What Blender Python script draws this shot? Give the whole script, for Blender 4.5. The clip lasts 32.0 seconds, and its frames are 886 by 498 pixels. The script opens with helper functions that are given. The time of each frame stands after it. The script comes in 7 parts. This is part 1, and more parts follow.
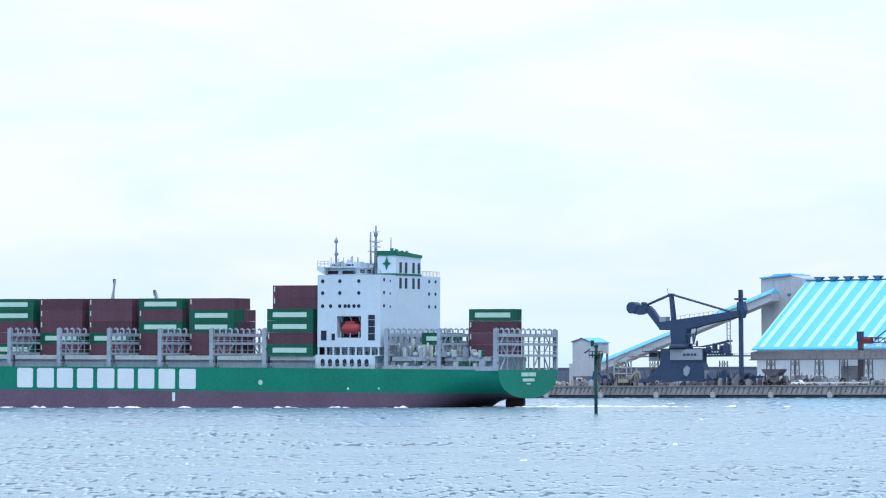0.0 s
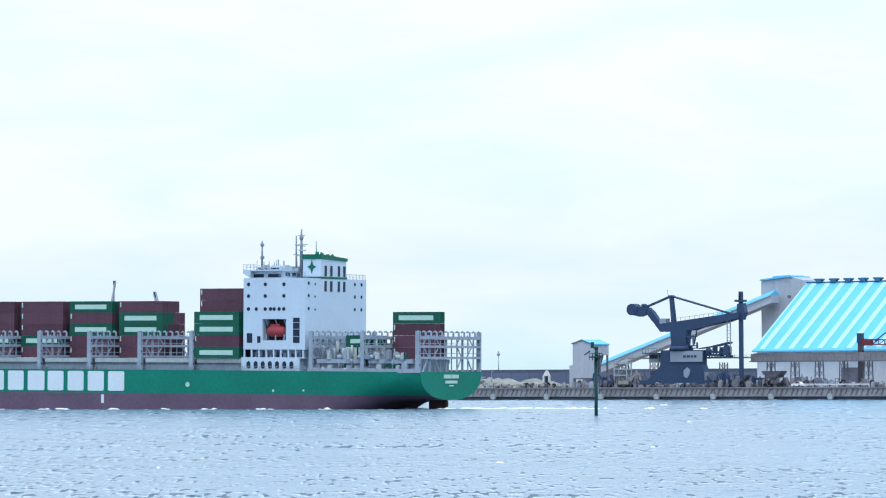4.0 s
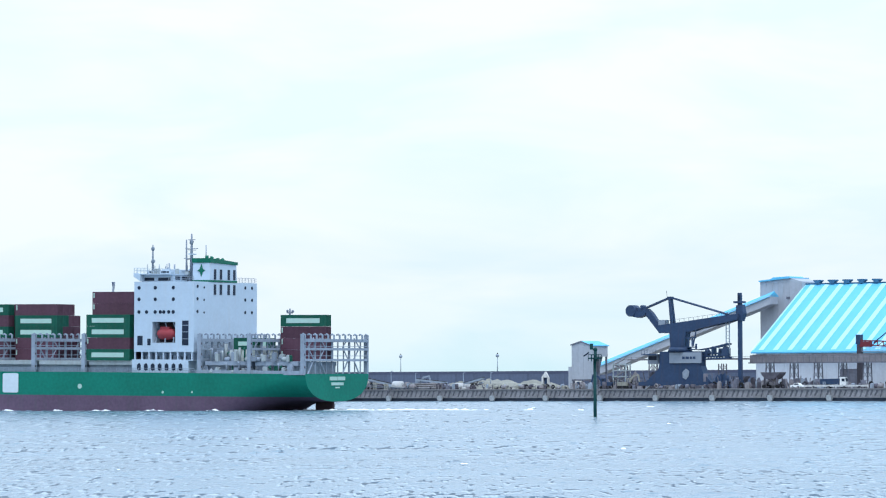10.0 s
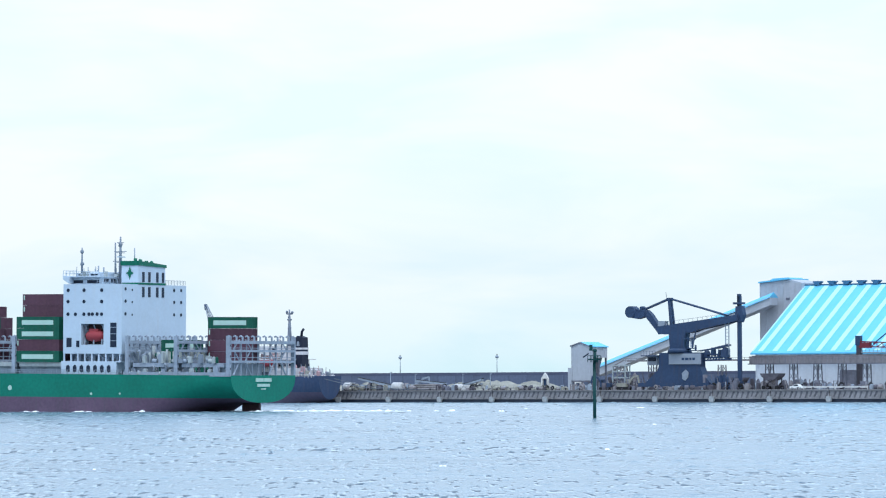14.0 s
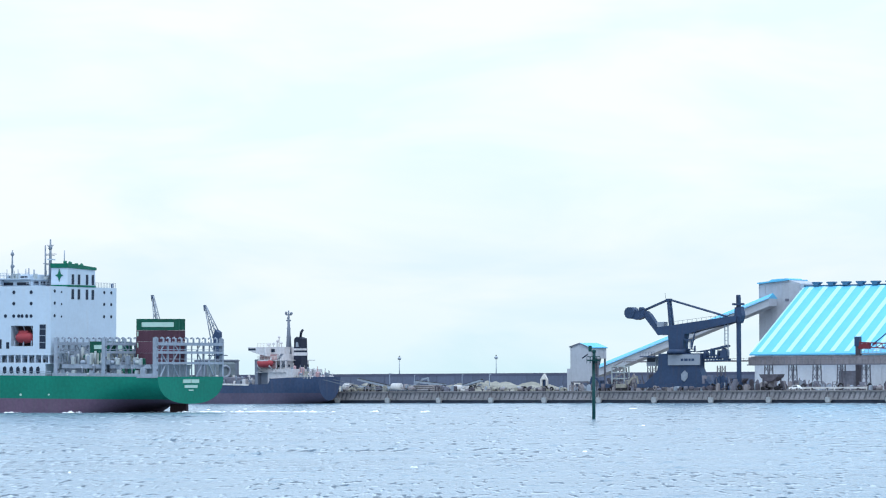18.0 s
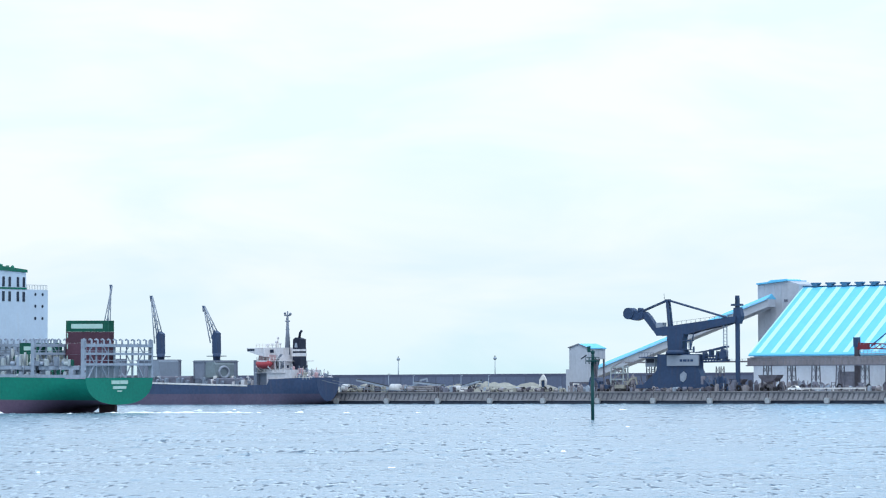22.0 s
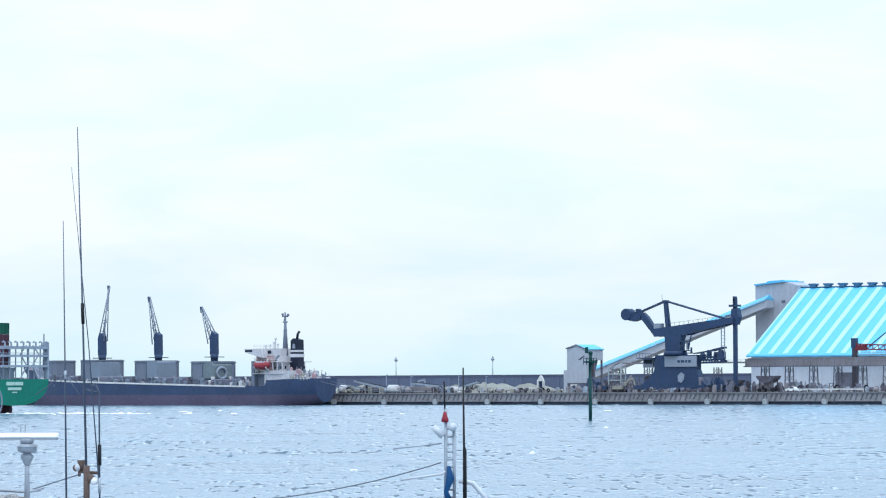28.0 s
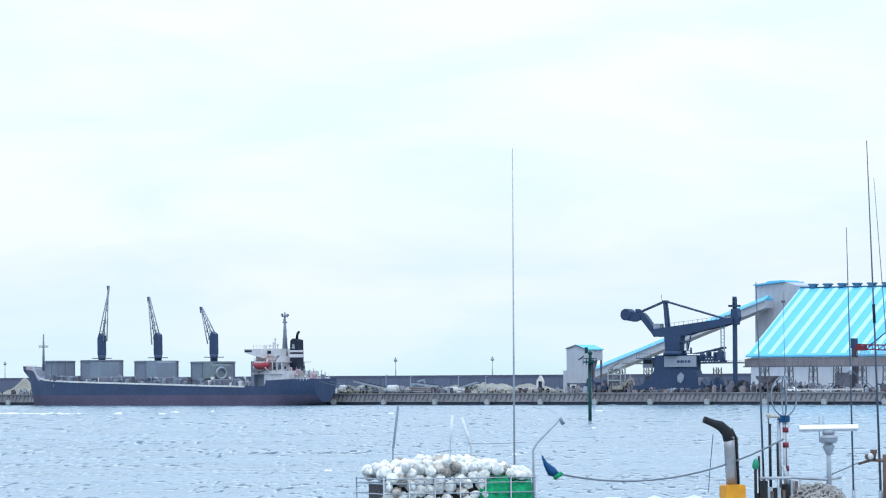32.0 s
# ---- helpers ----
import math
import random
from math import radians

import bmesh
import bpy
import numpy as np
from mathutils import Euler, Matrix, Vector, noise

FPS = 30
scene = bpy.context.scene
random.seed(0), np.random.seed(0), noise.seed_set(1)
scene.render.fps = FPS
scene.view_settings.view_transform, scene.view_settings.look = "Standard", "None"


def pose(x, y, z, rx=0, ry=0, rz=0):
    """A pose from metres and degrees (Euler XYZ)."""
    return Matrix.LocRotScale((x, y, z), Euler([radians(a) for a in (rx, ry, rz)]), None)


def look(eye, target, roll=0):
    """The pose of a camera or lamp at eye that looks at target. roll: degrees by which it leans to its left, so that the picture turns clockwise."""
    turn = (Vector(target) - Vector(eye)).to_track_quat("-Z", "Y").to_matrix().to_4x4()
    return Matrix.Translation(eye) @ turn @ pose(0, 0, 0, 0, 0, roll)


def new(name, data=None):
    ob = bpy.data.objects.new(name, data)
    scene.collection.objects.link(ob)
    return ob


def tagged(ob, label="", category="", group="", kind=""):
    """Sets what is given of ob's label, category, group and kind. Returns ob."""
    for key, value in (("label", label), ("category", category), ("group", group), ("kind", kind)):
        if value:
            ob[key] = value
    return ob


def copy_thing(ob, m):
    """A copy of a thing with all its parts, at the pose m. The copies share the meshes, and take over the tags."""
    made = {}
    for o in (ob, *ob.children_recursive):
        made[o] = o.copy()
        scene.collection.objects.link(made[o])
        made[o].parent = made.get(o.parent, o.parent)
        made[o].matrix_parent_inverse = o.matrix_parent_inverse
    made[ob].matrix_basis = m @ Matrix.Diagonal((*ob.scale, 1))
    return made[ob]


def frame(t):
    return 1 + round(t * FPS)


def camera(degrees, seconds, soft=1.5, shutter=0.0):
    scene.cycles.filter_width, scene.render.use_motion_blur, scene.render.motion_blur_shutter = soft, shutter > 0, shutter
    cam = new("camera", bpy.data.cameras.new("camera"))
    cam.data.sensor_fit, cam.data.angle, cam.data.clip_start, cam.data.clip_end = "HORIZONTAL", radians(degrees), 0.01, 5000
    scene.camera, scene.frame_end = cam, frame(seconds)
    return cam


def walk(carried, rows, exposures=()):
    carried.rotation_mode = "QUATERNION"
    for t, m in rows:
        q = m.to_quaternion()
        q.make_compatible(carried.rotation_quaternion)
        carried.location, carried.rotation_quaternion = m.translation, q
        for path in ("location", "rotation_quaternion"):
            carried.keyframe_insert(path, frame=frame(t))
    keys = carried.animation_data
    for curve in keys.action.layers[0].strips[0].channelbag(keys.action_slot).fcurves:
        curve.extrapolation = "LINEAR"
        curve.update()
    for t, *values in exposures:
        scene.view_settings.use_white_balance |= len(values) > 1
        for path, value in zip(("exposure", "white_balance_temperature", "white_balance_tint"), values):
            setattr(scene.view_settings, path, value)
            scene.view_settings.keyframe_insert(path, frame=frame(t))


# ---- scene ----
# ---- the camera: it stands on a quay wall and drifts by a few hundredths of a degree ----
LENS = 6800.0
EYE = (0.0, 0.0, 7.5)
cam = camera(2 * math.degrees(math.atan(784 / LENS)), 32.0, soft=1.15)


def aim(right, up):
    """Pose of the camera for a sight line by its slopes to the right and upwards."""
    return look(EYE, (1000 * right, 1000, EYE[2] + 1000 * up), -0.3)


DRIFT = [(0, 0, 0), (1, 0.4, 1.4), (3, 0.4, 2.6), (5.5, -0.5, 3.9), (8, -1.4, 4.6), (10, -1.6, 5.5), (12, -2.2, 6.7),
         (14, -2.5, 7.5), (17, -3.5, 8.7), (20, -5.0, 9.6), (23, -6.5, 10.5), (25.5, -8.5, 11.2), (27.5, -10.2, 12.2),
         (28, -10.0, 11.8), (30, -10.3, 11.4), (32, -10.7, 12.1)]
walk(cam, [(t, aim(-a / LENS, (220 + b) / LENS)) for t, a, b in DRIFT], [(0, 0.0, 6050, 6), (32, 0.0, 6050, 6)])

# ---- sky, sun ----
SUN_EL, SUN_AZ = 62.0, 172.0      # the sun stands high behind thin cloud, on the camera's side
world = bpy.data.worlds.new("sky")
scene.world = world
world.use_nodes = True
wn, wl = world.node_tree.nodes, world.node_tree.links
wn.clear()


def wnode(kind, **props):
    n = wn.new(kind)
    for key, value in props.items():
        n.inputs[key].default_value = value
    return n


sky = wn.new("ShaderNodeTexSky")
sky.sky_type, sky.sun_disc = "NISHITA", False
sky.sun_elevation, sky.sun_rotation = radians(SUN_EL), radians(SUN_AZ)
sky.air_density, sky.dust_density, sky.ozone_density = 1.2, 1.5, 1.5
coord = wn.new("ShaderNodeTexCoord")
split = wn.new("ShaderNodeSeparateXYZ")
wl.new(coord.outputs["Generated"], split.inputs[0])
stretch = wn.new("ShaderNodeMapping")
stretch.inputs["Scale"].default_value = (9, 9, 34)
stretch.inputs["Rotation"].default_value = (0, radians(14), 0)
wl.new(coord.outputs["Generated"], stretch.inputs[0])
cloud = wnode("ShaderNodeTexNoise", Scale=1.3, Detail=5.0, Roughness=0.52, Distortion=0.4)
wl.new(stretch.outputs[0], cloud.inputs["Vector"])
thick = wn.new("ShaderNodeMapRange")
for key, value in (("From Min", 0.38), ("From Max", 0.60), ("To Min", 0.0), ("To Max", 1.0)):
    thick.inputs[key].default_value = value
wl.new(cloud.outputs["Fac"], thick.inputs["Value"])
cover = wn.new("ShaderNodeValToRGB")          # veil of cloud, from the horizon up
cr = cover.color_ramp
cr.elements[0].position, cr.elements[0].color = 0.0, (0.238, 0.311, 0.331, 1)
cr.elements[1].position, cr.elements[1].color = 1.0, (0.47, 0.56, 0.68, 1)
for at, colour in ((0.03, (0.256, 0.290, 0.323, 1)), (0.10, (0.283, 0.300, 0.336, 1)), (0.22, (0.283, 0.345, 0.405, 1)), (0.45, (0.36, 0.45, 0.55, 1))):
    e = cr.elements.new(at)
    e.color = colour
wl.new(split.outputs["Z"], cover.inputs["Fac"])
bright = wn.new("ShaderNodeMix")
bright.data_type = "RGBA"
wl.new(thick.outputs[0], bright.inputs[0])
wl.new(cover.outputs[0], bright.inputs[6])
lift = wn.new("ShaderNodeMix")
lift.data_type, lift.blend_type = "RGBA", "ADD"
lift.inputs[0].default_value = 1.0
lift.inputs[7].default_value = (0.05, 0.022, 0.02, 1)
wl.new(cover.outputs[0], lift.inputs[6])
wl.new(lift.outputs[2], bright.inputs[7])
b_sky, b_cloud, both = wn.new("ShaderNodeBackground"), wn.new("ShaderNodeBackground"), wn.new("ShaderNodeAddShader")
b_sky.inputs["Strength"].default_value = 0.05
b_cloud.inputs["Strength"].default_value = 2.5
wl.new(sky.outputs[0], b_sky.inputs["Color"])
wl.new(bright.outputs[2], b_cloud.inputs["Color"])
wl.new(b_sky.outputs[0], both.inputs[0])
wl.new(b_cloud.outputs[0], both.inputs[1])
wl.new(both.outputs[0], wn.new("ShaderNodeOutputWorld").inputs["Surface"])

sun = new("sun", bpy.data.lights.new("sun", "SUN"))
sun.data.energy, sun.data.angle, sun.data.color = 1.0, radians(14), (1.0, 0.97, 0.93)
sun.matrix_world = look((0, 0, 400), (-math.sin(radians(SUN_AZ)) * math.cos(radians(SUN_EL)),
                                      -math.cos(radians(SUN_AZ)) * math.cos(radians(SUN_EL)), 400 - math.sin(radians(SUN_EL))))


# ---- materials ----
def material(name, colour, rough=0.6, metal=0.0, vary=0.16, grain=0.8, blotch=6.0, bump=0.02, streak=0.0, random_tint=0.0, dirt=None):
    """A painted or raw surface: grain and blotches at two sizes in metres, runs of dirt, fine relief."""
    m = bpy.data.materials.new(name)
    m.use_nodes = True
    n, l = m.node_tree.nodes, m.node_tree.links
    p = n["Principled BSDF"]
    p.inputs["Roughness"].default_value, p.inputs["Metallic"].default_value = rough, metal
    p.inputs["Specular IOR Level"].default_value = 0.5 if rough < 0.4 else 0.22
    tc = n.new("ShaderNodeTexCoord")
    fine, wide = n.new("ShaderNodeTexNoise"), n.new("ShaderNodeTexNoise")
    fine.inputs["Scale"].default_value, fine.inputs["Detail"].default_value = 1 / grain, 4
    wide.inputs["Scale"].default_value, wide.inputs["Detail"].default_value = 1 / blotch, 3
    l.new(tc.outputs["Object"], fine.inputs["Vector"])
    l.new(tc.outputs["Object"], wide.inputs["Vector"])
    add = n.new("ShaderNodeMath")
    l.new(fine.outputs["Fac"], add.inputs[0])
    l.new(wide.outputs["Fac"], add.inputs[1])
    span = n.new("ShaderNodeMapRange")
    span.inputs["From Min"].default_value, span.inputs["From Max"].default_value = 0.7, 1.3
    span.inputs["To Min"].default_value, span.inputs["To Max"].default_value = 1 - vary, 1 + vary
    l.new(add.outputs[0], span.inputs["Value"])
    value = span.outputs[0]
    if random_tint:
        info, rnd, mul = n.new("ShaderNodeObjectInfo"), n.new("ShaderNodeMapRange"), n.new("ShaderNodeMath")
        rnd.inputs["To Min"].default_value, rnd.inputs["To Max"].default_value = 1 - random_tint, 1 + random_tint
        mul.operation = "MULTIPLY"
        l.new(info.outputs["Random"], rnd.inputs["Value"])
        l.new(rnd.outputs[0], mul.inputs[0])
        l.new(value, mul.inputs[1])
        value = mul.outputs[0]
    tint = n.new("ShaderNodeMix")
    tint.data_type, tint.blend_type = "RGBA", "MULTIPLY"
    tint.inputs[0].default_value = 1.0
    tint.inputs[6].default_value = (*colour, 1)
    l.new(value, tint.inputs[7])
    out = tint.outputs[2]
    if streak:
        mp, runs, ramp, mix = n.new("ShaderNodeMapping"), n.new("ShaderNodeTexNoise"), n.new("ShaderNodeMapRange"), n.new("ShaderNodeMix")
        mp.inputs["Scale"].default_value = (1.1, 1.1, 0.12)
        runs.inputs["Scale"].default_value, runs.inputs["Detail"].default_value = 1.0, 4
        l.new(tc.outputs["Object"], mp.inputs[0])
        l.new(mp.outputs[0], runs.inputs["Vector"])
        ramp.inputs["From Min"].default_value, ramp.inputs["From Max"].default_value = 0.5, 0.75
        ramp.inputs["To Max"].default_value = streak
        l.new(runs.outputs["Fac"], ramp.inputs["Value"])
        mix.data_type = "RGBA"
        mix.inputs[7].default_value = (*(dirt or (0.16, 0.10, 0.07)), 1)
        l.new(ramp.outputs[0], mix.inputs[0])
        l.new(out, mix.inputs[6])
        out = mix.outputs[2]
    l.new(out, p.inputs["Base Color"])
    if bump:
        b = n.new("ShaderNodeBump")
        b.inputs["Strength"].default_value, b.inputs["Distance"].default_value = 0.4, bump
        l.new(fine.outputs["Fac"], b.inputs["Height"])
        l.new(b.outputs[0], p.inputs["Normal"])
    return m


HULL_GREEN = material("hull_green_paint", (0.010, 0.172, 0.118), 0.6, streak=0.05, blotch=9, dirt=(0.02, 0.10, 0.08))
BOOT_RED = material("boot_top_red", (0.122, 0.080, 0.124), 0.65, streak=0.35, dirt=(0.09, 0.09, 0.10))
SHIP_WHITE = material("ship_white_paint", (0.49, 0.575, 0.665), 0.55, vary=0.05, streak=0.12, dirt=(0.5, 0.45, 0.4))
LETTER_WHITE = material("letter_white", (0.62, 0.68, 0.72), 0.5, vary=0.05)
LASHING_GREY = material("lashing_grey_paint", (0.28, 0.325, 0.39), 0.55, streak=0.2)
PALE_DECK = material("pale_deck_paint", (0.36, 0.40, 0.41), 0.6, streak=0.25)
DECK_GREEN = material("deck_green", (0.05, 0.16, 0.12), 0.7)
FUNNEL_GREEN = material("funnel_green", (0.01, 0.13, 0.08), 0.45)
GLASS_DARK = material("dark_window_glass", (0.015, 0.024, 0.045), 0.4, vary=0.1, bump=0)
BOX_BROWN = material("container_brown", (0.098, 0.047, 0.068), 0.6, random_tint=0.18, streak=0.12)
BOX_GREEN = material("container_green", (0.012, 0.100, 0.066), 0.55, random_tint=0.15, streak=0.12)
BOX_WHITE = material("container_white", (0.50, 0.54, 0.50), 0.5, streak=0.15)
BAR_PALE = material("container_pale_panel", (0.42, 0.58, 0.51), 0.5, vary=0.06)
ORANGE = material("lifeboat_orange", (0.30, 0.045, 0.055), 0.45, vary=0.08)
RUDDER = material("rudder_dark", (0.05, 0.03, 0.035), 0.7)
NAVY = material("navy_steel_paint", (0.033, 0.058, 0.116), 0.5, streak=0.3, dirt=(0.07, 0.06, 0.07))
NAVY_HULL = material("navy_hull_paint", (0.042, 0.064, 0.122), 0.5, streak=0.3, dirt=(0.10, 0.09, 0.12))
RUST_BOOT = material("worn_boot_top", (0.098, 0.082, 0.125), 0.7, streak=0.5, dirt=(0.075, 0.085, 0.14))
BOW_PALE = material("faded_pink_bulwark_paint", (0.42, 0.36, 0.39), 0.6, vary=0.2, streak=0.4)
PALE_RAIL = material("pale_bulwark_paint", (0.66, 0.64, 0.61), 0.6, streak=0.3)
HATCH_GREY = material("hatch_grey_paint", (0.175, 0.197, 0.245), 0.6, vary=0.09, streak=0.18, dirt=(0.10, 0.10, 0.12))
CREAM = material("cream_paint", (0.56, 0.545, 0.56), 0.5, streak=0.3, dirt=(0.42, 0.30, 0.26))
BLACK = material("black_paint", (0.016, 0.021, 0.040), 0.5)
CONCRETE = material("quay_concrete", (0.235, 0.222, 0.228), 0.85, vary=0.25, grain=0.5, bump=0.05, streak=0.45, dirt=(0.12, 0.11, 0.10), random_tint=0.12)
HOLLOW_SHADE = material("hollow_shade_concrete", (0.115, 0.11, 0.12), 0.85, vary=0.35)
WET_CONCRETE = material("wet_concrete", (0.045, 0.055, 0.08), 0.6, vary=0.3)
PAVING = material("quay_paving", (0.24, 0.225, 0.20), 0.9, vary=0.2)
PARAPET = material("dark_parapet_concrete", (0.085, 0.095, 0.15), 0.85, vary=0.14, blotch=14)
WALL_STONE = material("breakwater_concrete", (0.118, 0.142, 0.212), 0.85, vary=0.14, blotch=14, streak=0.4, dirt=(0.10, 0.11, 0.14), random_tint=0.1)
BLOCK = material("fender_block_concrete", (0.36, 0.37, 0.38), 0.8, vary=0.25, streak=0.4)
FENDER = material("fender_white", (0.56, 0.56, 0.56), 0.7, streak=0.3)
SAND = material("sand_heap", (0.275, 0.268, 0.235), 0.95, vary=0.25, grain=0.6, bump=0.1)
SHED_WALL = material("pale_shed_cladding", (0.60, 0.64, 0.71), 0.6, vary=0.08, streak=0.2, dirt=(0.40, 0.38, 0.40))
CLADDING = material("grey_cladding", (0.42, 0.44, 0.485), 0.6, vary=0.07, streak=0.18, dirt=(0.25, 0.26, 0.29))
ROOF_BLUE = material("blue_roof_sheet", (0.15, 0.50, 0.74), 0.5, vary=0.05, streak=0.06, dirt=(0.2, 0.5, 0.65))
ROOF_PALE = material("translucent_roof_sheet", (0.45, 0.74, 0.82), 0.5, vary=0.05)
VENT_BLUE = material("dark_roof_vent", (0.05, 0.14, 0.25), 0.5)
TRESTLE = material("trestle_steel", (0.15, 0.155, 0.195), 0.7, streak=0.4, vary=0.25)
GALLERY = material("gallery_cladding", (0.25, 0.235, 0.25), 0.7, vary=0.2, streak=0.3)
BEACON_GREEN = material("beacon_green", (0.007, 0.05, 0.05), 0.5)
SIGN_GREY = material("sign_grey", (0.27, 0.30, 0.35), 0.5, vary=0.06)
RED = material("red_machine_paint", (0.17, 0.03, 0.042), 0.5)
DARK_STEEL = material("dark_machinery", (0.088, 0.082, 0.10), 0.7, vary=0.3, random_tint=0.3)
TYRE = material("tyre_rubber", (0.02, 0.02, 0.022), 0.9)
CAR_WHITE = material("white_car_paint", (0.78, 0.78, 0.78), 0.3, vary=0.03)
BOAT_WHITE = material("boat_white_gelcoat", (0.60, 0.62, 0.65), 0.35, vary=0.06, grain=0.2, blotch=2, streak=0.1)
RADAR_GREY = material("radar_grey_white", (0.29, 0.32, 0.36), 0.45, grain=0.2, blotch=1, bump=0)
GALVANISED = material("galvanised_tube", (0.36, 0.39, 0.43), 0.45, 0.3, grain=0.1, blotch=1, bump=0.004)
WHIP = material("fibreglass_whip", (0.075, 0.095, 0.13), 0.4, grain=0.2, blotch=1, bump=0)
ROPE = material("pale_rope", (0.15, 0.17, 0.20), 0.9, grain=0.05, blotch=0.6)
STAINLESS = material("stainless_exhaust", (0.34, 0.34, 0.35), 0.35, 0.6, grain=0.15, blotch=1, bump=0.003, streak=0.3)
SOOT = material("sooty_pipe", (0.018, 0.019, 0.022), 0.7, grain=0.1, blotch=0.6)
YELLOW = material("yellow_paint", (0.62, 0.27, 0.02), 0.5, grain=0.2, blotch=1)
BLUE_CLOTH = material("blue_tarpaulin", (0.012, 0.065, 0.17), 0.7, grain=0.15, blotch=0.7, bump=0.02)
GREEN_NET = material("green_netting", (0.02, 0.27, 0.11), 0.85, grain=0.06, blotch=0.3, vary=0.5, bump=0.02)
FLOAT_WHITE = material("net_float_white", (0.74, 0.73, 0.69), 0.55, grain=0.12, blotch=0.25, vary=0.32, random_tint=0.2, bump=0.004)
SCANNER_WHITE = material("scanner_gloss_white", (0.86, 0.86, 0.86), 0.25, vary=0.02, bump=0)
BROWN_METAL = material("rusty_brown_metal", (0.13, 0.09, 0.075), 0.7, grain=0.08, blotch=0.4, vary=0.3)
FLOAT_GREY = material("net_float_stained", (0.42, 0.38, 0.33), 0.6, grain=0.1, blotch=0.3, vary=0.35, random_tint=0.3, bump=0.006)
NET_DEEP = material("dark_packed_net", (0.085, 0.08, 0.08), 0.95, grain=0.08, blotch=0.5, vary=0.4, bump=0.03)
PANEL_GREY = material("panel_grey_paint", (0.20, 0.235, 0.285), 0.6, vary=0.08, streak=0.15, dirt=(0.14, 0.15, 0.17))
RING_GREY = material("hose_ring_grey_green", (0.17, 0.205, 0.22), 0.7)
# pink painted for light reflected under the bridge wing; also paint of poop gear
PINK_REFLECTION_AND_GEAR = material("pink_reflection_and_gear", (0.46, 0.29, 0.30), 0.6, vary=0.15)
NET_DARK = material("pale_net_strands", (0.42, 0.40, 0.38), 0.9, grain=0.08, blotch=0.5, vary=0.35, bump=0.03)
RED_BAND = material("red_band", (0.27, 0.028, 0.045), 0.5, grain=0.1, blotch=0.6)
GREEN_LAMP = material("green_lamp_glass", (0.01, 0.22, 0.12), 0.3, grain=0.1, blotch=0.6, bump=0)
FOAM = material("sea_foam", (0.84, 0.87, 0.90), 0.8, vary=0.1, grain=0.3, blotch=2)


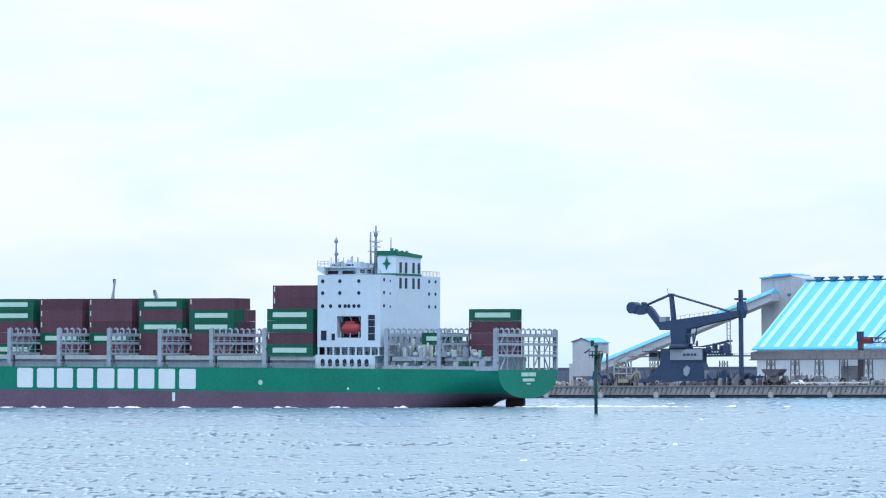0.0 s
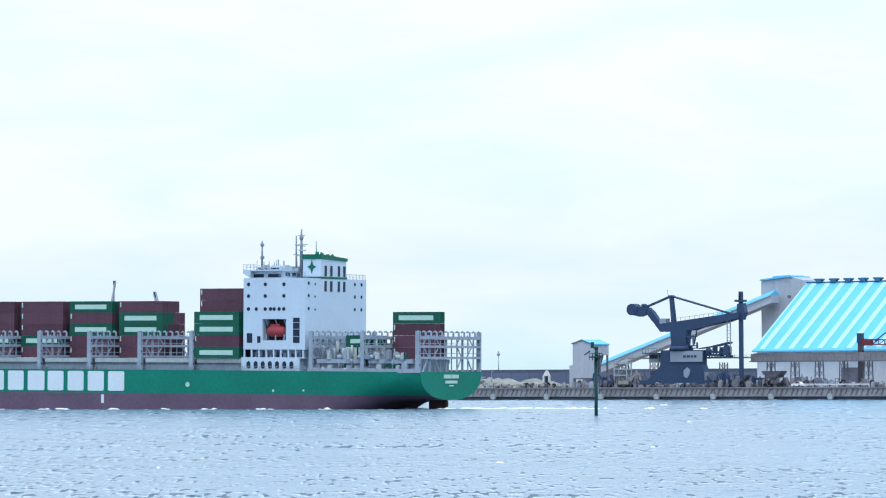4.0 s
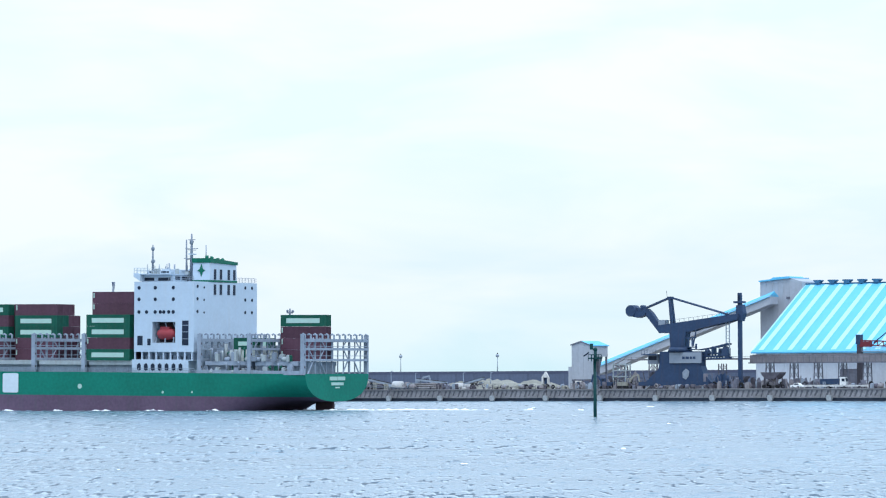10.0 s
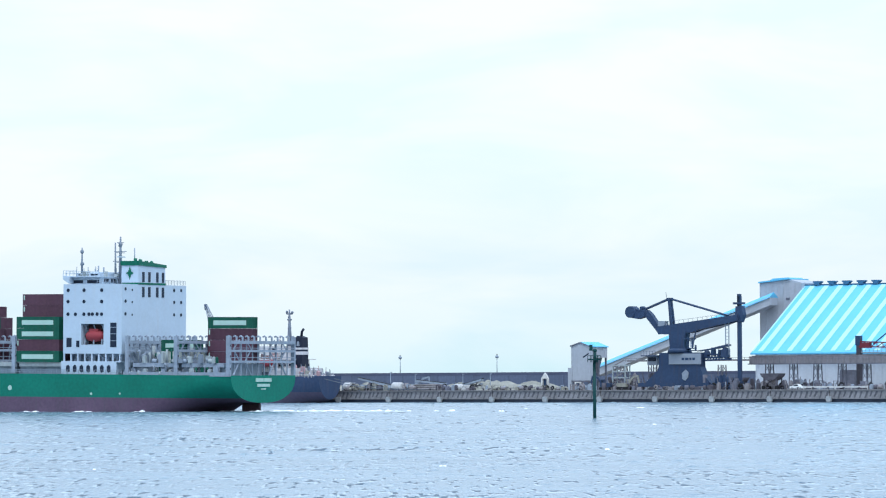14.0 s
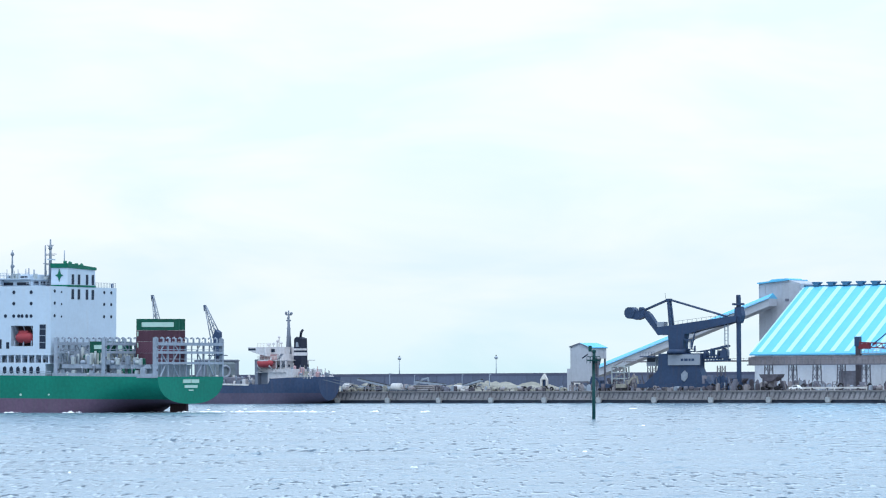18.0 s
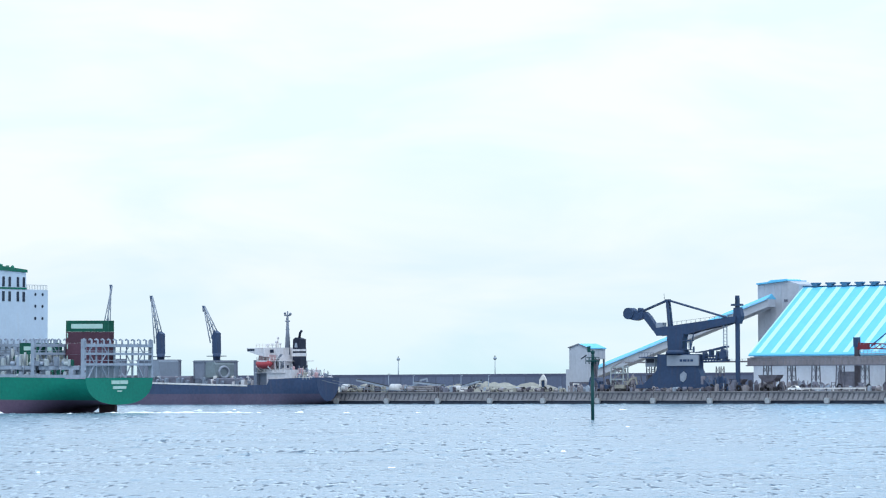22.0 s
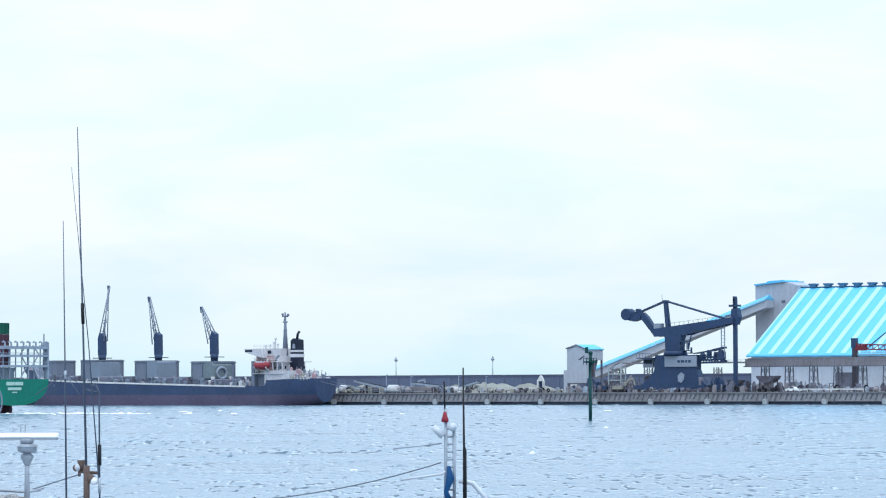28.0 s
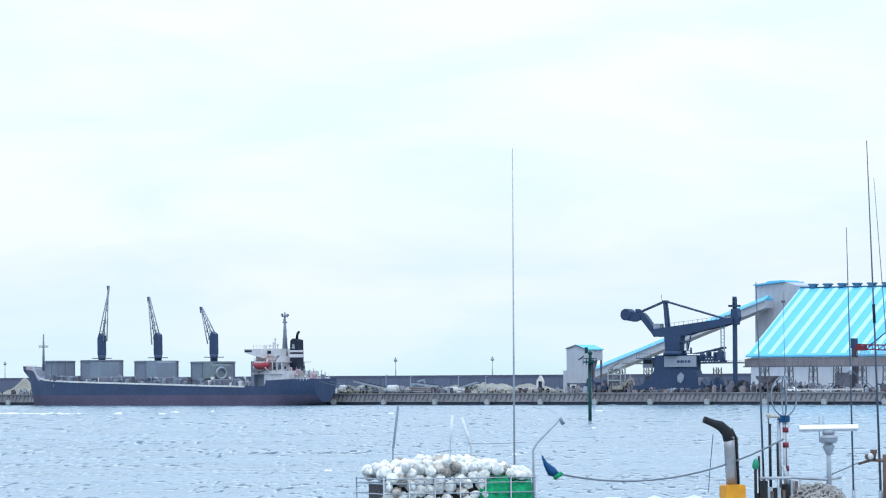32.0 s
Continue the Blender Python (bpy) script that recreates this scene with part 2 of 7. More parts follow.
def water_material():
    m = bpy.data.materials.new("sea_water")
    m.use_nodes = True
    n, l = m.node_tree.nodes, m.node_tree.links
    p = n["Principled BSDF"]
    p.inputs["Roughness"].default_value, p.inputs["IOR"].default_value = 0.25, 1.333
    tc = n.new("ShaderNodeTexCoord")
    hues, ramp = n.new("ShaderNodeTexNoise"), n.new("ShaderNodeMix")
    mp = n.new("ShaderNodeMapping")
    mp.inputs["Scale"].default_value = (0.020, 0.006, 1)
    l.new(tc.outputs["Object"], mp.inputs[0])
    hues.inputs["Scale"].default_value, hues.inputs["Detail"].default_value = 1.0, 3
    l.new(mp.outputs[0], hues.inputs["Vector"])
    ramp.data_type = "RGBA"
    ramp.inputs[6].default_value, ramp.inputs[7].default_value = (0.144, 0.217, 0.270, 1), (0.175, 0.258, 0.312, 1)
    l.new(hues.outputs["Fac"], ramp.inputs[0])
    bm, bands, tone, banded = n.new("ShaderNodeMapping"), n.new("ShaderNodeTexNoise"), n.new("ShaderNodeMapRange"), n.new("ShaderNodeMix")
    bm.inputs["Scale"].default_value = (1 / 70, 1 / 24, 1)
    bands.inputs["Scale"].default_value, bands.inputs["Detail"].default_value = 1.0, 4
    l.new(tc.outputs["Object"], bm.inputs[0])
    l.new(bm.outputs[0], bands.inputs["Vector"])
    for key, value in (("From Min", 0.35), ("From Max", 0.65), ("To Min", 0.86), ("To Max", 1.06)):
        tone.inputs[key].default_value = value
    l.new(bands.outputs["Fac"], tone.inputs["Value"])
    banded.data_type, banded.blend_type = "RGBA", "MULTIPLY"
    banded.inputs[0].default_value = 1.0
    l.new(ramp.outputs[2], banded.inputs[6])
    l.new(tone.outputs[0], banded.inputs[7])
    # painted ripple flecks, stretched in depth: finer by the near shore, longer out in the harbour
    pos = n.new("ShaderNodeSeparateXYZ")
    l.new(tc.outputs["Object"], pos.inputs[0])
    mask = None
    crest = None
    gust, gm = n.new("ShaderNodeTexNoise"), n.new("ShaderNodeMapping")       # long bands where the wind touches
    gm.inputs["Scale"].default_value = (1 / 22, 1 / 26, 1)
    gust.inputs["Scale"].default_value, gust.inputs["Detail"].default_value = 1.0, 2
    l.new(tc.outputs["Object"], gm.inputs[0])
    l.new(gm.outputs[0], gust.inputs["Vector"])
    gain = n.new("ShaderNodeMapRange")
    for key, value in (("From Min", 0.35), ("From Max", 0.65), ("To Min", -0.075), ("To Max", 0.06)):
        gain.inputs[key].default_value = value
    l.new(gust.outputs["Fac"], gain.inputs["Value"])
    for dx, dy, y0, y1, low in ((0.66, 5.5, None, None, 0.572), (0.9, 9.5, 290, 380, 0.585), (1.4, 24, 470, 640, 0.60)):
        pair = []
        for lag in (0.0, 0.42):           # shaded back of each ripple, and its lit face just before it, both painted
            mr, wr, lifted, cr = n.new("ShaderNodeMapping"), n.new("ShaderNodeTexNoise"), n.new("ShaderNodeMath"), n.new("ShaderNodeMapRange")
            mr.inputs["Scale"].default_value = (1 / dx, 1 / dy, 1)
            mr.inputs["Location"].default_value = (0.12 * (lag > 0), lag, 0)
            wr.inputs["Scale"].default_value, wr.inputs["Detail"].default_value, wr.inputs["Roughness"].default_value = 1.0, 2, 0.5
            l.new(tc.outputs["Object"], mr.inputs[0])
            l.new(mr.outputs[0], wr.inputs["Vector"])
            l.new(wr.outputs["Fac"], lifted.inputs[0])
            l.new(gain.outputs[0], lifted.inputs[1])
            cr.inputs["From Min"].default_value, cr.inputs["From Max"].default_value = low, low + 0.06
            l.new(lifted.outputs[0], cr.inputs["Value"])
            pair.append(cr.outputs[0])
        if mask is None:
            mask, crest = pair
        else:
            band = n.new("ShaderNodeMapRange")
            band.inputs["From Min"].default_value, band.inputs["From Max"].default_value = y0, y1
            l.new(pos.outputs["Y"], band.inputs["Value"])
            both_sides = []
            for old, young in zip((mask, crest), pair):
                blend = n.new("ShaderNodeMix")
                l.new(band.outputs[0], blend.inputs[0])
                l.new(old, blend.inputs[2])
                l.new(young, blend.inputs[3])
                both_sides.append(blend.outputs[0])
            mask, crest = both_sides
    # paler colour painted where a ripple face would catch light
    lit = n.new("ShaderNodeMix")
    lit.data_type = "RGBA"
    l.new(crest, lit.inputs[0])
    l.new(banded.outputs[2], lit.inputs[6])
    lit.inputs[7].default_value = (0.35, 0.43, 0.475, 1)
    # darker, duller colour painted as shade on the ripple backs
    fleck_paint, shine = n.new("ShaderNodeMix"), n.new("ShaderNodeMapRange")
    fleck_paint.data_type = "RGBA"
    l.new(mask, fleck_paint.inputs[0])
    l.new(lit.outputs[2], fleck_paint.inputs[6])
    fleck_paint.inputs[7].default_value = (0.03, 0.075, 0.12, 1)
    l.new(fleck_paint.outputs[2], p.inputs["Base Color"])
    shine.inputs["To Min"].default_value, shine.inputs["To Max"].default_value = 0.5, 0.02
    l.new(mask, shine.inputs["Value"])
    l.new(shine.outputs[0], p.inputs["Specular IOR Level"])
    last = None
    # fine ripples at two sizes
    for wide, deep, strength, reach, low, high in ((1.1, 0.8, 0.45, 0.09, 0.0, 1.0), (0.4, 0.3, 0.5, 0.035, 0.0, 1.0)):
        mq, wv, bp, cut = n.new("ShaderNodeMapping"), n.new("ShaderNodeTexNoise"), n.new("ShaderNodeBump"), n.new("ShaderNodeMapRange")
        mq.inputs["Scale"].default_value = (1 / wide, 1 / deep, 1)
        mq.inputs["Rotation"].default_value = (0, 0, radians(4))
        wv.inputs["Scale"].default_value, wv.inputs["Detail"].default_value = 1.0, 2
        l.new(tc.outputs["Object"], mq.inputs[0])
        l.new(mq.outputs[0], wv.inputs["Vector"])
        cut.inputs["From Min"].default_value, cut.inputs["From Max"].default_value = low, high
        l.new(wv.outputs["Fac"], cut.inputs["Value"])
        bp.inputs["Strength"].default_value, bp.inputs["Distance"].default_value = strength, reach
        l.new(cut.outputs[0], bp.inputs["Height"])
        if last:
            l.new(last.outputs[0], bp.inputs["Normal"])
        last = bp
    l.new(last.outputs[0], p.inputs["Normal"])
    return m


WATER = water_material()


# ---- mesh helpers ----
class Shape:
    """Collects rings and boxes into one mesh."""

    def __init__(self):
        self.v, self.f, self.s = [], [], []

    def add(self, verts, faces, smooth=False):
        k = len(self.v)
        self.v += [tuple(p) for p in verts]
        self.f += [tuple(k + i for i in f) for f in faces]
        self.s += [smooth] * len(faces)
        return self

    def box(self, x0, x1, y0, y1, z0, z1):
        return self.add([(x0, y0, z0), (x1, y0, z0), (x1, y1, z0), (x0, y1, z0), (x0, y0, z1), (x1, y0, z1), (x1, y1, z1), (x0, y1, z1)],
                        [(3, 2, 1, 0), (4, 5, 6, 7), (0, 1, 5, 4), (1, 2, 6, 5), (2, 3, 7, 6), (3, 0, 4, 7)])

    def prism(self, outline, axis, a, b):
        """An outline in the plane across axis, drawn from a to b. Outlines: x: (y, z), y: (x, z), z: (x, y)."""
        n = len(outline)
        at = {"x": lambda p, c: (c, p[0], p[1]), "y": lambda p, c: (p[0], c, p[1]), "z": lambda p, c: (p[0], p[1], c)}[axis]
        faces = [tuple(range(n))[::-1], tuple(range(n, 2 * n))] + [(i, (i + 1) % n, n + (i + 1) % n, n + i) for i in range(n)]
        return self.add([at(p, a) for p in outline] + [at(p, b) for p in outline], faces)

    def tube(self, points, radii, sides=8, caps=True):
        """A round bar along points; one radius or one for each point."""
        pts = [Vector(p) for p in points]
        rad = [radii] * len(pts) if isinstance(radii, (int, float)) else list(radii)
        verts, faces = [], []
        side = None
        for i, p in enumerate(pts):
            d = (pts[min(i + 1, len(pts) - 1)] - pts[max(i - 1, 0)]).normalized()
            if side is None:
                side = d.orthogonal().normalized()
            side = (side - d * side.dot(d)).normalized()
            up = d.cross(side)
            verts += [p + rad[i] * (math.cos(2 * math.pi * j / sides) * side + math.sin(2 * math.pi * j / sides) * up) for j in range(sides)]
        for i in range(len(pts) - 1):
            faces += [(i * sides + j, i * sides + (j + 1) % sides, (i + 1) * sides + (j + 1) % sides, (i + 1) * sides + j) for j in range(sides)]
        self.add(verts, faces, sides > 5)
        if caps:
            k = len(self.v) - len(verts)
            self.f += [tuple(k + j for j in range(sides))[::-1], tuple(k + (len(pts) - 1) * sides + j for j in range(sides))]
            self.s += [False, False]
        return self

    def bar(self, p, q, w):
        """A square bar."""
        return self.tube([p, q], w * 0.7071, 4)

    def blob(self, c, r, rings=6, sides=10, squash=1.0, rough=0.0, seed=0):
        verts, faces = [], []
        for i in range(rings + 1):
            th = math.pi * i / rings
            for j in range(sides):
                ph = 2 * math.pi * j / sides
                d = Vector((math.sin(th) * math.cos(ph), math.sin(th) * math.sin(ph), math.cos(th)))
                k = r * (1 + rough * noise.noise(d * 2.3 + Vector((seed * 3.1, seed, 0))))
                verts.append((c[0] + k * d.x, c[1] + k * d.y, c[2] + k * squash * d.z))
        for i in range(rings):
            faces += [(i * sides + j, (i + 1) * sides + j, (i + 1) * sides + (j + 1) % sides, i * sides + (j + 1) % sides) for j in range(sides)]
        return self.add(verts, faces, True)

    def grid(self, rows, smooth=True):
        n = len(rows[0])
        faces = [(i * n + j, i * n + j + 1, (i + 1) * n + j + 1, (i + 1) * n + j) for i in range(len(rows) - 1) for j in range(n - 1)]
        return self.add([p for r in rows for p in r], faces, smooth)

    def mesh(self, name, mat):
        me = bpy.data.meshes.new(name)
        me.from_pydata(self.v, [], self.f)
        me.polygons.foreach_set("use_smooth", self.s)
        me.materials.append(mat)
        me.update()
        return me


def part(name, shape, mat, parent, label="", kind=""):
    ob = new(name, shape.mesh(name, mat) if isinstance(shape, Shape) else shape)
    ob.parent = parent
    return tagged(ob, label, kind=kind)


def thing(name, label, category, group="", kind="", at=None):
    ob = tagged(new(name), label, category, group, kind)
    ob.empty_display_size = 0.5
    if at is not None:
        ob.matrix_basis = at
    return ob


def whole(name, shape, mat, label, category="", group="", kind="", at=None):
    ob = tagged(new(name, shape.mesh(name, mat)), label, category, group, kind)
    if at is not None:
        ob.matrix_basis = at
    return ob


def box(*a):
    return Shape().box(*a)


def tube(*a, **k):
    return Shape().tube(*a, **k)


# the quay's own axes: u along its edge, v inland, z up
QUAY = Matrix.Translation((46.3, 1125.1, 0)) @ pose(0, 0, 0, 0, 0, -36.87)


def on_quay(u, v, z=0.0, turn=0.0):
    return QUAY @ pose(u, v, z, 0, 0, turn)


DECK = 3.6      # height of the quay

# ---- water ----
def sea():
    """One sheet to the horizon: three bands of short waves, finer towards the near shore, in a wide flat rim."""
    rng = np.random.RandomState(5)
    waves = []
    for k in range(44):
        length = 0.85 * 1.036 ** k
        waves.append((length, math.radians(rng.normal(75, 45)), rng.uniform(0, 6.28), rng.uniform(0.7, 1.3)))

    def height(x, y):
        far = np.clip((y - 250.0) / 550.0, 0, 1)          # longer seas out in the harbour
        reach = 1 + 0.9 * far
        x, y = x / reach, y / reach
        z = np.zeros_like(x)
        for k, (length, way, phase, weight) in enumerate(waves):
            a = 2 * math.pi * (x * math.cos(way) + y * math.sin(way)) / length
            z += weight * length ** 0.6 * np.sin(a + phase + 1.2 * np.sin(x / (3.1 + 0.3 * k) + y / (4.7 + 0.4 * k) + k))
        z /= 6.6
        calm = 0.75 + 0.25 * np.sin(x / 37.0 + 1.3 * np.sin(y / 61.0)) * np.sin(y / 83.0)
        return (0.42 + 0.55 * far) * calm * np.where(z > 0, 0.022 * z + 0.018 * z ** 2, 0.018 * z)

    verts, quads, base = [], [], 0
    cuts = [(196.0, 330.0, 52.0, 0.17, 0.42), (330.0, 560.0, 82.0, 0.30, 0.85), (560.0, 1250.0, 165.0, 0.60, 2.1)]
    for y0, y1, half, dx, dy in cuts:
        xs = np.linspace(4 - half, 4 + half, int(2 * half / dx) + 1)
        ys = np.linspace(y0, y1, int((y1 - y0) / dy) + 1)
        gx, gy = np.meshgrid(xs, ys)
        edge = np.clip(np.minimum(np.minimum(gx - xs[0], xs[-1] - gx) / 6, np.minimum(gy - y0, y1 - gy) / 1.5), 0, 1)
        z = height(gx, gy) * edge
        verts.append(np.stack([gx, gy, z], -1).reshape(-1, 3))
        i = np.arange(gx.size).reshape(gx.shape) + base
        quads.append(np.stack([i[:-1, :-1], i[:-1, 1:], i[1:, 1:], i[1:, :-1]], -1).reshape(-1, 4))
        base += gx.size
    far = 16000.0
    rim = [(-far, -4000, far, cuts[0][0]), (-far, cuts[-1][1], far, far)]
    for y0, y1, half, dx, dy in cuts:
        rim += [(-far, y0, 4 - half, y1), (4 + half, y0, far, y1)]
    for x0, y0, x1, y1 in rim:
        verts.append(np.array([(x0, y0, 0), (x1, y0, 0), (x1, y1, 0), (x0, y1, 0)], float))
        quads.append(np.arange(4).reshape(1, 4) + base)
        base += 4
    me = bpy.data.meshes.new("water")
    me.from_pydata(np.concatenate(verts).tolist(), [], np.concatenate(quads).tolist())
    me.polygons.foreach_set("use_smooth", [True] * len(me.polygons))
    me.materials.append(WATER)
    return tagged(new("water", me), "choppy pale blue harbour water with small ripples", "water", kind="structure")


water = sea()

# ---- quay, breakwater ----
def quay():
    g = thing("quay", "grey-brown concrete quay wall with a dark wet foot", "quay", kind="structure", at=QUAY)
    part("quay_deck", box(-420, 420, 0.4, 260, 1.0, DECK), PAVING, g, "pale dusty concrete quay paving")
    part("wet_foot", box(-420, 420, 0.35, 1.2, -3, 1.05), WET_CONCRETE, g, "dark wet foot of the quay wall")
    part("cope", box(-420, 420, -0.5, 1.0, DECK - 0.28, DECK + 0.02), CONCRETE, g, "concrete cope along the quay edge")
    panel = box(0, 19.2, -0.15, 1.0, 0.95, DECK - 0.28).mesh("quay_panel", CONCRETE)
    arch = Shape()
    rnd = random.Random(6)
    for k in range(11):     # sloping dark plates between each block's ribs: shade of uneven hollows, painted
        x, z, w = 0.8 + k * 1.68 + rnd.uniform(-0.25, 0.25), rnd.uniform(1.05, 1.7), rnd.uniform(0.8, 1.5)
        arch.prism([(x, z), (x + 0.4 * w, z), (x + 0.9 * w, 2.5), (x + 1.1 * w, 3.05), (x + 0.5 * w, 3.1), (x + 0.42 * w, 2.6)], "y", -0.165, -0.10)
    arch = arch.mesh("recess", HOLLOW_SHADE)
    block = Shape().prism([(-0.6, 0.15), (0.6, 0.15), (0.85, 0.8), (0.75, 1.7), (-0.75, 1.7), (-0.85, 0.8)], "y", -0.95, -0.16).mesh("fender_block", BLOCK)
    for k in range(-15, 8):
        u = k * 19.5
        p = part("quay_panel", panel, CONCRETE, g)
        p.location = (u + 0.15, 0, 0)
        part("recess", arch, HOLLOW_SHADE, p)
        b = part("fender_block", block, BLOCK, g, "pale fender block on the quay face")
        b.location = (u, 0, 0)
    for k in range(-60, 40):
        b = part("bollard", BOLLARD, DARK_STEEL, g)
        b.location = (k * 5.0 + 2, 0.7, DECK)


BOLLARD = Shape().tube([(0, 0, 0), (0, 0, 0.4), (0, 0, 0.45), (0, 0, 0.65)], [0.2, 0.18, 0.34, 0.3], 8).mesh("bollard", DARK_STEEL)
quay()


def breakwater():
    g = thing("breakwater", "long blue-grey concrete breakwater wall with a parapet", "breakwater", kind="structure", at=QUAY)
    part("wall_core", box(-460, 130, 120.3, 128, -2, 8.2), WALL_STONE, g, "stained blue-grey concrete")
    part("parapet", box(-460, 130, 119.9, 121.2, 8.2, 9.15), PARAPET, g, "dark parapet along the top")
    slab = box(0, 7.3, 119.95, 120.3, 3.4, 8.2).mesh("wall_slab", WALL_STONE)
    rib = box(-0.22, 0.22, 119.8, 120.3, 3.4, 8.2).mesh("rib", WALL_STONE)
    for k in range(-60, 17):
        s = part("wall_slab", slab, WALL_STONE, g)
        s.location = (k * 7.5, 0, 0)
        r = part("rib", rib, WALL_STONE, g)
        r.location = (k * 7.5 - 0.1, 0, 0)


breakwater()


def breakwater_lamp():
    g = thing("breakwater_light", "slim grey light post with a round lantern on the breakwater", "light post", "posts on the breakwater", at=on_quay(-126.6, 122.5, 8.2))
    part("post", tube([(0, 0, 0), (0, 0, 5.6)], [0.16, 0.11], 8), LASHING_GREY, g)
    part("lantern", Shape().blob((0, 0, 6.2), 0.62, 6, 10, 0.9), LASHING_GREY, g, "round grey lantern")
    part("cap", tube([(0, 0, 6.8), (0, 0, 7.2)], [0.3, 0.08], 8), DARK_STEEL, g)
    for u in (-167.8, -351.4):
        copy_thing(g, on_quay(u, 122.5, 8.2))


breakwater_lamp()


# ---- the store shed with its blue roof ----
def store():
    g = thing("storage_shed", "huge bulk storage shed with a pale-striped bright blue roof", "warehouse", at=on_quay(0, 0, DECK))
    z0, z1 = 13.95 - DECK, 34.75 - DECK
    u0, u1, v0, v1 = 23.4, 190.0, 45.0, 76.4
    wall = part("wall", Shape().prism([(v0 + 1.5, 0), (2 * v1 - v0 - 1.5, 0), (2 * v1 - v0 - 1.5, z0 + 0.6), (v1, z1 - 0.5), (v0 + 1.5, z0 + 0.6)], "x", u0 + 0.8, u1 - 0.8), SHED_WALL, g, "pale grey sheet-metal walls")
    roof = part("roof", Shape().prism([(v0, z0), (v1, z1), (2 * v1 - v0, z0), (2 * v1 - v0, z0 + 0.35), (v1, z1 + 0.4), (v0, z0 + 0.35)], "x", u0, u1), ROOF_BLUE, g, "bright blue sheet roof")
    part("fascia", box(u0, u1, v0 - 0.15, v0 + 0.1, z0 - 0.12, z0 + 0.28), ROOF_BLUE, roof)
    sl = (z1 - z0) / (v1 - v0)
    strip = Shape()
    a, b = v0 + 0.7, v1 - 0.6
    za, zb = z0 + 0.42 + (a - v0) * sl, z0 + 0.42 + (b - v0) * sl
    strip.add([(0, a, za), (1.7, a, za), (1.7, b, zb), (0, b, zb), (0, a, za + 0.06), (1.7, a, za + 0.06), (1.7, b, zb + 0.06), (0, b, zb + 0.06)],
              [(3, 2, 1, 0), (4, 5, 6, 7), (0, 1, 5, 4), (1, 2, 6, 5), (2, 3, 7, 6), (3, 0, 4, 7)])
    strip = strip.mesh("roof_light_strip", ROOF_PALE)
    vent = Shape().prism([(-0.9, 0), (0.9, 0), (0.8, 0.45), (1.45, 0.9), (1.3, 1.2), (-1.3, 1.2), (-1.45, 0.9), (-0.8, 0.45)], "y", -0.9, 0.9).mesh("ridge_vent", VENT_BLUE)
    for k in range(33):
        s = part("roof_light_strip", strip, ROOF_PALE, roof, "pale translucent strip")
        s.location = (u0 + 2.2 + k * 5.0, 0, 0)
    edge = Shape().add([(0.1, a, za), (0.6, a, za), (0.6, b, zb), (0.1, b, zb), (0.1, a, za + 0.06), (0.6, a, za + 0.06), (0.6, b, zb + 0.06), (0.1, b, zb + 0.06)],
                       [(3, 2, 1, 0), (4, 5, 6, 7), (0, 1, 5, 4), (1, 2, 6, 5), (2, 3, 7, 6), (3, 0, 4, 7)])
    part("roof_edge_strip", edge, ROOF_PALE, roof).location = (u0, 0, 0)
    part("ridge_cap", box(u0, u1, v1 - 0.5, v1 + 0.5, z1 + 0.3, z1 + 0.55), VENT_BLUE, roof)
    for k in range(30):
        v = part("ridge_vent", vent, VENT_BLUE, roof, "dark blue ridge vent")
        v.location = (u0 + 4.6 + k * 5.15, v1, z1 + 0.3)
    for k in range(34):
        part("wall_rib", box(u0 + 1 + k * 4.8, u0 + 1.2 + k * 4.8, v0 + 1.42, v0 + 1.6, 0, z0 + 0.3), SHED_WALL, wall)
    part("wall_door", box(u0 + 30, u0 + 36, v0 + 1.3, v0 + 1.62, 0, 5.5), TRESTLE, wall)


store()


def transfer_tower():
    g = thing("transfer_tower", "tall grey clad conveyor tower with a shallow blue roof", "tower", at=on_quay(1.2, 0, DECK))
    w = part("wall", Shape().prism([(7.4, 0), (22.4, 0), (22.4, 32.2), (18.5, 33.3), (7.4, 32.3)], "y", 74, 84), CLADDING, g, "grey ribbed cladding")
    part("roof", Shape().prism([(7.2, 32.32), (18.45, 33.33), (18.45, 33.6), (16.5, 33.6), (7.2, 32.75)], "y", 73.4, 84.6), ROOF_BLUE, g, "blue sheet roof")
    part("roof_crown", Shape().prism([(10.2, 33.05), (17.6, 33.6), (17.0, 33.95), (11.4, 33.7)], "y", 75.0, 83.0), ROOF_BLUE, g)
    for k in range(8):
        part("wall_rib", box(7.6 + k * 2.05, 7.75 + k * 2.05, 73.9, 74.1, 0, 32.2), CLADDING, w)
    part("louvre", box(16.9, 18.1, 73.8, 74.1, 27.0, 27.7), TRESTLE, w)
    part("louvre", box(9.6, 12.4, 73.4, 74.1, 25.0, 25.7), TRESTLE, w)


transfer_tower()


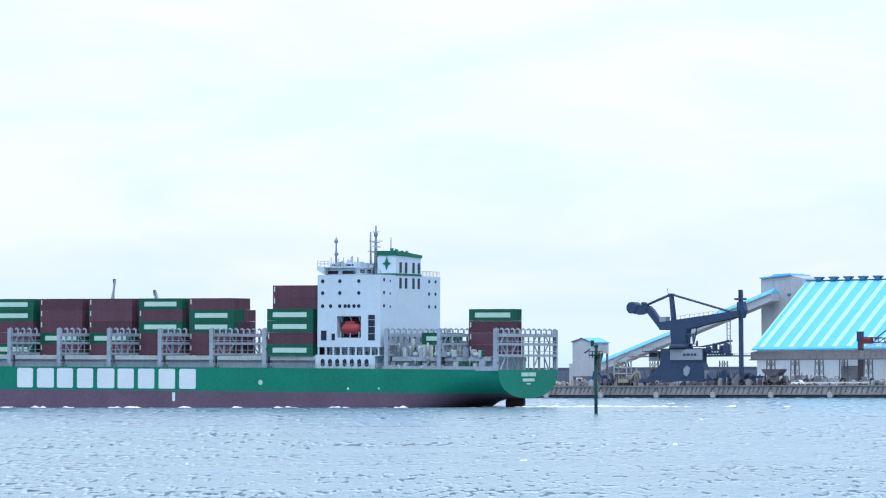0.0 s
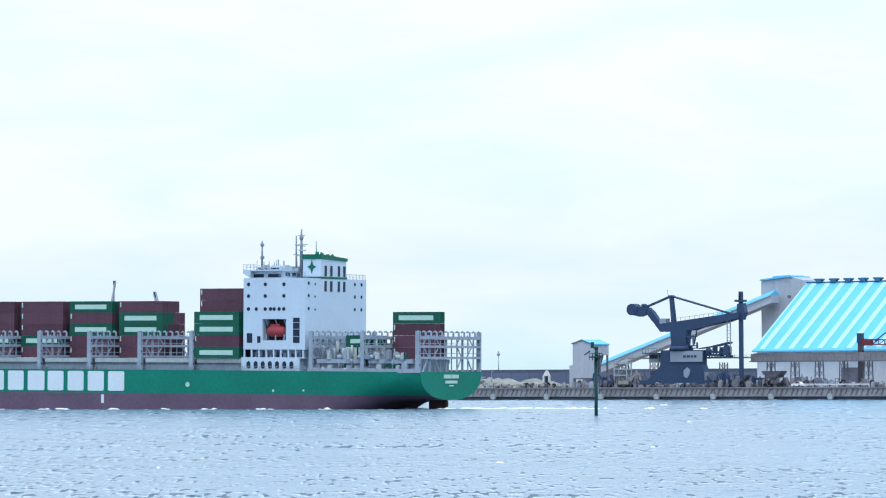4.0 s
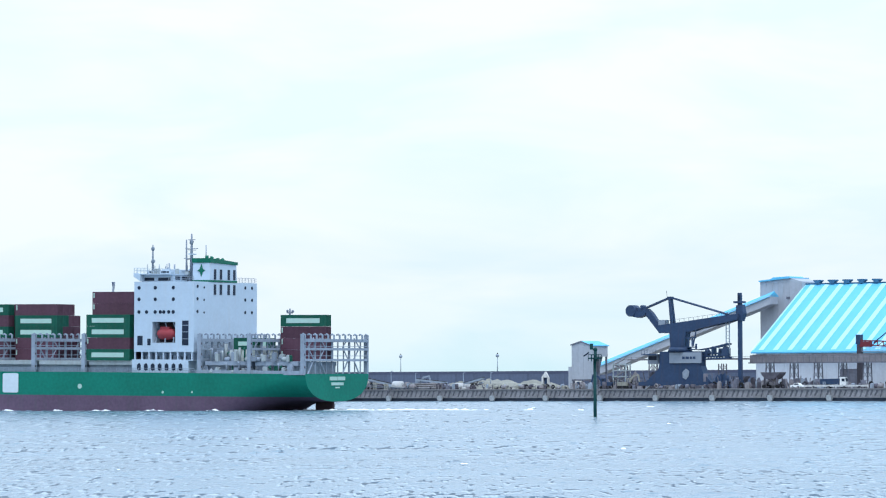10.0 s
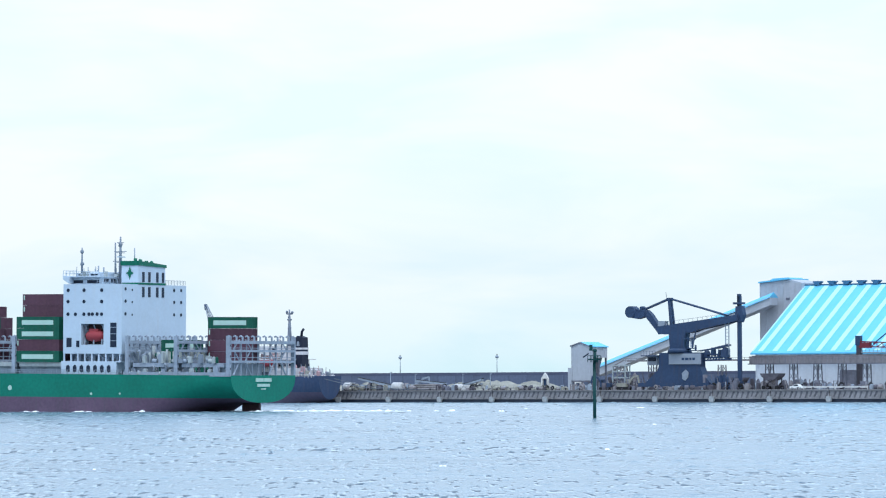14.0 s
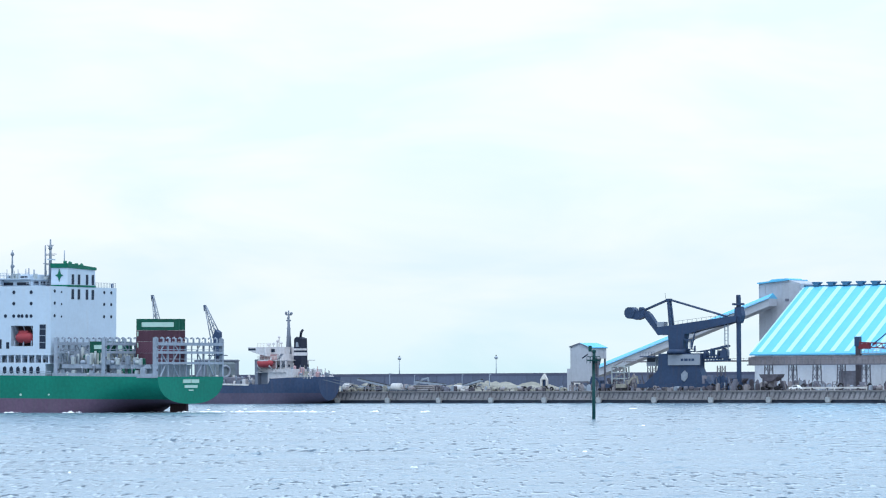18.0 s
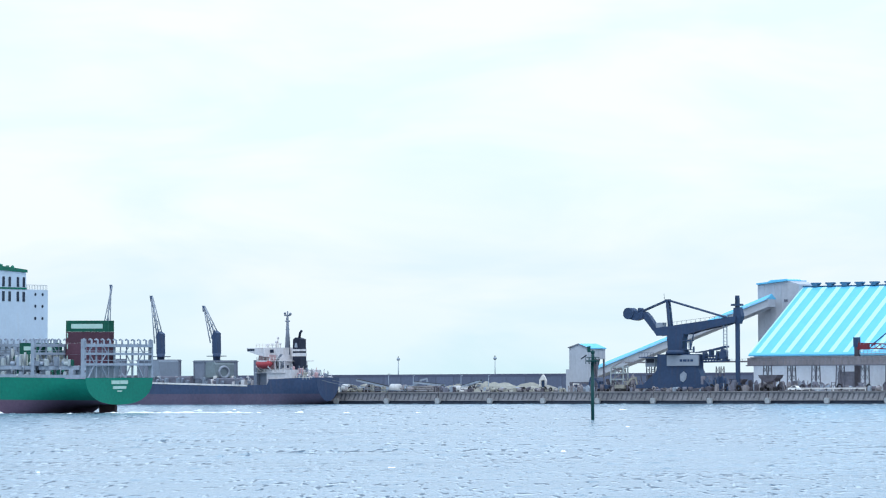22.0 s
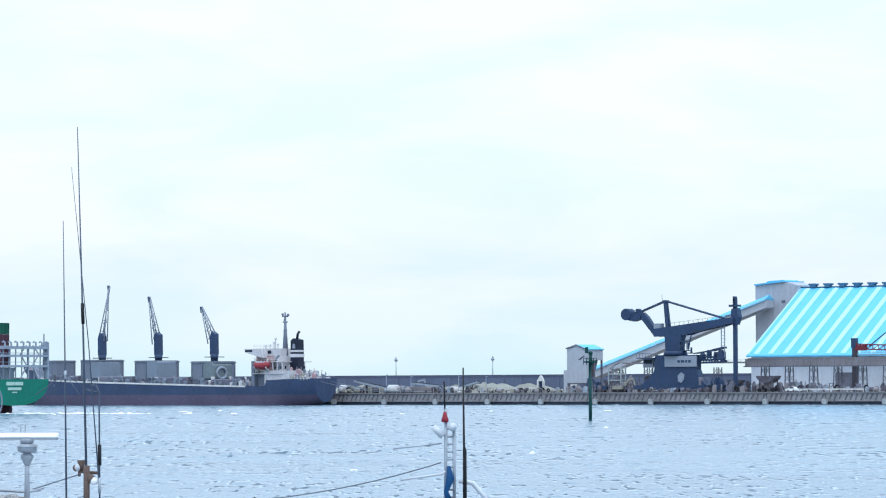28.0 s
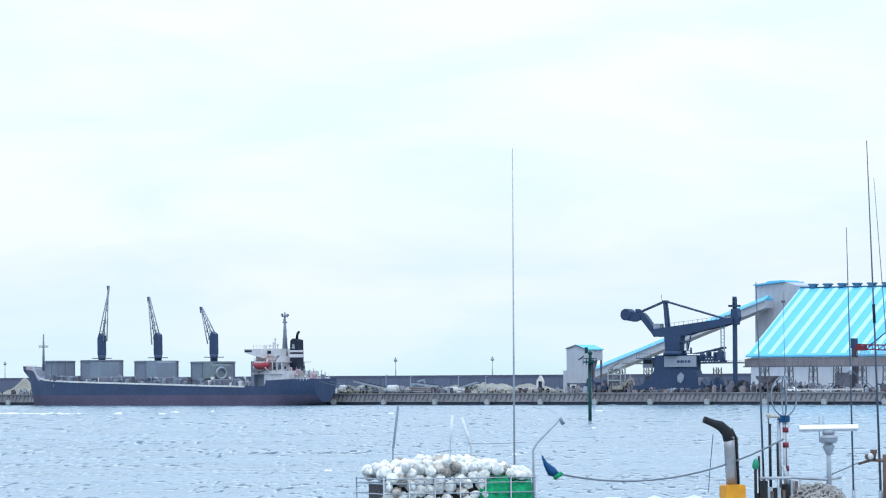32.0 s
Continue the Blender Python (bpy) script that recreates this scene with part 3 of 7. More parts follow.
def gallery(name, u0, z0, u1, z1, v, high, wide, label):
    """An inclined conveyor gallery with a blue roof, and trestles below."""
    g = thing(name, label, "conveyor", at=on_quay(0, 0, 0))
    s = Shape()
    s.add([(u0, v, z0 - high), (u1, v, z1 - high), (u1, v, z1), (u0, v, z0), (u0, v + wide, z0 - high), (u1, v + wide, z1 - high), (u1, v + wide, z1), (u0, v + wide, z0)],
          [(0, 1, 2, 3), (7, 6, 5, 4), (3, 2, 6, 7), (4, 5, 1, 0), (0, 3, 7, 4), (1, 5, 6, 2)])
    part("casing", s, CLADDING, g, "grey clad casing")
    r = Shape()
    e = 0.5
    r.add([(u0, v - e, z0 - 0.5), (u1, v - e, z1 - 0.5), (u1, v + wide / 2, z1 + 1.2), (u0, v + wide / 2, z0 + 1.2), (u1, v + wide + e, z1 - 0.5), (u0, v + wide + e, z0 - 0.5)],
          [(0, 1, 2, 3), (3, 2, 4, 5), (1, 4, 2), (0, 3, 5), (0, 5, 4, 1)])
    part("roof", r, ROOF_BLUE, g, "blue sheet roof")
    n = max(2, int(abs(u1 - u0) / 14))
    for k in range(n):
        f = (k + 0.5) / n
        if f > 0.3:       # here the gallery spans freely between its towers
            continue
        u, z = u0 + f * (u1 - u0), z0 + f * (z1 - z0) - high
        t = Shape()
        for a in (0.3, wide - 0.3):
            t.bar((u - 1.2, v + a, DECK), (u - 0.5, v + a, z), 0.35)
            t.bar((u + 1.2, v + a, DECK), (u + 0.5, v + a, z), 0.35)
            m = DECK
            while m < z - 3:
                t.bar((u - 1.0, v + a, m), (u + 0.9, v + a, m + 3), 0.16)
                m += 3
        part("trestle", t, TRESTLE, g, "steel trestle")


gallery("conveyor_gallery", -48.0, 10.6, 16.0, 31.8, 68.0, 2.8, 4.4, "long inclined conveyor gallery with a bright blue roof")


def low_conveyor():
    g = thing("trestle_conveyor", "level covered conveyor of brown-grey steel on lattice trestles", "conveyor", at=on_quay(0, 25, DECK))
    part("casing", box(35.6, 150, 0, 3.0, 7.5, 9.6), GALLERY, g, "weathered brown-grey casing")
    part("belt_tray", box(-8, 35.6, 0.6, 2.4, 8.35, 8.75), GALLERY, g, "thin open belt tray")
    part("walkway", box(35.6, 150, -0.9, 3.0, 7.2, 7.5), TRESTLE, g)
    for k in range(43):
        part("cover", box(36.6 + k * 2.6, 38.7 + k * 2.6, -0.12, 2.9, 9.58, 9.8), GALLERY, g)
    rail = Shape()
    for k in range(80):
        rail.bar((-7.5 + 2 * k, -0.85, 7.4 if k > 21 else 8.3), (-7.5 + 2 * k, -0.85, 9.3), 0.07)
    rail.bar((-8, -0.85, 9.3), (150, -0.85, 9.3), 0.08)
    rail.bar((-8, -0.85, 8.8), (150, -0.85, 8.8), 0.06)
    part("railing", rail, TRESTLE, g)
    foot = box(-1.3, 1.3, -0.2, 3.2, 0, 0.5).mesh("trestle", TRESTLE)
    legs = [Shape().bar((s * 0.8, a, 0.45), (s * 0.5, a, 7.2), 0.24).mesh("leg", TRESTLE) for a in (0.2, 2.8) for s in (-1, 1)]
    braces = [Shape().bar((-s * 0.74, a, m * 2.3 + 0.4), (s * 0.62, a, m * 2.3 + 2.5), 0.10).mesh("brace", TRESTLE) for a in (0.2, 2.8) for m in range(3) for s in (-1, 1)]
    for k in (0, 1, 2, 3, *range(5, 18)):
        p = part("trestle", foot, TRESTLE, g, "lattice steel trestle")
        p.location = (0.6 + 8.2 * k, 0, 0)
        for me in legs:
            part("leg", me, TRESTLE, p)
        for me in braces:
            part("brace", me, TRESTLE, p)


low_conveyor()


def junction_house():
    g = thing("junction_house", "grey clad conveyor junction house with a blue roof", "building", at=on_quay(0, 0, DECK))
    w = part("wall", box(-20.9, -14.0, 15, 16.6, 2.8, 9.6), CLADDING, g, "grey cladding")
    up = part("upper_wall", Shape().prism([(-20.9, 9.6), (-14.0, 9.6), (-14.0, 12.75), (-17.4, 13.95), (-20.9, 12.95)], "y", 15, 24), CLADDING, g, "grey clad gabled head")
    part("low_annex", box(-22.4, -20.9, 15.4, 18.6, 0, 6.6), CLADDING, g)
    part("hatch_frame", box(-19.6, -17.4, 14.9, 15.3, 0.2, 2.4), PALE_RAIL, g)
    part("hatch_opening", box(-19.1, -17.9, 14.84, 14.9, 0.6, 2.0), NAVY, g)
    part("roof", Shape().prism([(-21.1, 12.95), (-17.4, 14.0), (-13.7, 12.7), (-13.7, 12.95), (-17.4, 14.3), (-21.1, 13.2)], "y", 14.8, 24.3), ROOF_BLUE, g, "blue sheet roof")
    part("gable_trim", Shape().prism([(-21.15, 12.9), (-17.4, 13.97), (-13.65, 12.65), (-13.65, 13.0), (-17.4, 14.34), (-21.15, 13.25)], "y", 14.7, 14.8), TRESTLE, g, "dark gable trim")
    for k in range(4):
        part("wall_rib", box(-20.6 + 1.9 * k, -20.42 + 1.9 * k, 14.93, 15.1, 2.9, 12.7), CLADDING, w)
    for k in range(4):
        part("wall_rib", box(-14.1, -13.93, 16.2 + 2.1 * k, 16.4 + 2.1 * k, 9.7, 12.6), CLADDING, up)
    for u in (-20.6, -17.4, -14.5):
        for v in (15.5, 19.5, 23.4):
            part("leg", box(u, u + 0.45, v, v + 0.45, 0, 2.8 if v < 16 else 9.6), TRESTLE, g)
    part("lintel", box(-20.9, -14.0, 15.1, 15.4, 2.3, 2.79), TRESTLE, g)
    part("transfer_chute", Shape().prism([(18.5, 5.0), (20.5, 5.0), (22.5, 9.6), (17.5, 9.6)], "x", -19.0, -14.8), TRESTLE, g, "dark transfer chute below the head")


junction_house()
# ---- the ship loader ----
def ship_loader():
    g = thing("ship_loader", "dark navy steel ship loader with a raised boom and counterweight", "crane", at=on_quay(0, 12, DECK))
    base = part("gantry", Shape().prism([(9.2, 1.5), (11.0, 3.0), (14.2, 5.6), (14.7, 7.4), (14.8, 10.8), (28.9, 10.8), (28.9, 6.6), (29.9, 4.4), (33.0, 1.5)], "y", -3.2, -0.2), NAVY, g, "broad navy plate gantry")
    part("sill_beam", box(8.0, 32.4, -4.2, -3.2, 0.9, 2.0), NAVY, g)
    part("sill_beam", box(8.0, 30.4, 1.2, 2.2, 0.9, 2.0), NAVY, g)
    for k in range(9):
        for v in (-3.7, 1.7):
            part("wheel", Shape().tube([(7.5 + 3.1 * k, v - 0.3, 0.5), (7.5 + 3.1 * k, v + 0.3, 0.5)], 0.5, 10), DARK_STEEL, g)
    part("sign_panel", box(18.4, 29.4, -3.6, -3.22, 7.4, 10.5), SIGN_GREY, g, "pale grey panel with unreadable marks")
    for k, (a, w) in enumerate(((22.9, 0.9), (24.1, 1.2), (25.6, 0.7), (26.6, 0.9))):
        part("mark", box(a, a + w, -3.66, -3.6, 8.6, 9.3), NAVY, g)
    part("plate_patch", Shape().prism([(22.9, 3.2), (23.9, 2.6), (24.9, 3.6), (25.1, 5.0), (24.0, 5.8), (22.8, 4.8)], "y", -3.4, -3.2), LASHING_GREY, g, "pale oval patch")
    part("slew_ring", tube([(20.8, -1.4, 10.8), (20.8, -1.4, 12.0)], [3.6, 3.3], 20), NAVY, g)
    house = part("machine_house", Shape().prism([(17.6, 11.8), (22.6, 11.8), (22.8, 15.2), (23.2, 17.0), (17.2, 17.0)], "y", -1.8, 0.8), NAVY, g, "navy machine house")
    cab = part("cab", Shape().box(23.0, 26.2, -2.6, -0.6, 11.9, 12.2).box(23.0, 26.0, -2.6, -0.6, 14.6, 14.9), NAVY, g, "open operator cab with bare frames")
    for x in (23.0, 24.5, 25.9):
        part("cab_post", Shape().bar((x, -2.5, 12.1), (x, -2.5, 14.7), 0.26), NAVY, cab)
    # added white plate: brightness of the gap through the open cab, painted
    part("cab_window", box(24.6, 25.8, -1.6, -1.5, 12.4, 14.4), CAR_WHITE, cab, "white plate painted as the bright gap in the cab")
    part("cab_rail", Shape().bar((26.0, -2.5, 12.4), (26.9, -2.5, 16.0), 0.3).bar((26.9, -2.5, 16.0), (27.1, -2.5, 17.2), 0.25), NAVY, g)
    part("winch_house", Shape().box(13.2, 15.6, -1.4, 0.6, 18.6, 20.1), SIGN_GREY, g, "small pale winch house")
    for x0, x1, z0, z1 in ((25.0, 27.4, 11.2, 11.5), (26.8, 27.2, 11.2, 13.0)):
        part("cab_bracket", box(x0, x1, -2.6, -2.2, z0, z1), NAVY, g)
    boom = Shape()
    for v in (-1.7, 1.1):
        boom.prism([(12.6, 17.6), (13.6, 16.2), (24.6, 16.6), (27.4, 17.4), (40.8, 19.9), (40.8, 21.6), (14.0, 18.6)], "y", v, v + 0.6)
    boom.prism([(12.6, 17.2), (13.8, 16.5), (24.6, 16.9), (40.6, 20.2), (40.6, 20.9), (14.0, 18.2)], "y", -1.1, 1.1)
    boom = part("boom", boom, NAVY, g, "long navy plate boom")
    br = Shape()
    for k in range(15):
        x = 16 + 1.62 * k
        z = 18.9 + 0.094 * (x - 13.6) * 1.02
        br.bar((x, -1.8, z - 0.3), (x, -1.8, z + 0.7), 0.07)
    br.bar((16, -1.8, 19.8), (39, -1.8, 22.1), 0.07)
    part("boom_railing", br, NAVY, boom)
    part("counter_boom", Shape().prism([(4.4, 22.2), (8.2, 21.6), (9.0, 20.8), (12.8, 16.6), (15.6, 16.6), (15.6, 18.2), (13.2, 18.6), (10.4, 22.2), (9.0, 23.4), (4.4, 23.8)], "y", -0.8, 0.8), NAVY, g, "bent tail boom")
    cw = Shape()
    cw.tube([(3.4, -1.5, 22.9), (3.4, 1.5, 22.9)], 1.75, 12).prism([(3.0, 21.4), (5.8, 20.8), (8.4, 21.6), (8.2, 22.8), (3.0, 23.2)], "y", -1.2, 1.2).tube([(7.0, -0.9, 24.0), (7.0, 0.9, 24.0)], 0.55, 8)
    part("counterweight", cw, NAVY, g, "rounded navy counterweight drums")
    mast = Shape()
    for v in (-0.7, 0.7):
        mast.bar((17.6, v, 17.4), (16.6, v * 0.6, 26.6), 0.7)
    mast.box(15.9, 17.2, -0.8, 0.8, 26.2, 26.9)
    part("pylon", mast, NAVY, g)
    part("aerial", tube([(15.4, 0, 27.0), (15.2, 0, 28.6)], 0.06, 6), NAVY, g)
    for v in (-0.5, 0.5):
        part("fore_stay", Shape().bar((16.8, v, 26.6), (36.5, v, 21.4), 0.42), NAVY, g)
        part("back_stay", Shape().bar((16.4, v, 26.6), (7.2, v, 23.4), 0.42), NAVY, g)
    part("loading_chute", Shape().box(40.1, 41.1, -0.5, 0.5, 1.2, 27.0), NAVY, g, "tall dark vertical loading chute")
    part("chute_head", Shape().prism([(39.6, 19.8), (41.6, 19.4), (42.4, 21.6), (41.8, 24.2), (39.8, 24.0)], "y", -0.9, 0.9), NAVY, g)
    part("chute_top", Shape().box(40.1, 41.0, -0.5, 0.5, 24.0, 27.6), NAVY, g)
    part("chute_platform", box(39.0, 42.0, -1.0, 1.0, 24.6, 25.2), NAVY, g)
    lad = Shape()
    for x in (36.2, 37.3):
        lad.bar((x, -0.6, 10), (x, -0.6, 19.4), 0.24)
    for k in range(10):
        lad.bar((36.2, -0.6, 10.4 + k), (37.3, -0.6, 10.4 + k), 0.12)
    part("ladder_tower", lad, LASHING_GREY, g)
    arm = Shape()
    for y in (-1.4, 0.2):
        arm.bar((27.0, y, 8.4), (37.6, y, 8.8), 0.45).bar((27.0, y, 10.4), (33.4, y, 10.2), 0.4).bar((33.4, y, 10.2), (37.6, y, 8.9), 0.4)
        arm.bar((27.0, y, 11.2), (33.0, y, 12.0), 0.3).bar((33.0, y, 12.0), (37.4, y, 12.9), 0.5)
        for k in range(5):
            arm.bar((27.4 + 1.9 * k, y, 8.5), (28.4 + 1.9 * k, y, 10.3 - 0.12 * k), 0.28)
    arm.box(28.0, 33.6, -1.6, 0.4, 9.0, 9.6)
    part("feed_boom", arm, NAVY, g, "dark lattice side boom")
    for k, (x0, z0, x1, z1) in enumerate(((29.4, 9.4, 30.4, 11.4), (31.8, 9.8, 32.4, 12.2), (34.2, 9.0, 34.6, 11.6), (35.4, 9.4, 37.2, 12.2))):
        part("boom_drive", Shape().prism([(x0, z0), (x1, z0), (x1, z1 - 0.6), (x0 + 0.4 * (x1 - x0), z1), (x0, z1 - 1.0)], "y", -1.8, 0.2), NAVY, g)
    part("side_platform", box(9.2, 14.6, -4.6, 2, 9.8, 10.1), NAVY, g)
    sp = Shape()
    for k in range(6):
        sp.bar((9.3 + k, -4.5, 10.1), (9.3 + k, -4.5, 11.3), 0.08)
    sp.bar((9.3, -4.5, 11.3), (14.4, -4.5, 11.3), 0.09)
    part("platform_railing", sp, NAVY, g)


ship_loader()


# ---- lattice masts, railings ----
def ladder_posts(s, x0, x1, y, z, high, step, w=0.08):
    n = max(1, int(abs(x1 - x0) / step))
    for k in range(n + 1):
        x = x0 + (x1 - x0) * k / n
        s.bar((x, y, z), (x, y, z + high), w)
    for h in (0.55, 1.0):
        s.bar((x0, y, z + high * h), (x1, y, z + high * h), w)
    return s


# ---- hulls ----
def hull_rows(stations, low, high, boot):
    """Port half from the keel to the deck; stations: (x, half beam, keel z, deck z, fullness); the share of each row."""
    rows = []
    for x, b, zk, zd, p in stations:
        row = []
        for kind, f in low + high:
            z = zk + (boot - zk) * f if kind else boot + (zd - boot) * f
            z = max(z, zk)
            k = min(1.0, max(0.0, (zd - z) / (zd - zk)))
            row.append((x, b * (1 - k ** p) ** (1 / p), z))
        rows.append(row)
    return rows


LOW = [(1, f) for f in (0.0, 0.01, 0.05, 0.14, 0.3, 0.5, 0.75, 1.0)]
HIGH = [(0, f) for f in (0.15, 0.35, 0.55, 0.78, 1.0)]


def ship_hull(g, stations, top, bottom, deck, label_top, label_bottom, deck_in=0.3, boot=2.7):
    rows = hull_rows(stations, LOW, HIGH, boot)
    n = len(LOW)
    up_port = [r[n - 1:] for r in rows]
    s = Shape()
    s.grid(up_port)
    s.grid([[(x, -y, z) for x, y, z in r][::-1] for r in up_port])
    a = rows[0]
    # stern plate in strips
    port = a
    for i in range(len(port) - 1):
        p, q = port[i], port[i + 1]
        s.add([(p[0], -p[1], p[2]), (p[0], p[1], p[2]), (q[0], q[1], q[2]), (q[0], -q[1], q[2])], [(0, 1, 2, 3)])
    hull = part("hull", s, top, g, label_top)
    s = Shape()
    low_port = [r[:n] for r in rows]
    s.grid(low_port)
    s.grid([[(x, -y, z) for x, y, z in r][::-1] for r in low_port])
    part("boot_topping", s, bottom, g, label_bottom)
    s = Shape()
    s.grid([[(r[-1][0], -r[-1][1], r[-1][2] - deck_in), (r[-1][0], r[-1][1], r[-1][2] - deck_in)] for r in rows], False)
    part("deck", s, deck, g)
    return hull


# ---- the container ship; x forward from the stern, y to port, z up from the water ----
SHIP_RZ, SHIP_TRIM, SHIP_SPEED = 180 - 28.7, -0.6, 4.86
SHIP_SCALE, SHIP_LIFT = 0.94, 0.45      # size against the drawing's units, and how high it floats
MIDDLE_X, MIDDLE_Y = SHIP_SCALE * (11.9 + 0.48 * 15.1), SHIP_SCALE * (890 + 0.877 * 15.1)
HEADING = Vector((math.cos(radians(SHIP_RZ)), math.sin(radians(SHIP_RZ)), 0))


def ship_at(t):
    p = Vector((MIDDLE_X, MIDDLE_Y, 0)) + HEADING * SHIP_SPEED * t
    return pose(p.x, p.y, SHIP_LIFT, 0, SHIP_TRIM, SHIP_RZ) @ Matrix.Scale(SHIP_SCALE, 4)


def level_at(t):
    """The same without the ship's trim, for what lies on the water."""
    p = Vector((MIDDLE_X, MIDDLE_Y, 0)) + HEADING * SHIP_SPEED * t
    return pose(p.x, p.y, 0, 0, 0, SHIP_RZ) @ Matrix.Scale(SHIP_SCALE, 4)


ABOARD = []       # things that ride on the ship: (object, pose in the ship's space)
TIER, BOX_L, BOX_W = 2.82, 12.7, 2.56


def container_ship():
    g = thing("container_ship", "green-hulled container ship with a white deckhouse, under way, partly loaded", "ship")
    st = [(-0.8, 15.1, 1.6, 8.25, 2.4), (4, 15.3, 1.45, 8.25, 2.6), (6, 15.4, 1.25, 8.25, 2.8), (9, 15.6, 0.85, 8.25, 3.1),
          (12.2, 15.7, 0.1, 8.25, 3.5), (15, 15.85, -1.4, 8.26, 4.2), (19, 15.95, -3.2, 8.28, 5.0), (24, 16.05, -5.4, 8.3, 6.2), (30, 16.1, -7.5, 8.32, 7.2), (40, 16.1, -8.5, 8.35, 8),
          (60, 16.1, -9, 8.4, 10), (120, 16.1, -9, 8.4, 10), (140, 16.1, -9, 8.4, 9), (155, 15.9, -9, 8.4, 6),
          (168, 14.6, -9, 8.6, 3.6), (180, 11.6, -9, 9.6, 2.4), (198, 4.6, -9, 12, 1.4), (205, 1.6, -8, 12.6, 1.2), (209, 0.2, -4, 12.9, 1.1)]
    hull = ship_hull(g, st, HULL_GREEN, BOOT_RED, DECK_GREEN, "green painted hull side", "dull red-brown boot topping")
    part("rudder", Shape().prism([(0.3, -3), (4.8, -3), (5.0, 0.8), (4.4, 2.2), (0.6, 2.3), (0.2, 0.9)], "y", -0.5, 0.5), RUDDER, g, "dark rudder")
    part("stern_tube", Shape().tube([(14, 0, -2.6), (8.5, 0, -2.6), (6.2, 0, -2.6)], [1.5, 1.2, 0.7], 12), RUDDER, g)
    # white blocks where the name of the line stands on the side
    for k in range(9):
        a = 133.6 - k * 5.95
        w = 4.7 if k not in (1, 4) else 5.0
        s = Shape().prism([(a, 3.45), (a, 7.75), (a - 0.35, 8.0), (a - w + 0.35, 8.0), (a - w, 7.75), (a - w, 3.45), (a - w + 0.35, 3.2), (a - 0.35, 3.2)], "y", 16.0, 16.16)
        part("name_block", s, LETTER_WHITE, hull, "plain white painted block on the green side")
    part("draught_mark", box(87.2, 88.0, 15.9, 16.16, 0.2, 2.3), LETTER_WHITE, hull, "white draught mark")
    for a, z, r in ((63.0, 4.9, 0.6), (38.8, 3.6, 0.32), (30.4, 3.7, 0.25)):
        part("side_mark", Shape().tube([(a, 15.8, z), (a, 16.17, z)], r, 12), BAR_PALE, hull, "round pale mark")
    for y0, y1, z0, z1 in ((0.2, 3.7, 6.7, 7.6), (-3.5, -0.1, 6.7, 7.6), (-2.8, 3.0, 5.5, 6.2), (-0.9, 1.1, 4.8, 5.1)):
        part("stern_bar", box(-0.96, -0.5, y0, y1, z0, z1), BAR_PALE, hull, "pale bar on the stern plate")
    bul = Shape()
    bul.box(-0.8, 30, 15.2, 15.35, 8.0, 9.0)
    ladder_posts(bul, 30, 150, 15.9, 8.3, 1.1, 1.6)
    ladder_posts(bul, 30, 150, -15.9, 8.3, 1.1, 1.6)
    part("side_railing", bul, LASHING_GREY, g)
    # coaming under the stacks
    for a0, a1 in ((1.6, 13.8), (15.7, 27.9), (48.8, 61.6), (63.6, 76.4), (78.4, 91.2), (93.2, 106), (108, 120.8), (122.8, 135.6), (137.6, 150.4)):
        right = -13.4 if a0 > 2 else -3.2
        c = part("hatch_coaming", box(a0, a1, right, 13.4, 8.05, 10.2), LASHING_GREY, g, "grey hatch coaming")
        part("hatch_cover", box(a0 + 0.1, a1 - 0.1, right - 0.6, 14.4, 10.2, 11.2), PALE_DECK if a0 > 30 else LASHING_GREY, c)
    for a in (-0.1, 14.8, 28.9, 62.5, 77.4, 92.2, 107.0, 121.8, 136.6, 151.4):
        lashing_bridge(g, a)
    rnd = random.Random(3)
    for k in range(30):
        a, y = rnd.uniform(1.8, 26), rnd.choice((13.6, 12.2, 9.8, 7.0))
        w = rnd.uniform(0.5, 1.5)
        part("deck_locker", box(a, a + w, y, y + rnd.uniform(0.5, 1.2), 8.0, 8.0 + rnd.uniform(1.0, 2.4)), PALE_DECK if k % 3 else LASHING_GREY, g)
    for k in range(22):
        a, y = 15.6 + rnd.uniform(0, 11.5), rnd.uniform(-12, 9)
        w, h = rnd.uniform(0.7, 2.2), rnd.uniform(1.0, 4.2)
        part("reefer_gear", box(a, a + w, y, y + rnd.uniform(0.8, 2), 11.2, 11.2 + h), PALE_DECK if k % 2 else LASHING_GREY, g, "pale equipment on the hatch")
    for k in range(34):
        a, y = 15.8 + rnd.uniform(0, 11.0), rnd.uniform(3, 13.2)
        h = rnd.uniform(1.2, 4.6)
        if k % 3 == 0:
            s = Shape().tube([(a, y, 11.2), (a, y, 11.2 + h)], rnd.uniform(0.15, 0.5), 8)
        elif k % 3 == 1:
            s = Shape().tube([(a - 0.5, y, 11.2 + h * 0.6), (a + 0.6, y, 11.2 + h * 0.6)], rnd.uniform(0.4, 0.9), 10).box(a - 0.2, a + 0.2, y - 0.2, y + 0.2, 11.2, 11.2 + h * 0.6)
        else:
            s = box(a, a + rnd.uniform(0.6, 1.6), y, y + 0.9, 11.2, 11.2 + h * 0.7)
        part("reefer_gear", s, (PALE_DECK, PANEL_GREY, LASHING_GREY)[k % 3] if k % 5 else BOX_GREEN, g)
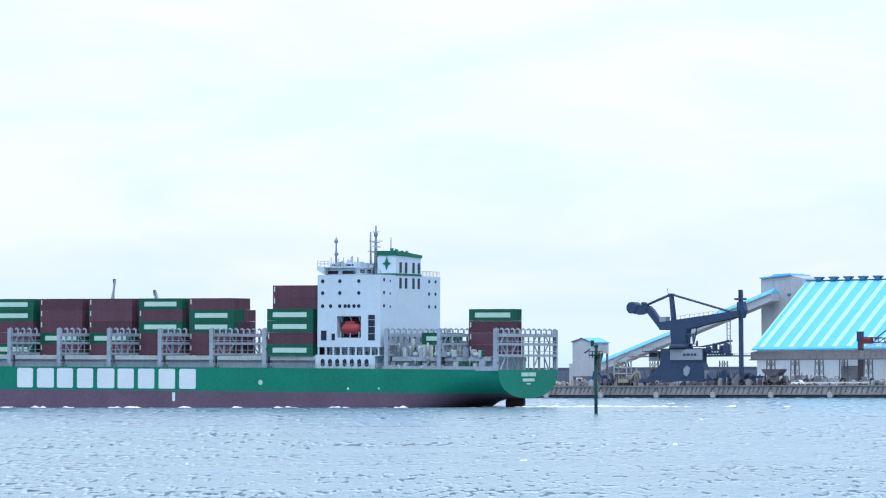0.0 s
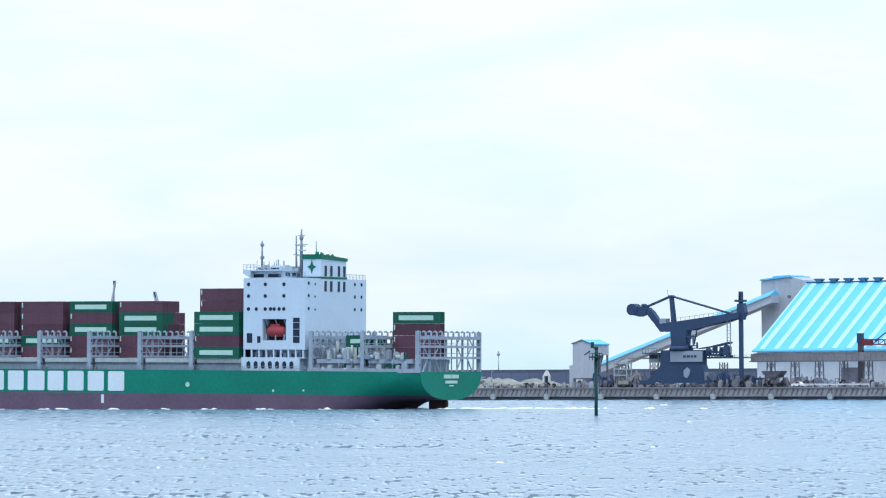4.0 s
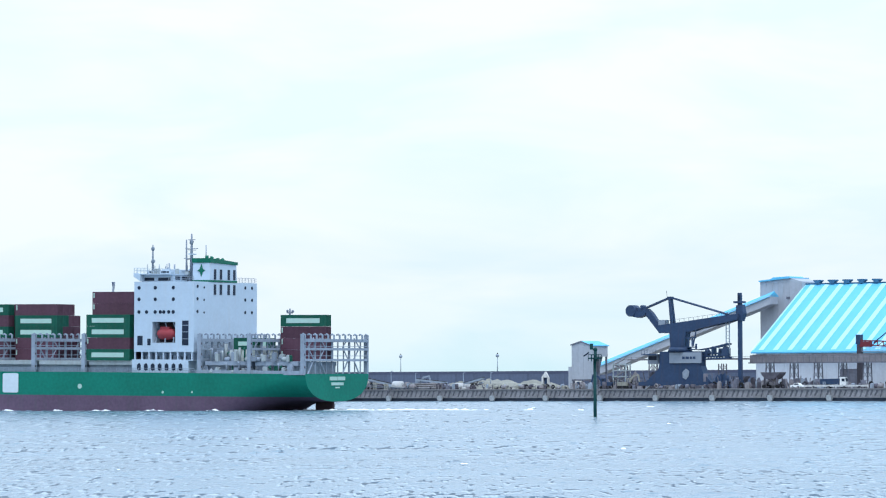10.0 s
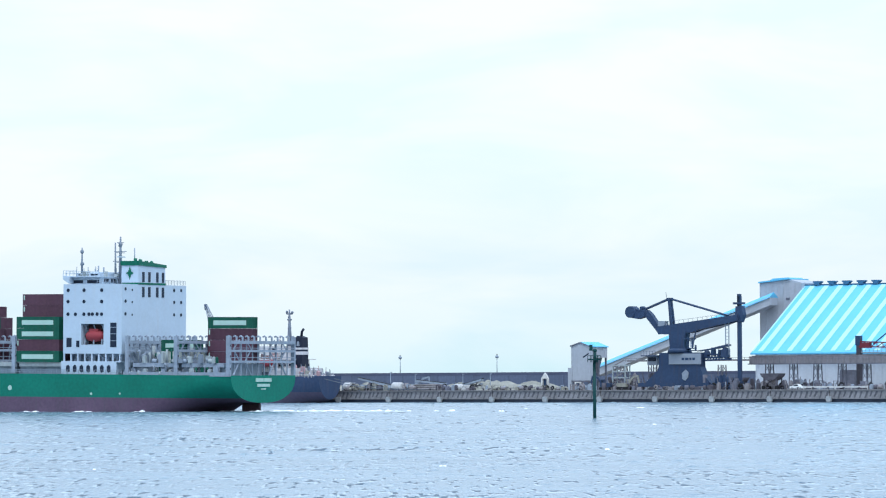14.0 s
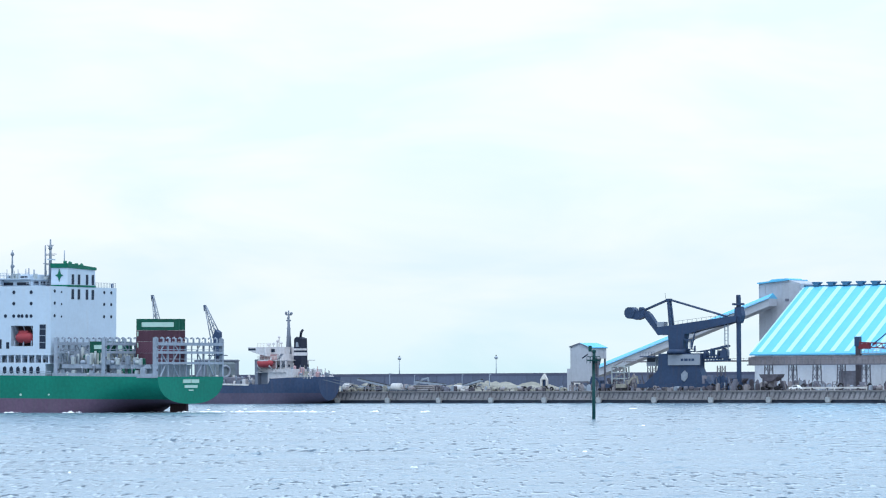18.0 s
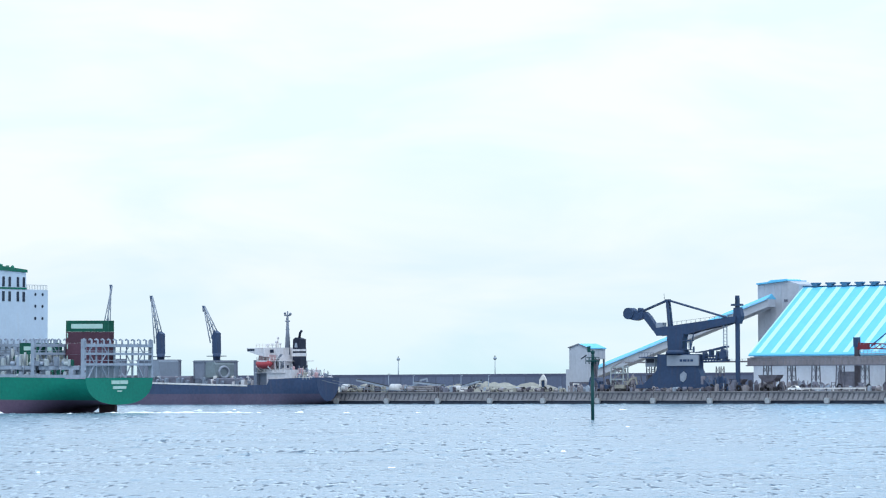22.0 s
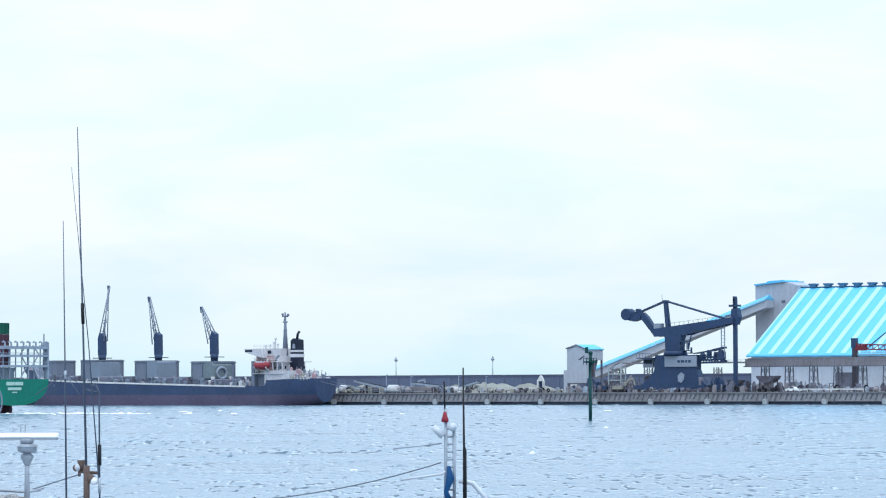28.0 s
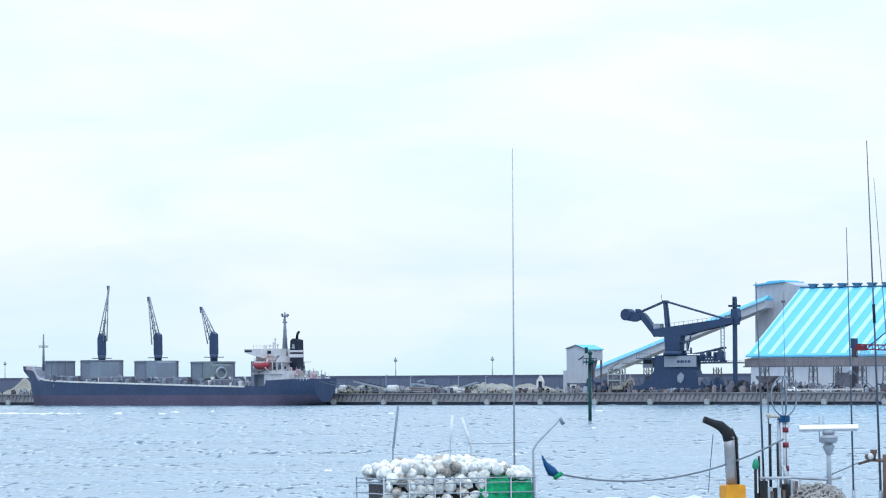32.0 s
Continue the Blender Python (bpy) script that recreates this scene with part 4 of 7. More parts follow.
    for k in range(70):        # lockers, vents, drums and stores along the open after deck
        a, y = rnd.uniform(2.0, 29.0), rnd.uniform(13.0, 15.0)
        z0 = 8.1 if k % 3 else 11.2
        w, h = rnd.uniform(0.5, 1.6), rnd.uniform(0.6, 2.6) + (rnd.uniform(0, 1.6) if z0 > 11 and a > 15 else 0)
        mat = (PALE_DECK, LASHING_GREY, PANEL_GREY, LASHING_GREY, PALE_DECK, BOX_GREEN)[rnd.randrange(6)]
        if k % 4 == 0:
            part("deck_drum", Shape().tube([(a - w / 2, y, z0 + 0.5), (a - w / 3, y, z0 + 0.5), (a + w / 3, y, z0 + 0.5), (a + w / 2, y, z0 + 0.5)], [0.3, 0.55, 0.55, 0.3], 9), mat, g)
        elif k % 4 == 1:
            part("deck_vent", Shape().tube([(a, y, z0), (a, y, z0 + h), (a + 0.3, y, z0 + h + 0.35)], [0.22, 0.22, 0.45], 8), mat, g)
        else:
            part("deck_store", Shape().prism([(a, z0), (a + w, z0), (a + w, z0 + h - 0.3), (a + 0.7 * w, z0 + h), (a + 0.1, z0 + h - 0.15)], "y", y - 0.5, y + 0.4), mat, g)
    superstructure(g)
    return g


def lashing_bridge(g, a):
    s = Shape()
    for k in range(12):
        y = -15.0 + k * 30.0 / 11
        wide = 0.24 if k % 3 else 0.42
        s.box(a - wide / 2, a + wide / 2, y - wide / 2, y + wide / 2, 8.0, 16.4)
        s.bar((a - 0.5, y, 16.4), (a - 0.5, y, 17.7), 0.34)
        s.tube([(a - 0.5, y, 17.5), (a, y, 17.85), (a + 0.4, y, 17.6)], 0.22, 5)
    b = part("lashing_bridge", s, LASHING_GREY, g, "grey steel lashing bridge frame")
    for z, tall in ((11.3, 0.55), (13.9, 0.6), (15.9, 0.75)):
        part("platform", box(a - 0.6, a + 0.6, -15.2, 15.2, z, z + tall), LASHING_GREY, b)
    r = Shape()
    for z in (12.6, 14.9):
        r.bar((a - 0.55, -15.1, z), (a - 0.55, 15.1, z), 0.13)
    part("rail", r, LASHING_GREY, b)
    for y, way in ((13.6, -1), (5.4, 1), (-2.8, -1), (-11.0, 1)):
        for y0, z0, y1, z2, w in ((y, 8.2, y + 2.73 * way, 11.6, 0.26), (y + 2.73 * way, 11.8, y, 14.6, 0.22), (y, 14.6, y + 2.73 * way, 16.9, 0.2)):
            part("brace", Shape().bar((a - 0.45, y0, z0), (a - 0.45, y1, z2), w), LASHING_GREY, b)
    part("end_post", box(a - 0.5, a + 0.5, 14.6, 15.5, 8.0, 17.8), LASHING_GREY, b, "broad port end post")
    part("end_post", box(a - 0.5, a + 0.5, -15.5, -14.8, 8.0, 17.6), LASHING_GREY, b, "broad starboard end post")
    for z in (9.6, 12.6, 15.2, 17.0):
        part("post_hole", box(a - 0.52, a - 0.49, 14.85, 15.25, z, z + 0.5), RUDDER, b)


def superstructure(g):
    z1 = 30.5
    h = part("deckhouse", box(30.6, 47.8, -14.0, 12.0, 8.0, z1), SHIP_WHITE, g, "tall white painted deckhouse")
    # the port side, with the boat recess and the gallery left open
    part("side_block", box(30.6, 47.8, 12.0, 15.2, 20.7, z1), SHIP_WHITE, h)
    part("side_block", box(42.5, 47.8, 12.0, 15.2, 13.4, 20.7), SHIP_WHITE, h)
    part("side_block", box(30.6, 35.9, 12.0, 15.2, 13.4, 20.7), SHIP_WHITE, h)
    part("side_block", box(35.9, 42.5, 12.0, 15.2, 13.4, 15.6), SHIP_WHITE, h)
    low = part("lower_house", box(32.0, 48.2, 12.0, 15.4, 8.0, 11.3), SHIP_WHITE, g, "white lower house with oval openings")
    part("gallery_floor", box(30.6, 48.2, 12.0, 15.4, 11.3, 11.55), SHIP_WHITE, h)
    for k in range(9):
        part("gallery_post", box(31.0 + 2.05 * k, 31.35 + 2.05 * k, 14.8, 15.15, 11.5, 13.45), SHIP_WHITE, h)
    rnd = random.Random(8)
    for k in range(12):
        a = 31.5 + 1.35 * k
        part("gallery_gear", box(a, a + rnd.uniform(0.4, 0.9), 12.4, 13.4, 11.5, 11.5 + rnd.uniform(0.7, 1.7)), LASHING_GREY, h)
    for k in range(7):
        a = 46.2 - 2.0 * k
        part("oval_opening", Shape().prism([(a - 0.55, 9.0), (a + 0.1, 8.7), (a + 0.55, 9.2), (a + 0.55, 10.3), (a - 0.1, 10.7), (a - 0.55, 10.2)], "y", 15.38, 15.43), GLASS_DARK, low)

    def port(a, z, r=0.46):
        part("porthole", Shape().tube([(a, 15.18, z), (a, 15.26, z)], r, 10), GLASS_DARK, h)

    for z in (29.0, 26.2, 23.1):
        for a in (46.4, 41.7, 36.5):
            port(a, z)
    for a in (44.2, 40.2, 39.2, 37.8):
        port(a, 23.1)
    part("side_door", box(32.1, 33.9, 15.15, 15.26, 15.0, 21.0), GLASS_DARK, h, "tall dark side opening")
    for z in (16.5, 18.2, 19.8):
        part("door_bar", box(32.1, 33.9, 15.2, 15.32, z, z + 0.15), LASHING_GREY, h)
    part("side_opening", box(45.3, 46.8, 15.15, 15.26, 15.0, 17.3), GLASS_DARK, h)
    part("side_opening", box(43.0, 43.9, 15.15, 15.26, 15.0, 16.6), GLASS_DARK, h)
    # dark panel: shadow inside the recess, put into its red-brown colour
    part("recess_back", box(36.0, 42.4, 12.02, 12.1, 15.7, 20.6), RUDDER, h, "red-brown boat recess panel, its shadow painted in")
    boat = part("lifeboat", Shape().tube([(36.5, 13.9, 17.9), (37.2, 13.9, 17.8), (39.2, 13.9, 17.7), (41.0, 13.9, 17.8), (41.8, 13.9, 18.0)], [0.5, 1.25, 1.4, 1.25, 0.45], 14), ORANGE, g, "orange enclosed lifeboat")
    part("lifeboat_cabin", box(38.0, 40.6, 13.2, 14.6, 18.6, 19.5), ORANGE, boat)
    for a in (36.6, 39.0, 41.6):
        part("cradle_leg", Shape().bar((a, 14.9, 15.6), (a, 14.7, 17.0), 0.25), LASHING_GREY, boat)
        part("davit", Shape().bar((a, 14.9, 20.6), (a, 14.0, 19.2), 0.2), LASHING_GREY, boat)

    def aft(d0, d1, z0, z1, name="aft_slot"):
        part(name, box(30.5, 30.62, 15 - d1, 15 - d0, z0, z1), GLASS_DARK, h)

    for d in (9.3, 12.0, 15.6, 18.2):
        aft(d - 0.5, d + 0.5, 27.4, 29.9)
    for z in (29.3, 26.3, 23.2):
        for d in (1.4, 23.4, 26.6):
            part("porthole", Shape().tube([(30.63, 15 - d, z), (30.52, 15 - d, z)], 0.42, 10), GLASS_DARK, h)
        part("porthole", Shape().tube([(30.63, 10.6, z - 0.2), (30.52, 10.6, z - 0.2)], 0.28, 8), GLASS_DARK, h)
    # funnel
    f = part("funnel", Shape().prism([(-4.4, 30.4), (8.0, 30.4), (7.8, 35.3), (-4.2, 34.9)], "x", 30.6, 35.6), SHIP_WHITE, g, "white funnel with a green crown")
    part("funnel_line", box(30.5, 35.7, -4.5, 8.05, 30.5, 30.95), FUNNEL_GREEN, f)
    part("funnel_crown", Shape().prism([(-4.6, 34.8), (8.0, 35.2), (8.1, 36.3), (4.0, 36.1), (-4.6, 35.5)], "x", 30.4, 35.8), FUNNEL_GREEN, f, "dark green funnel crown")
    star = []
    for k in range(8):
        r = (1.15 if k % 4 == 0 else 1.65) if k % 2 == 0 else 0.55
        star.append((33.1 + r * math.cos(math.pi * k / 4), 33.3 + r * math.sin(math.pi * k / 4)))
    part("funnel_emblem", Shape().prism(star, "y", 7.9, 8.06), FUNNEL_GREEN, f, "plain green emblem shape")
    for d in (9.3, 12.0, 15.6, 18.2):
        part("funnel_slot", box(30.48, 30.6, 15 - d - 0.46, 15 - d + 0.46, 31.1, 33.6), GLASS_DARK, f)
    for k, y in enumerate((5.6, 3.2, 0.6, -2.0)):
        part("exhaust_pipe", Shape().tube([(33 + 0.4 * (k % 2), y, 36), (33, y, 37.0 - 0.25 * k)], 0.45, 10), FUNNEL_GREEN, f)
    part("funnel_mast", Shape().tube([(33.5, 5.2, 35.5), (33.5, 5.2, 39.6)], 0.13, 6), LASHING_GREY, f)
    # wheelhouse, rails, masts
    w = part("wheelhouse", box(38.0, 46.8, -12.5, 13.4, z1, 32.2), SHIP_WHITE, g, "white wheelhouse with dark windows")
    for a0, a1 in ((38.5, 42.0), (43.2, 46.2)):
        part("bridge_window", box(a0, a1, 13.38, 13.46, z1 + 0.25, z1 + 1.0), GLASS_DARK, w)
    part("wheelhouse_roof", box(37.4, 47.6, -13.4, 15.0, 32.2, 32.4), SHIP_WHITE, w)
    for d in range(8):
        part("bridge_window", box(37.92, 38.0, -11 + 3 * d, -9 + 3 * d, 31.0, 31.9), GLASS_DARK, w)
    part("house_railing", ladder_posts(Shape(), 37.6, 47.4, 14.8, 32.4, 1.2, 1.1), SHIP_WHITE, g)
    part("house_railing", ladder_posts(Shape(), 30.8, 38.0, 15.0, z1, 1.2, 1.1), LASHING_GREY, g)
    rnd = random.Random(17)
    for k in range(34):
        a, y = rnd.uniform(37, 47.4), rnd.uniform(2, 14)
        if k % 2:
            part("roof_fitting", Shape().tube([(a, y, 32.3), (a, y, 32.6 + rnd.uniform(0.5, 2.6))], rnd.uniform(0.08, 0.2), 6), LASHING_GREY, w)
        else:
            part("roof_fitting", box(a, a + rnd.uniform(0.4, 1.1), y, y + 0.8, 32.3, 32.5 + rnd.uniform(0.4, 1.2)), PALE_DECK, w)
    rl = Shape()
    for k in range(15):
        rl.bar((30.8, -13.8 + k * 0.7, z1), (30.8, -13.8 + k * 0.7, z1 + 1.2), 0.08)
    rl.bar((30.8, -13.8, z1 + 1.2), (30.8, -4.0, z1 + 1.2), 0.08)
    part("house_railing", rl, LASHING_GREY, g)
    up = part("upper_bridge", box(39.2, 46.0, 1.0, 12.4, 32.4, 33.3), SHIP_WHITE, w, "low white upper bridge")
    for a0, a1 in ((39.6, 41.8), (42.6, 45.4)):
        part("upper_window", box(a0, a1, 12.38, 12.46, 32.7, 33.05), GLASS_DARK, up)
    part("bridge_wing", Shape().prism([(46.0, 30.6), (47.9, 31.7), (47.9, 32.6), (46.0, 32.4)], "y", 11.0, 15.4), SHIP_WHITE, w, "white open bridge wing")
    part("wing_railing", ladder_posts(Shape(), 44.0, 47.8, 15.3, 32.5, 1.3, 0.9, 0.1), SHIP_WHITE, w)
    part("radar_house", box(40.5, 43.5, -2, 9, 32.4, 33.6), SHIP_WHITE, w)
    for a, y, r in ((45.5, 6, 0.7), (41, 11.5, 0.55), (39.6, 3, 0.8)):
        part("satellite_dome", Shape().blob((a, y, 33.0), r, 6, 10).tube([(a, y, 32.2), (a, y, 33.0)], 0.2, 6), SHIP_WHITE, w)
    m = Shape().tube([(37.3, 5.8, 30.5), (37.3, 5.8, 37.5), (37.3, 5.8, 42.4)], [0.5, 0.36, 0.18], 8)
    m.tube([(38.2, 6.6, 30.5), (38.3, 6.6, 40.9)], [0.3, 0.16], 6)
    for z in (35.2, 40.3):
        m.blob((37.3, 5.8, z), 0.5, 5, 8, 1.2, 0.5, int(z))
    for z, w2 in ((36.0, 2.2), (38.4, 1.8), (40.6, 1.0)):
        m.bar((37.3, 5.8 - w2, z), (37.3, 5.8 + w2, z), 0.16)
        m.bar((37.3 - w2, 5.8, z + 0.3), (37.3 + w2, 5.8, z + 0.3), 0.16)
    part("main_mast", m, PANEL_GREY, g, "grey radar mast")
    part("mast_radar", box(36.9, 37.1, 4.2, 7.6, 37.2, 37.5), SHIP_WHITE, g)
    m = Shape().tube([(45.2, 11.0, 33.2), (45.2, 11.0, 39.6)], [0.3, 0.14], 8)
    for z in (35.6, 38.6):
        m.blob((45.2, 11.0, z), 0.5, 5, 8, 1.1, 0.4, int(z))
    part("signal_mast", m, PANEL_GREY, g, "grey signal mast")


ship = container_ship()


def container_mesh(name, mat, length=BOX_L):
    """Corrugated sides, corner posts and top rails."""
    s = Shape()
    h, w = TIER - 0.04, BOX_W
    s.box(0.06, length - 0.06, 0.05, w - 0.05, 0.03, h - 0.03)
    for x in (0.0, length - 0.16):
        for y in (0.0, w - 0.16):
            s.box(x, x + 0.16, y, y + 0.16, 0, h)
    for y in (0.0, w - 0.12):
        s.box(0.16, length - 0.16, y, y + 0.12, 0, 0.16).box(0.16, length - 0.16, y, y + 0.12, h - 0.12, h)
    for x in (0.0, length - 0.1):
        s.box(x, x + 0.1, 0.16, w - 0.16, 0, 0.16).box(x, x + 0.1, 0.16, w - 0.16, h - 0.12, h)
    x = 0.3
    while x < length - 0.4:
        s.box(x, x + 0.14, w - 0.06, w - 0.01, 0.16, h - 0.12)
        x += 0.3
    for y in (0.4, 0.9, 1.5, 2.0):
        s.bar((0.0, y, 0.2), (0.0, y, h - 0.15), 0.07)
    return s.mesh(name, mat)


MESH = {"b": container_mesh("shipping_container", BOX_BROWN), "g": container_mesh("shipping_container", BOX_GREEN),
        "w": container_mesh("shipping_container", BOX_WHITE, 6.06), "s": container_mesh("shipping_container", BOX_GREEN, 6.06)}
PANEL = box(1.7, BOX_L - 1.6, BOX_W - 0.01, BOX_W + 0.03, 0.8, 1.95).mesh("pale_panel", BAR_PALE)
PANEL_S = box(1.2, 4.8, BOX_W - 0.01, BOX_W + 0.03, 0.9, 1.9).mesh("pale_panel", BAR_PALE)
STRIP = Shape().box(BOX_L - 0.62, BOX_L - 0.3, BOX_W - 0.01, BOX_W + 0.03, 1.3, 2.5).mesh("pale_mark", BAR_PALE)
TELL = {"b": "brown-red corrugated steel shipping container", "g": "green corrugated steel shipping container with a pale panel",
        "w": "short white shipping container", "s": "short green shipping container"}
LEAD = {}


def put_box(kind, a, y, tier, base=11.25):
    m = pose(a, y, base + tier * TIER)
    if kind not in LEAD:
        c = tagged(new("shipping_container", MESH[kind]), TELL[kind], "container", "containers on the ship")
        if kind == "g":
            part("pale_panel", PANEL, BAR_PALE, c, "pale green-white panel")
        elif kind == "s":
            part("pale_panel", PANEL_S, BAR_PALE, c)
        else:
            part("pale_mark", STRIP, BAR_PALE, c)
        LEAD[kind] = c
    else:
        c = copy_thing(LEAD[kind], Matrix())
    ABOARD.append((c, m))


def load():
    # each bay: first x, inner edge from the port side, tiers of the port row from below, rows behind it
    inner = 15 - 12.2 - BOX_W
    bays = ((79.0, "bbggb", 4), (93.8, "bbgbg", 5), (108.6, "bgbbb", 5), (123.4, "bgbbb", 5), (138.2, "gbbgg", 4))
    for a, tiers, rows in bays:
        for r in range(rows):
            for k, c in enumerate(tiers):
                if r and k < 3:
                    c = "b"
                elif r:
                    c = "bgb"[(k + r) % 3]
                if k == 4 and r == rows - 1:
                    continue
                put_box(c, a, inner - r * (BOX_W + 0.06), k)
    for r in range(5):                  # the stack before the deckhouse
        tiers = "gbgg" if r == 0 else ("bbggbb" if r == 1 else "bbbbbb")
        for k, c in enumerate(tiers):
            put_box(c, 49.3, 14.9 - BOX_W - r * (BOX_W + 0.06), k)
    for k, c in enumerate("bbbg"):      # the stack at the stern
        put_box(c, 1.35, 2.0 - BOX_W, k)
    put_box("w", 15.9, 8.2, 0)
    put_box("s", 15.9, 8.2, 1)
    put_box("w", 18.6, 0.4, 0)
    put_box("s", 18.0, -2.2, 1)
    put_box("w", 17.0, -2.2, 0)


load()
# ---- the bulk carrier at the quay ----
CARRIER = on_quay(-92.0, -11.5, 0, 180)


def carrier():
    g = thing("bulk_carrier", "moored navy-hulled bulk carrier with grey hatches and three deck cranes", "ship", at=CARRIER)
    st = [(0, 5.6, 1.0, 8.2, 2.0), (5, 7.6, -0.6, 8.1, 2.4), (9, 8.6, -2, 8.0, 3.0), (13, 9.3, -3.4, 7.8, 4), (15.4, 9.5, -4, 7.7, 6),
          (16.4, 9.5, -4, 6.0, 7), (24, 9.5, -4, 6.0, 7.5), (40, 9.5, -4, 6.35, 8), (60, 9.5, -4, 6.85, 8), (85, 9.5, -4, 7.45, 8), (97, 9.1, -4, 7.8, 6), (105, 7.9, -4, 8.1, 4),
          (110, 6.4, -4, 8.4, 2.8), (113, 5.2, -4, 8.9, 2.2), (114.6, 4.7, -4, 9.6, 2.2), (116.2, 4.3, -4, 11.6, 2.0), (117.4, 3.9, -3.6, 12.3, 1.8),
          (118.8, 3.3, -2.4, 12.4, 1.6), (119.8, 2.9, 0.6, 12.45, 1.5), (120.6, 2.5, 5.6, 12.5, 1.4), (122.2, 1.7, 8.6, 12.6, 1.2), (125, 0.2, 11.2, 12.7, 1.1)]
    hull = ship_hull(g, st, NAVY_HULL, RUST_BOOT, HATCH_GREY, "navy painted hull with dull streaks", "worn purple-brown boot topping", 0.15, 3.3)
    rim = [(x, w, zd) for x, w, zk, zd, p in st if 23 < x < 125]
    for name, rows, low, mat in (("bulwark_strip", [r for r in rim if r[0] < 114], 0.42, PALE_RAIL), ("bow_bulwark", [r for r in rim if r[0] > 112.5], 1.0, BOW_PALE)):
        band = Shape()
        for (x0, w0, z0), (x1, w1, z1) in zip(rows, rows[1:]):
            band.add([(x0, w0 + 0.12, z0 - low), (x1, w1 + 0.12, z1 - low), (x1, w1 + 0.12, z1 + 0.08), (x0, w0 + 0.12, z0 + 0.08),
                      (x0, w0 - 0.1, z0 - low), (x1, w1 - 0.1, z1 - low), (x1, w1 - 0.1, z1 + 0.08), (x0, w0 - 0.1, z0 + 0.08)],
                     [(0, 1, 2, 3), (7, 6, 5, 4), (3, 2, 6, 7), (0, 4, 5, 1), (0, 3, 7, 4), (1, 5, 6, 2)])
        part(name, band, mat, hull, "pale painted rail strip along the sheer")
    # holds between the raised covers, with gear along the side deck
    for a, b, z in ((95.4, 106.2, 9.5), (72.7, 86.4, 9.2), (49.4, 63.2, 8.8), (28.0, 40.0, 8.2)):
        part("hold_coaming", Shape().prism([(-6.6, 5.8), (6.6, 5.8), (6.6, z - 0.3), (6.3, z), (-6.3, z), (-6.6, z - 0.3)], "x", a, b), TRESTLE, g, "dark weathered hold coaming")
    gear = random.Random(29)
    for k in range(46):
        a = gear.uniform(26, 106)
        z = 5.9 + (a - 24) * 0.025
        w, h = gear.uniform(0.4, 1.4), gear.uniform(0.6, 2.1)
        if k % 4 == 0:
            part("side_vent", Shape().tube([(a, 7.8, z), (a, 7.8, z + h), (a + 0.4, 7.8, z + h + 0.3)], [0.2, 0.2, 0.4], 8), PANEL_GREY, g)
        else:
            part("side_gear", Shape().prism([(a, z), (a + w, z), (a + w, z + h - 0.2), (a + 0.6 * w, z + h), (a, z + h - 0.3)], "y", 7.2, 8.3), (CREAM if k % 9 == 7 else (TRESTLE, HATCH_GREY, TRESTLE, PANEL_GREY)[k % 4]), g)
    # hatches
    for a, b, w, z in ((106.6, 111.4, 4.0, 14.4), (86.8, 95.2, 5.0, 14.5), (63.6, 72.4, 5.0, 14.1), (40.4, 49.1, 5.0, 13.7)):
        c = part("hatch_coaming", box(a, b, -w, w, 5.7, 8.0), HATCH_GREY, g, "grey hatch coaming")
        part("hatch_cover", box(a - 0.15, b + 0.15, -w - 0.2, w + 0.2, 8.0, z), HATCH_GREY, c, "raised grey hatch cover stack")
        for k in range(3):
            x = a + (b - a) * k / 2.0
            part("cover_rib", box(x - 0.15, x + 0.15, w + 0.18, w + 0.4, 8.1, z - 0.2), HATCH_GREY, c)
        for k in range(3):
            y = -w + 2 * w * k / 2.0
            part("cover_rib", box(a - 0.35, a - 0.14, y - 0.15, y + 0.15, 8.1, z - 0.2), HATCH_GREY, c)
        part("cover_lip", box(a - 0.4, b + 0.4, -w - 0.45, w + 0.45, z - 0.5, z - 0.2), HATCH_GREY, c)
        part("winch", Shape().tube([(a - 2.4, 5.5, 6.4), (a - 2.4, 8, 6.4)], 0.5, 10), PANEL_GREY, g, "grey winch drum")
        part("deck_box", box(a - 4.8, a - 3.8, 5.5, 7.5, 5.7, 7.4), HATCH_GREY, g)
    # cranes: foot along the ship, tip of the jib
    for a, tx, zt, panel in ((91.0, 88.0, 37.8, True), (67.3, 71.0, 34.0, True), (44.3, 49.3, 30.5, False)):
        c = part("deck_crane", Shape().tube([(a, 0, 5.7), (a, 0, 14.6), (a, 0, 16.0)], [1.15, 1.15, 1.35], 14), NAVY, g, "navy deck crane with a pale lattice jib")
        if panel:
            part("pedestal_house", Shape().prism([(a - 4.7, 8.6), (a - 0.4, 8.6), (a - 0.4, 13.5), (a - 0.8, 13.8), (a - 4.3, 13.8), (a - 4.7, 13.5)], "y", -3.0, 6.1), PANEL_GREY, g, "blue-grey plate house below the crane")
        else:
            part("pedestal_house", Shape().prism([(a - 4.6, 8.4), (a - 0.6, 8.4), (a - 0.6, 12.4), (a - 1.4, 13.3), (a - 3.8, 13.3), (a - 4.6, 12.4)], "y", -3.0, 6.1), RING_GREY, g, "grey-green rounded house below the crane")
        for y in (-2.4, 5.6):
            part("corner_locker", box(a - 4.9, a - 4.1, y, y + 0.9, 7.2, 8.9), PALE_RAIL, g, "small white locker at the hatch foot")
        part("crane_house", Shape().prism([(a - 1.0, 16.0), (a + 1.0, 16.0), (a + 1.05, 21.4), (a + 0.4, 23.0), (a - 0.9, 22.2)], "y", -1.0, 1.0), NAVY, c, "slim navy crane house")
